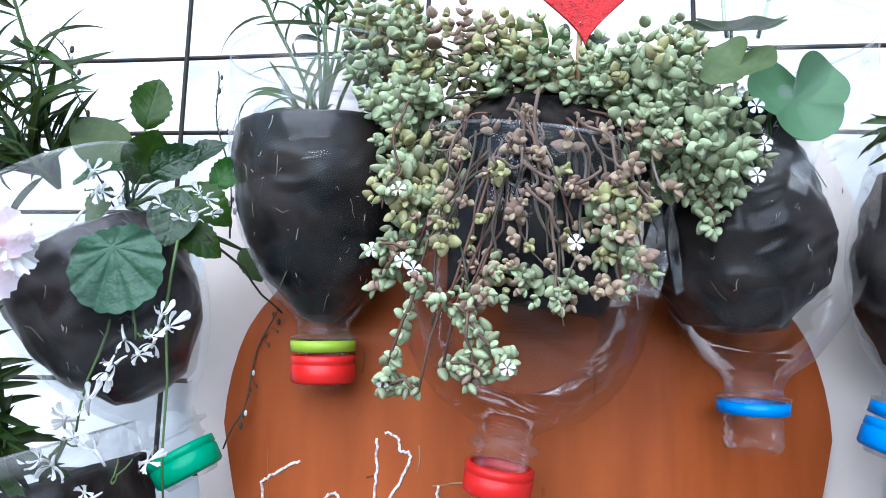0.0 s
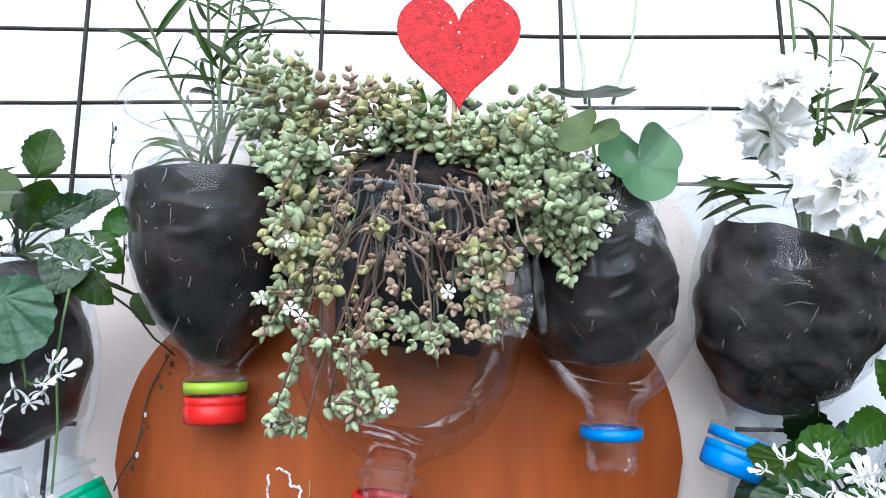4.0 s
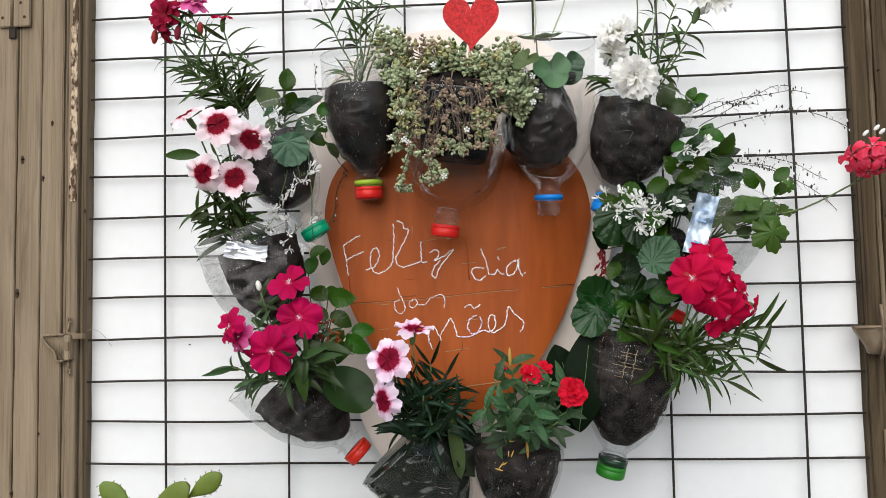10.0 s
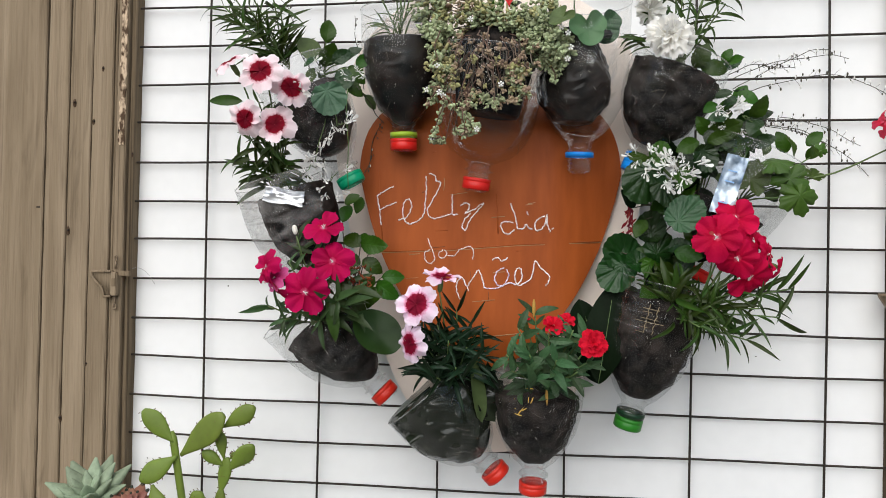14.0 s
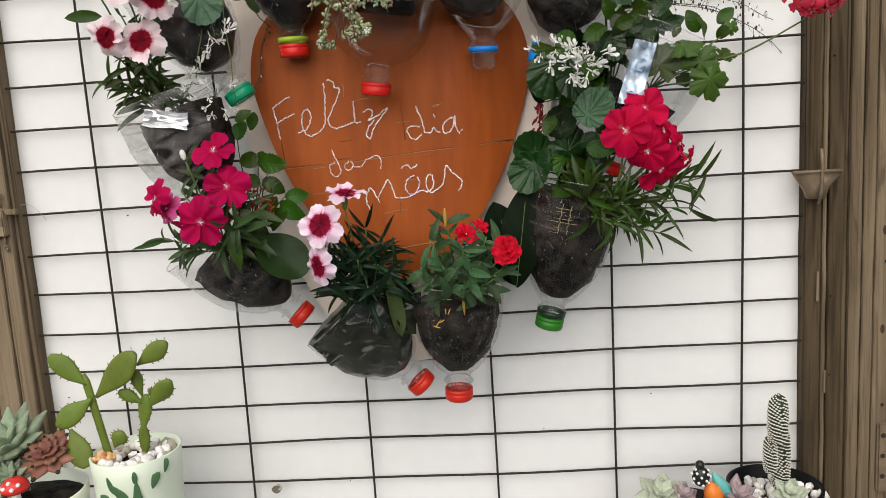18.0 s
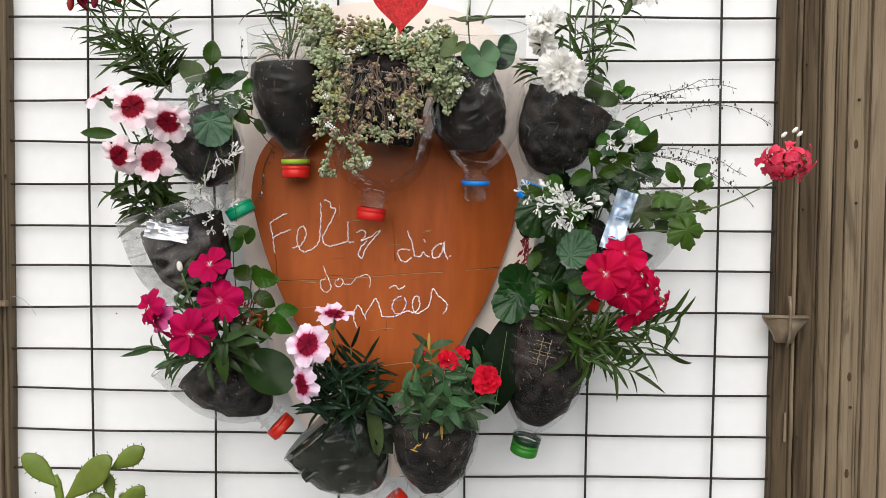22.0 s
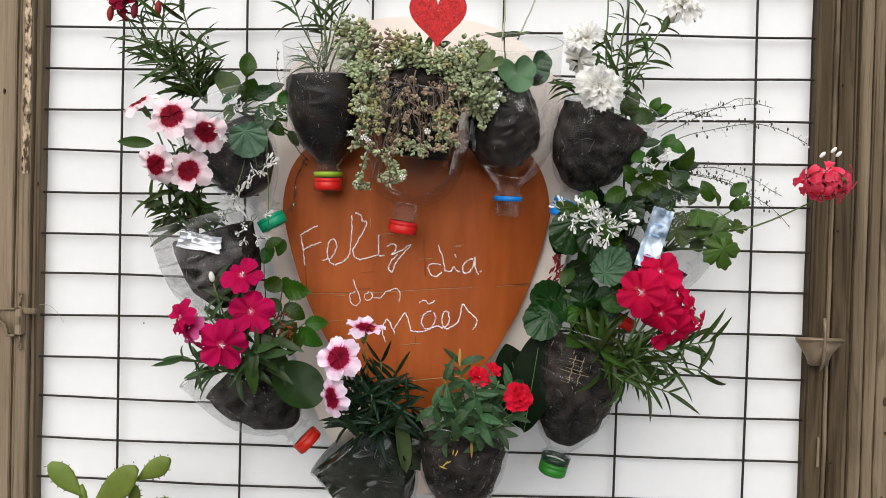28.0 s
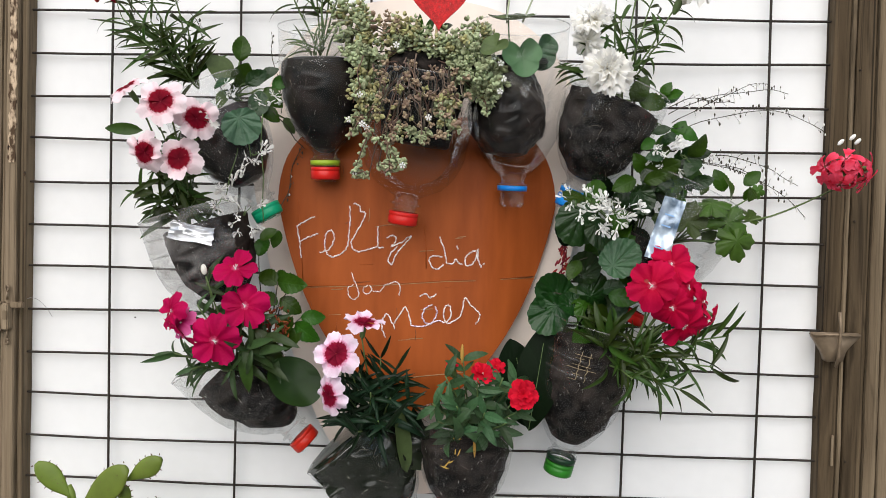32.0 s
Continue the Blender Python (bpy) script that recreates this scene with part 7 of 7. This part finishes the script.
mass((-0.025, -0.135, 1.505), 0.02, 10, (0, -0.8, -0.3), 0.0068, [P, P, Y, P], crown, (2.0, 0.6, 0.7), (2, 3), 0.6)
mass((0.022, -0.140, 1.493), 0.02, 15, (0.1, -0.8, -0.3), 0.0068, [P, P, G], crown, (1.5, 0.6, 0.9), (2, 3), 0.6)
mass((-0.064, -0.125, 1.486), 0.018, 22, (-0.3, -0.6, -0.4), 0.0082, [G, Y, Y, G], crown, (0.9, 1, 1.5), (2, 4), 0.4)
mass((-0.012, -0.143, 1.485), 0.02, 6, (0, -0.8, -0.4), 0.0056, [P, P, P], crown, (2.2, 0.4, 0.9), (2, 3), 0.3)
mass((-0.018, -0.142, 1.468), 0.026, 34, (0, -0.8, -0.6), 0.006, [P, P, P, Y], crown, (1.9, 0.4, 1.0), (2, 3), 0.7)
mass((0.018, -0.142, 1.464), 0.014, 13, (0.1, -0.8, -0.5), 0.008, [G, P, Y], crown, (1.2, 0.6, 1.6), (2, 3), 0.5)
mass((-0.039, -0.142, 1.446), 0.016, 13, (-0.1, -0.7, -0.7), 0.0064, [P, G, P], crown, (1.7, 0.5, 0.8), (2, 3), 0.5)
mass((0.001, -0.142, 1.444), 0.012, 9, (0.0, -0.7, -0.7), 0.0064, [G, P], crown, (2, 0.5, 0.6), (2, 3), 0.5)
# hanging strands
for a, b, n in (((-0.036, -0.142, 1.443), (-0.036, -0.140, 1.409), 7), ((-0.057, -0.135, 1.448), (-0.070, -0.130, 1.406), 5), ((-0.045, -0.140, 1.438), (-0.021, -0.142, 1.417), 5), ((-0.058, -0.130, 1.461), (-0.078, -0.125, 1.460), 5), ((-0.064, -0.130, 1.458), (-0.077, -0.120, 1.446), 4), ((-0.056, -0.130, 1.405), (-0.070, -0.125, 1.408), 4), ((-0.046, -0.138, 1.415), (-0.027, -0.140, 1.413), 4), ((0.055, -0.122, 1.482), (0.056, -0.120, 1.470), 3)):
    stem(p, crown, a, 0.0008, 0.012, M_STEMR, wob=0.002)
    pts = stem(p, a, b, 0.0008, 0.004, M_STEMR, wob=0.001)
    for i in range(n):
        q = V3(a).lerp(V3(b), (i + 0.5) / n)
        shoot(q, V3((rnd(-0.8, 0.8), -0.6, rnd(-0.6, 0.3))), 2, 0.0066, random.choice([G, G, G, P]))
    shoot(b, V3(b) - V3(a) + V3((0, -0.01, 0)), 3, 0.0072, G)
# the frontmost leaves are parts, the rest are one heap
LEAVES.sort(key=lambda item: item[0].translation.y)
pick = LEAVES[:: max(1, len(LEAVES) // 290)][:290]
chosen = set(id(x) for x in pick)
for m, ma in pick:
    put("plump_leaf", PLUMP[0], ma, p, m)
for ma in (G, Y, P):
    verts, faces = [], []
    co = [v.co.copy() for v in PLUMP[1].vertices]
    fa = [tuple(f.vertices) for f in PLUMP[1].polygons]
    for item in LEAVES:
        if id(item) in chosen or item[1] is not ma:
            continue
        k = len(verts)
        verts += [tuple(item[0] @ c) for c in co]
        faces += [tuple(k + i for i in f) for f in fa]
    me = bpy.data.meshes.new("plump_leaves")
    me.from_pydata(verts, [], faces)
    me.polygons.foreach_set("use_smooth", [True] * len(me.polygons))
    tagged(put("plump_leaves", me, ISLAND[ma.name], p), kind="stuff")
# bare dry stalks over the front of the bottle
for _ in range(24):
    a = near((-0.008, -0.130, 1.512), 0.012) + V3((rnd(-0.05, 0.04), 0, rnd(-0.01, 0.008)))
    b = V3((a.x * 0.8, -0.143, 1.459)) + V3((rnd(-0.026, 0.026), rnd(-0.002, 0.004), rnd(-0.03, 0.035)))
    stem(p, a, b, rnd(0.0004, 0.0009), rnd(0.0, 0.006), random.choice((M_ROOT, M_STALK, M_STEMR, M_STEMD)), wob=0.0018, n=18, name="dry_stalk")
for a, b in (((-0.035, -0.146, 1.485), (-0.018, -0.146, 1.490)), ((-0.017, -0.148, 1.490), (-0.001, -0.147, 1.478)), ((-0.001, -0.147, 1.478), (0.011, -0.146, 1.489)), ((0.002, -0.145, 1.510), (0.019, -0.146, 1.488)), ((-0.021, -0.140, 1.518), (-0.018, -0.147, 1.487)), ((-0.015, -0.148, 1.481), (-0.004, -0.147, 1.464))):
    stem(p, a, b, 0.0008, 0.003, M_STALK, wob=0.0016, n=14, name="thick_stalk")
for c in ((-0.065, -0.140, 1.482), (-0.058, -0.140, 1.451), (-0.062, -0.142, 1.454), (0.062, -0.140, 1.520), (0.069, -0.140, 1.514), (0.069, -0.138, 1.488), (-0.031, -0.140, 1.530), (-0.077, -0.128, 1.460), (0.002, -0.150, 1.460), (-0.022, -0.145, 1.415), (-0.070, -0.130, 1.409), (0.072, -0.138, 1.500)):
    fl = put("star_flower", PETALS[0].copy(), M_WHITEP, p, aim(c, (0, 0, 1), (rnd(-0.4, 0.4), -1, 0.3), (0.0032, 0.0032, 0.0032)))
    for i in range(1, 5):
        put("petal", PETALS[0], M_WHITEP, fl, aim(c, (0, 0, 1), (0, -1, 0.3)) @ Matrix.Rotation(i * 1.2566, 4, "Y") @ Matrix.Diagonal((0.0032, 0.0032, 0.0032, 1)))
for a, b in (((-0.009, -0.110, 1.545), (-0.012, -0.110, 1.568)), ((0.009, -0.110, 1.550), (0.021, -0.105, 1.566)), ((-0.003, -0.110, 1.548), (-0.000, -0.105, 1.567))):
    leaf(p, a, V3(b) - V3(a), 0.024, LANCE, M_LEAF, wide=1.6)


# ---- pots at the foot of the wall ----
def pot(name, at, R, height, material, label, foot=0.78, thick=0.003, fill=M_SOIL):
    x, y, z = at
    t = thing(name, (x, y, z - height), label, "flower pot", "pots on the ledge")
    r0 = R * foot
    prof = [(0, 0.002), (0, r0), (0.004, r0 + 0.001)] + [(height * i / 8, r0 + (R - r0) * i / 8) for i in range(1, 8)] + [(height - 0.001, R), (height, R - thick / 2), (height - 0.001, R - thick), (height - 0.02, R - thick - 0.001), (height - 0.021, 0.002)]
    put("pot_body", lathe_mesh(prof, 64), material, t, Matrix.Translation((x, y, z - height)))
    put("soil", lathe_mesh([(height - 0.016, 0.001), (height - 0.012, R * 0.5), (height - 0.014, R - thick - 0.0015), (height - 0.02, R - thick - 0.0015)], 40, lump=0.05), fill, t, Matrix.Translation((x, y, z - height)))
    return t


def pebble_mesh(seed):
    rs = random.Random(seed)
    bm = bmesh.new()
    bmesh.ops.create_icosphere(bm, subdivisions=1, radius=0.5)
    for v in bm.verts:
        v.co *= rs.uniform(0.75, 1.15)
    return to_mesh("pebble", bm, smooth=seed % 2 == 0)


PEBBLES = [pebble_mesh(i) for i in range(5)]


def pebbles(centre, R, n, mats, size=0.012):
    x, y, z = centre
    for _ in range(n):
        a, r = rnd(0, 6.28), R * math.sqrt(rnd(0, 1))
        s = size * rnd(0.6, 1.25)
        o = put("pebble", random.choice(PEBBLES), random.choice(mats), None, Matrix.Translation((x + r * math.cos(a), y + r * math.sin(a), z + rnd(0, 0.004))) @ Euler((rnd(0, 6), rnd(0, 6), rnd(0, 6))).to_matrix().to_4x4() @ Matrix.Diagonal((s, s * 0.8, s * 0.7, 1)))
        tagged(o, "small rough stone lying on the soil of a pot", "pebble", "pebbles in the pots")


def pad(parent, a, b, wide, thick=0.007):
    """A flat oval cactus joint from a to b."""
    a, b = V3(a), V3(b)
    L = (b - a).length

    def girth(t):
        if wide / L < 0.2:
            return 1.0 if t < 0.9 else math.sqrt(max(0.02, 1 - ((t - 0.9) / 0.1) ** 2))
        return math.sin(math.pi * (0.02 + 0.93 * t ** 1.45)) ** 0.72
    bm = bmesh.new()
    rows = []
    for i in range(13):
        t = i / 12
        r = girth(t)
        rows.append([bm.verts.new((wide / 2 * r * math.cos(u) * (1 + 0.04 * math.sin(7 * t + 3 * u)), thick / 2 * (0.5 + 0.5 * r) * math.sin(u), L * t)) for u in (2 * math.pi * k / 16 for k in range(16))])
    for r, s in zip(rows, rows[1:]):
        for k in range(16):
            bm.faces.new((r[k], r[(k + 1) % 16], s[(k + 1) % 16], s[k]))
    bm.faces.new(rows[0][::-1])
    bm.faces.new(rows[-1])
    m = aim(a, b - a, CAM + V3((rnd(-0.4, 0.4), 0, 0)))
    o = put("pad", to_mesh("pad", bm), M_CACT, parent, m)
    bm = bmesh.new()
    for i in range(9):
        t = 0.35 + 0.65 * (i // 2) / 4
        q = (-1) ** i
        c = V3((wide / 2 * girth(min(t, 0.97)) * q, 0, L * t))
        bm.from_mesh(tube_mesh([c, c + V3((q, rnd(-0.3, 0.3), rnd(-0.2, 0.9))).normalized() * 0.0022], 0.0007, 4, 0.0003))
    for i in range(5):
        c = V3((wide * rnd(-0.25, 0.25), thick * 0.44, L * rnd(0.3, 0.9)))
        bm.from_mesh(tube_mesh([c, c + V3((rnd(-0.4, 0.4), 1, rnd(-0.4, 0.4))).normalized() * 0.001], 0.00035, 4))
    tagged(put("spines", to_mesh("spines", bm), M_BSPINE, o, m), kind="stuff")


rim1 = (-0.313, -0.110, 0.997)
pot1 = pot("flower_pot", rim1, 0.047, 0.19, M_CERAM, "pale green glazed ceramic pot with a painted cactus", fill=M_SOIL)
pebbles((rim1[0], rim1[1], rim1[2] - 0.010), 0.04, 75, [M_PEB, M_PEB, M_PEB, M_PEB, M_PEB, M_PEB, M_PEBG], 0.014)
pebbles((rim1[0] - 0.026, rim1[1] - 0.018, rim1[2] - 0.004), 0.011, 14, [M_PEBO])
cx, cz = rim1[0] + 0.012, (-0.286, -0.150, 0.971)[2]
for dx, dz, w, h, ang in ((0.004, -0.012, 0.013, 0.05, 0.1), (-0.012, -0.004, 0.010, 0.026, 0.8), (-0.02, 0.006, 0.009, 0.022, 0.2), (0.018, 0.002, 0.010, 0.03, -0.7), (0.027, 0.014, 0.009, 0.022, -0.5), (0.002, 0.014, 0.011, 0.018, 0.3), (-0.026, -0.012, 0.009, 0.02, 0.9)):
    x = cx + dx
    y = rim1[1] - math.sqrt(max(0, 0.0452 ** 2 - (x - rim1[0]) ** 2))
    put("cactus_print", UNIT_BALL, M_PRINT, pot1, Matrix.Translation((x, y, cz + dz)) @ Matrix.Rotation(-ang, 4, "Y") @ Matrix.Diagonal((w, 0.0022, h, 1)), "dark green painted cactus motif")
cact = plant("prickly_pear", (rim1[0] - 0.02, rim1[1], rim1[2] - 0.012), "young prickly pear cactus with flat green pads in a pot", "cactus")
for a, b, w in (((-0.343, -0.110, 0.985), (-0.360, -0.110, 1.084), 0.0095), ((-0.357, -0.112, 1.072), (-0.392, -0.115, 1.107), 0.022), ((-0.348, -0.112, 1.058), (-0.297, -0.118, 1.106), 0.031), ((-0.300, -0.110, 1.091), (-0.265, -0.110, 1.114), 0.021), ((-0.352, -0.115, 1.057), (-0.391, -0.120, 1.030), 0.024), ((-0.377, -0.120, 1.026), (-0.359, -0.130, 0.986), 0.025), ((-0.306, -0.105, 0.982), (-0.304, -0.105, 1.022), 0.0125), ((-0.305, -0.105, 1.014), (-0.297, -0.105, 1.056), 0.0165), ((-0.301, -0.105, 1.054), (-0.308, -0.105, 1.086), 0.013), ((-0.301, -0.106, 1.047), (-0.324, -0.110, 1.063), 0.014), ((-0.294, -0.106, 1.043), (-0.266, -0.110, 1.072), 0.021), ((-0.294, -0.104, 1.054), (-0.289, -0.104, 1.062), 0.006), ((-0.328, -0.125, 1.006), (-0.318, -0.125, 1.023), 0.018)):
    pad(cact, a, b, w)

rim2 = (-0.430, -0.130, 0.961)
pot("flower_pot", rim2, 0.062, 0.17, M_CERAM2, "cream glazed ceramic pot with rosette succulents", foot=0.8)


def rosette(name, at, up, R, material, label, rings=4, petals=8, wide=0.9, rise=0.25, tips=None):
    t = plant(name, at, label, "succulent", "rosette succulents")
    base = aim(at, up)
    for L in range(rings):
        for i in range(petals - L):
            a = 2 * math.pi * (i + 0.5 * (L % 2)) / (petals - L) + rnd(-0.08, 0.08)
            el = rise + L * (1.35 - rise) / rings
            d = V3((math.cos(a) * math.cos(el), math.sin(a) * math.cos(el), math.sin(el)))
            s = R * (1 - 0.17 * L) * rnd(0.9, 1.08)
            m = base @ aim(V3((0, 0, 0.002 * L)), d, (0, 0, 1), (s * wide, s * 0.6, s))
            lf = put("leaf", POINTED, material, t, m)
            if tips:
                put("leaf_tip", UNIT_BALL, tips, lf, m @ Matrix.Translation((0, 0, 0.94)) @ Matrix.Diagonal((0.16 / wide, 0.2, 0.2, 1)))
    return t


rosette("rosette_succulent", (-0.401, -0.125, 0.998), (0.1, -0.6, 1), 0.034, M_ECHE, "dusky reddish-brown rosette succulent in a cream pot", rings=4, petals=8, rise=0.15, wide=0.75, tips=M_CACTD)
rosette("rosette_succulent", (-0.448, -0.120, 1.001), (0.0, -0.4, 1), 0.055, M_AGAV, "grey-green spiky rosette succulent in a cream pot", rings=3, petals=8, wide=0.55, rise=0.55)
rosette("rosette_succulent", (-0.432, -0.145, 0.983), (0.1, -0.7, 0.8), 0.03, M_AGAV, "small grey-green rosette succulent in a cream pot", rings=3, petals=9, wide=0.5)
mush = thing("toadstool_ornament", (-0.414, -0.170, 0.978), "small glazed toadstool ornament, red cap with white dots", "ornament")
mc = V3((-0.413, -0.170, 0.985))
put("cap", lathe_mesh([(-0.002, 0.004), (-0.003, 0.013), (0.001, 0.014), (0.006, 0.012), (0.010, 0.007), (0.0115, 0.001)], 24), M_MUSH, mush, Matrix.Translation(mc))
put("stalk", lathe_mesh([(-0.02, 0.005), (-0.01, 0.0042), (0, 0.004)], 12, closed=True), M_WDOT, mush, Matrix.Translation(mc))
for a, h, r in ((-1.9, 0.004, 0.0125), (-1.2, 0.003, 0.0132), (-1.57, 0.0085, 0.009), (-2.4, 0.003, 0.0132), (-0.7, 0.006, 0.0115)):
    put("dot", UNIT_BALL, M_WDOT, mush, Matrix.Translation(mc + V3((r * math.cos(a), r * math.sin(a), h))) @ Matrix.Diagonal((0.0045, 0.0045, 0.0045, 1)))

rim3 = (0.383, -0.075, 0.913)
pot("flower_pot", rim3, 0.05, 0.11, M_BLACKPOT, "round black plastic pot with a spiny cactus", thick=0.004)
pebbles((rim3[0] + 0.006, rim3[1] - 0.008, rim3[2] - 0.012), 0.042, 70, [M_PEB, M_PEB, M_PEB, M_PEBG], 0.014)


def ball_cactus(at, top, r, label):
    """An upright cactus set with spiral rows of pale spine tufts."""
    at, top = V3(at), V3(top)
    L = (top - at).length
    t = plant("spiny_cactus", at, label, "cactus")
    m = aim(at, top - at)
    prof = [(0, r * 0.6), (L * 0.08, r * 0.85), (L * 0.25, r), (L * 0.6, r * 1.02), (L * 0.82, r * 0.9), (L * 0.94, r * 0.6), (L, r * 0.1)]
    put("body", lathe_mesh(prof, 28, closed=True), M_CACTD, t, m)
    bm = bmesh.new()
    rows = int(L / 0.0034)
    for i in range(-3, rows + 4):
        h = L * (i + 0.5) / rows
        for k in range(22):
            a = 2 * math.pi * (k + 0.5 * i) / 22
            up = (0.5 - (a / (2 * math.pi) - 0.25) % 1.0) * 0.022 + 0.0007 * math.sin(3 * a + 0.5 * i)
            hh = h + up
            if not 0 < hh < L * 0.995:
                continue
            rr = next((r0 + (r1 - r0) * (hh - h0) / (h1 - h0) for (h0, r0), (h1, r1) in zip(prof, prof[1:]) if h0 <= hh <= h1), r)
            c = V3((rr * math.cos(a), rr * math.sin(a), hh))
            ball = PEBBLES[0].copy()
            ball.transform(Matrix.Translation(c * 1.0) @ Matrix.Rotation(a, 4, "Z") @ Matrix.Diagonal((0.0018, 0.0038 * max(0.35, rr / r) * r / 0.0115, 0.0019, 1)))
            bm.from_mesh(ball)
            bpy.data.meshes.remove(ball)
    tagged(put("spine_coat", to_mesh("spine_coat", bm), M_SPINE, t, m), kind="stuff")
    return t


ball_cactus((0.3875, -0.078, 0.905), (0.3885, -0.080, 0.985), 0.0096, "spiny cactus joint covered in white tufts in a black pot")
ball_cactus((0.3790, -0.092, 0.968), (0.3815, -0.089, 1.021), 0.0104, "upper cactus joint covered in rows of white tufts")
ball_cactus((0.3735, -0.088, 0.932), (0.3725, -0.088, 0.974), 0.0072, "small cactus offset with white spine tufts")
rim4 = (0.284, -0.090, 0.896)
pot("flower_pot", rim4, 0.05, 0.09, M_BLACKPOT, "low dark pot of small succulents and ornaments", thick=0.004)
rosette("rosette_succulent", (0.255, -0.095, 0.910), (0.0, -0.5, 1), 0.03, M_PALEROS, "pale green rosette succulent in a dark pot", rings=3, petals=7)
rosette("rosette_succulent", (0.275, -0.100, 0.912), (0.2, -0.5, 1), 0.02, M_MAUROS, "mauve rosette succulent in a dark pot", rings=3, petals=7)
rosette("rosette_succulent", (0.330, -0.105, 0.912), (0.2, -0.5, 1), 0.028, M_MAUROS, "mauve pointed rosette succulent beside the black pot", rings=3, petals=7, wide=0.6)
rosette("rosette_succulent", (0.382, -0.115, 0.919), (0.0, -0.6, 1), 0.02, M_PALEROS, "small pale rosette succulent in a black pot", rings=3, petals=6)
orn = thing("bead_ornament", (0.293, -0.110, 0.922), "black bead figure with white dots among the succulents", "ornament")
put("head", UNIT_BALL, M_BEAD, orn, Matrix.Translation((0.292, -0.110, 0.954)) @ Matrix.Diagonal((0.010, 0.010, 0.010, 1)))
bod = put("body", UNIT_BALL, M_BEAD, orn, Matrix.Translation((0.293, -0.110, 0.941)) @ Matrix.Diagonal((0.019, 0.016, 0.022, 1)))
bc = V3((0.293, -0.110, 0.941))
for i in range(26):
    a, e = 2.399 * i, -0.9 + 1.8 * i / 25
    put("dot", UNIT_BALL, M_WDOT, bod, Matrix.Translation(bc + V3((0.0095 * math.cos(a) * math.cos(e), 0.008 * math.sin(a) * math.cos(e), 0.011 * math.sin(e)))) @ Matrix.Diagonal((0.003, 0.003, 0.003, 1)))
cone = thing("painted_ornament", (0.306, -0.110, 0.919), "small orange and teal painted ornament in the succulent pot", "ornament")
put("orange_side", lathe_mesh([(-0.014, 0.012), (0.0, 0.008), (0.008, 0.002)], 16, closed=True), M_ORNO, cone, aim((0.304, -0.110, 0.927), (-0.3, -0.1, 1)))
put("teal_side", lathe_mesh([(-0.016, 0.009), (0.004, 0.006), (0.014, 0.0015)], 12, closed=True), M_ORNT, cone, aim((0.314, -0.105, 0.930), (-0.6, 0, 1)))

for q, r in (((-0.116, 0.012, 1.330), 0.0009), ((-0.350, 0.012, 1.242), 0.0012), ((0.301, 0.012, 1.173), 0.0008), ((-0.106, 0.012, 0.892), 0.001), ((0.139, 0.012, 0.951), 0.0008), ((0.270, 0.012, 0.990), 0.0009), ((-0.454, 0.012, 1.017), 0.0011)):
    tagged(put("dirt_speck", UNIT_BALL, M_SOIL, None, Matrix.Translation(q) @ Matrix.Diagonal((r * 2, 0.0008, r * 1.3, 1))), "tiny dark dirt speck on the white wall", "dirt")
dl = thing("dried_leaf", (-0.196, -0.004, 0.889), "small dried brown leaf caught on the wire mesh", "leaf")
put("leaf_half", BROAD[1], M_ROOT, dl, aim((-0.202, -0.006, 0.892), (1, -0.2, 0.2), CAM, (0.014, 0.012, 0.014)))
put("leaf_half", OVATE[2], M_PEBG, dl, aim((-0.189, -0.006, 0.892), (-0.6, -0.2, 0.8), CAM, (0.01, 0.01, 0.01)))
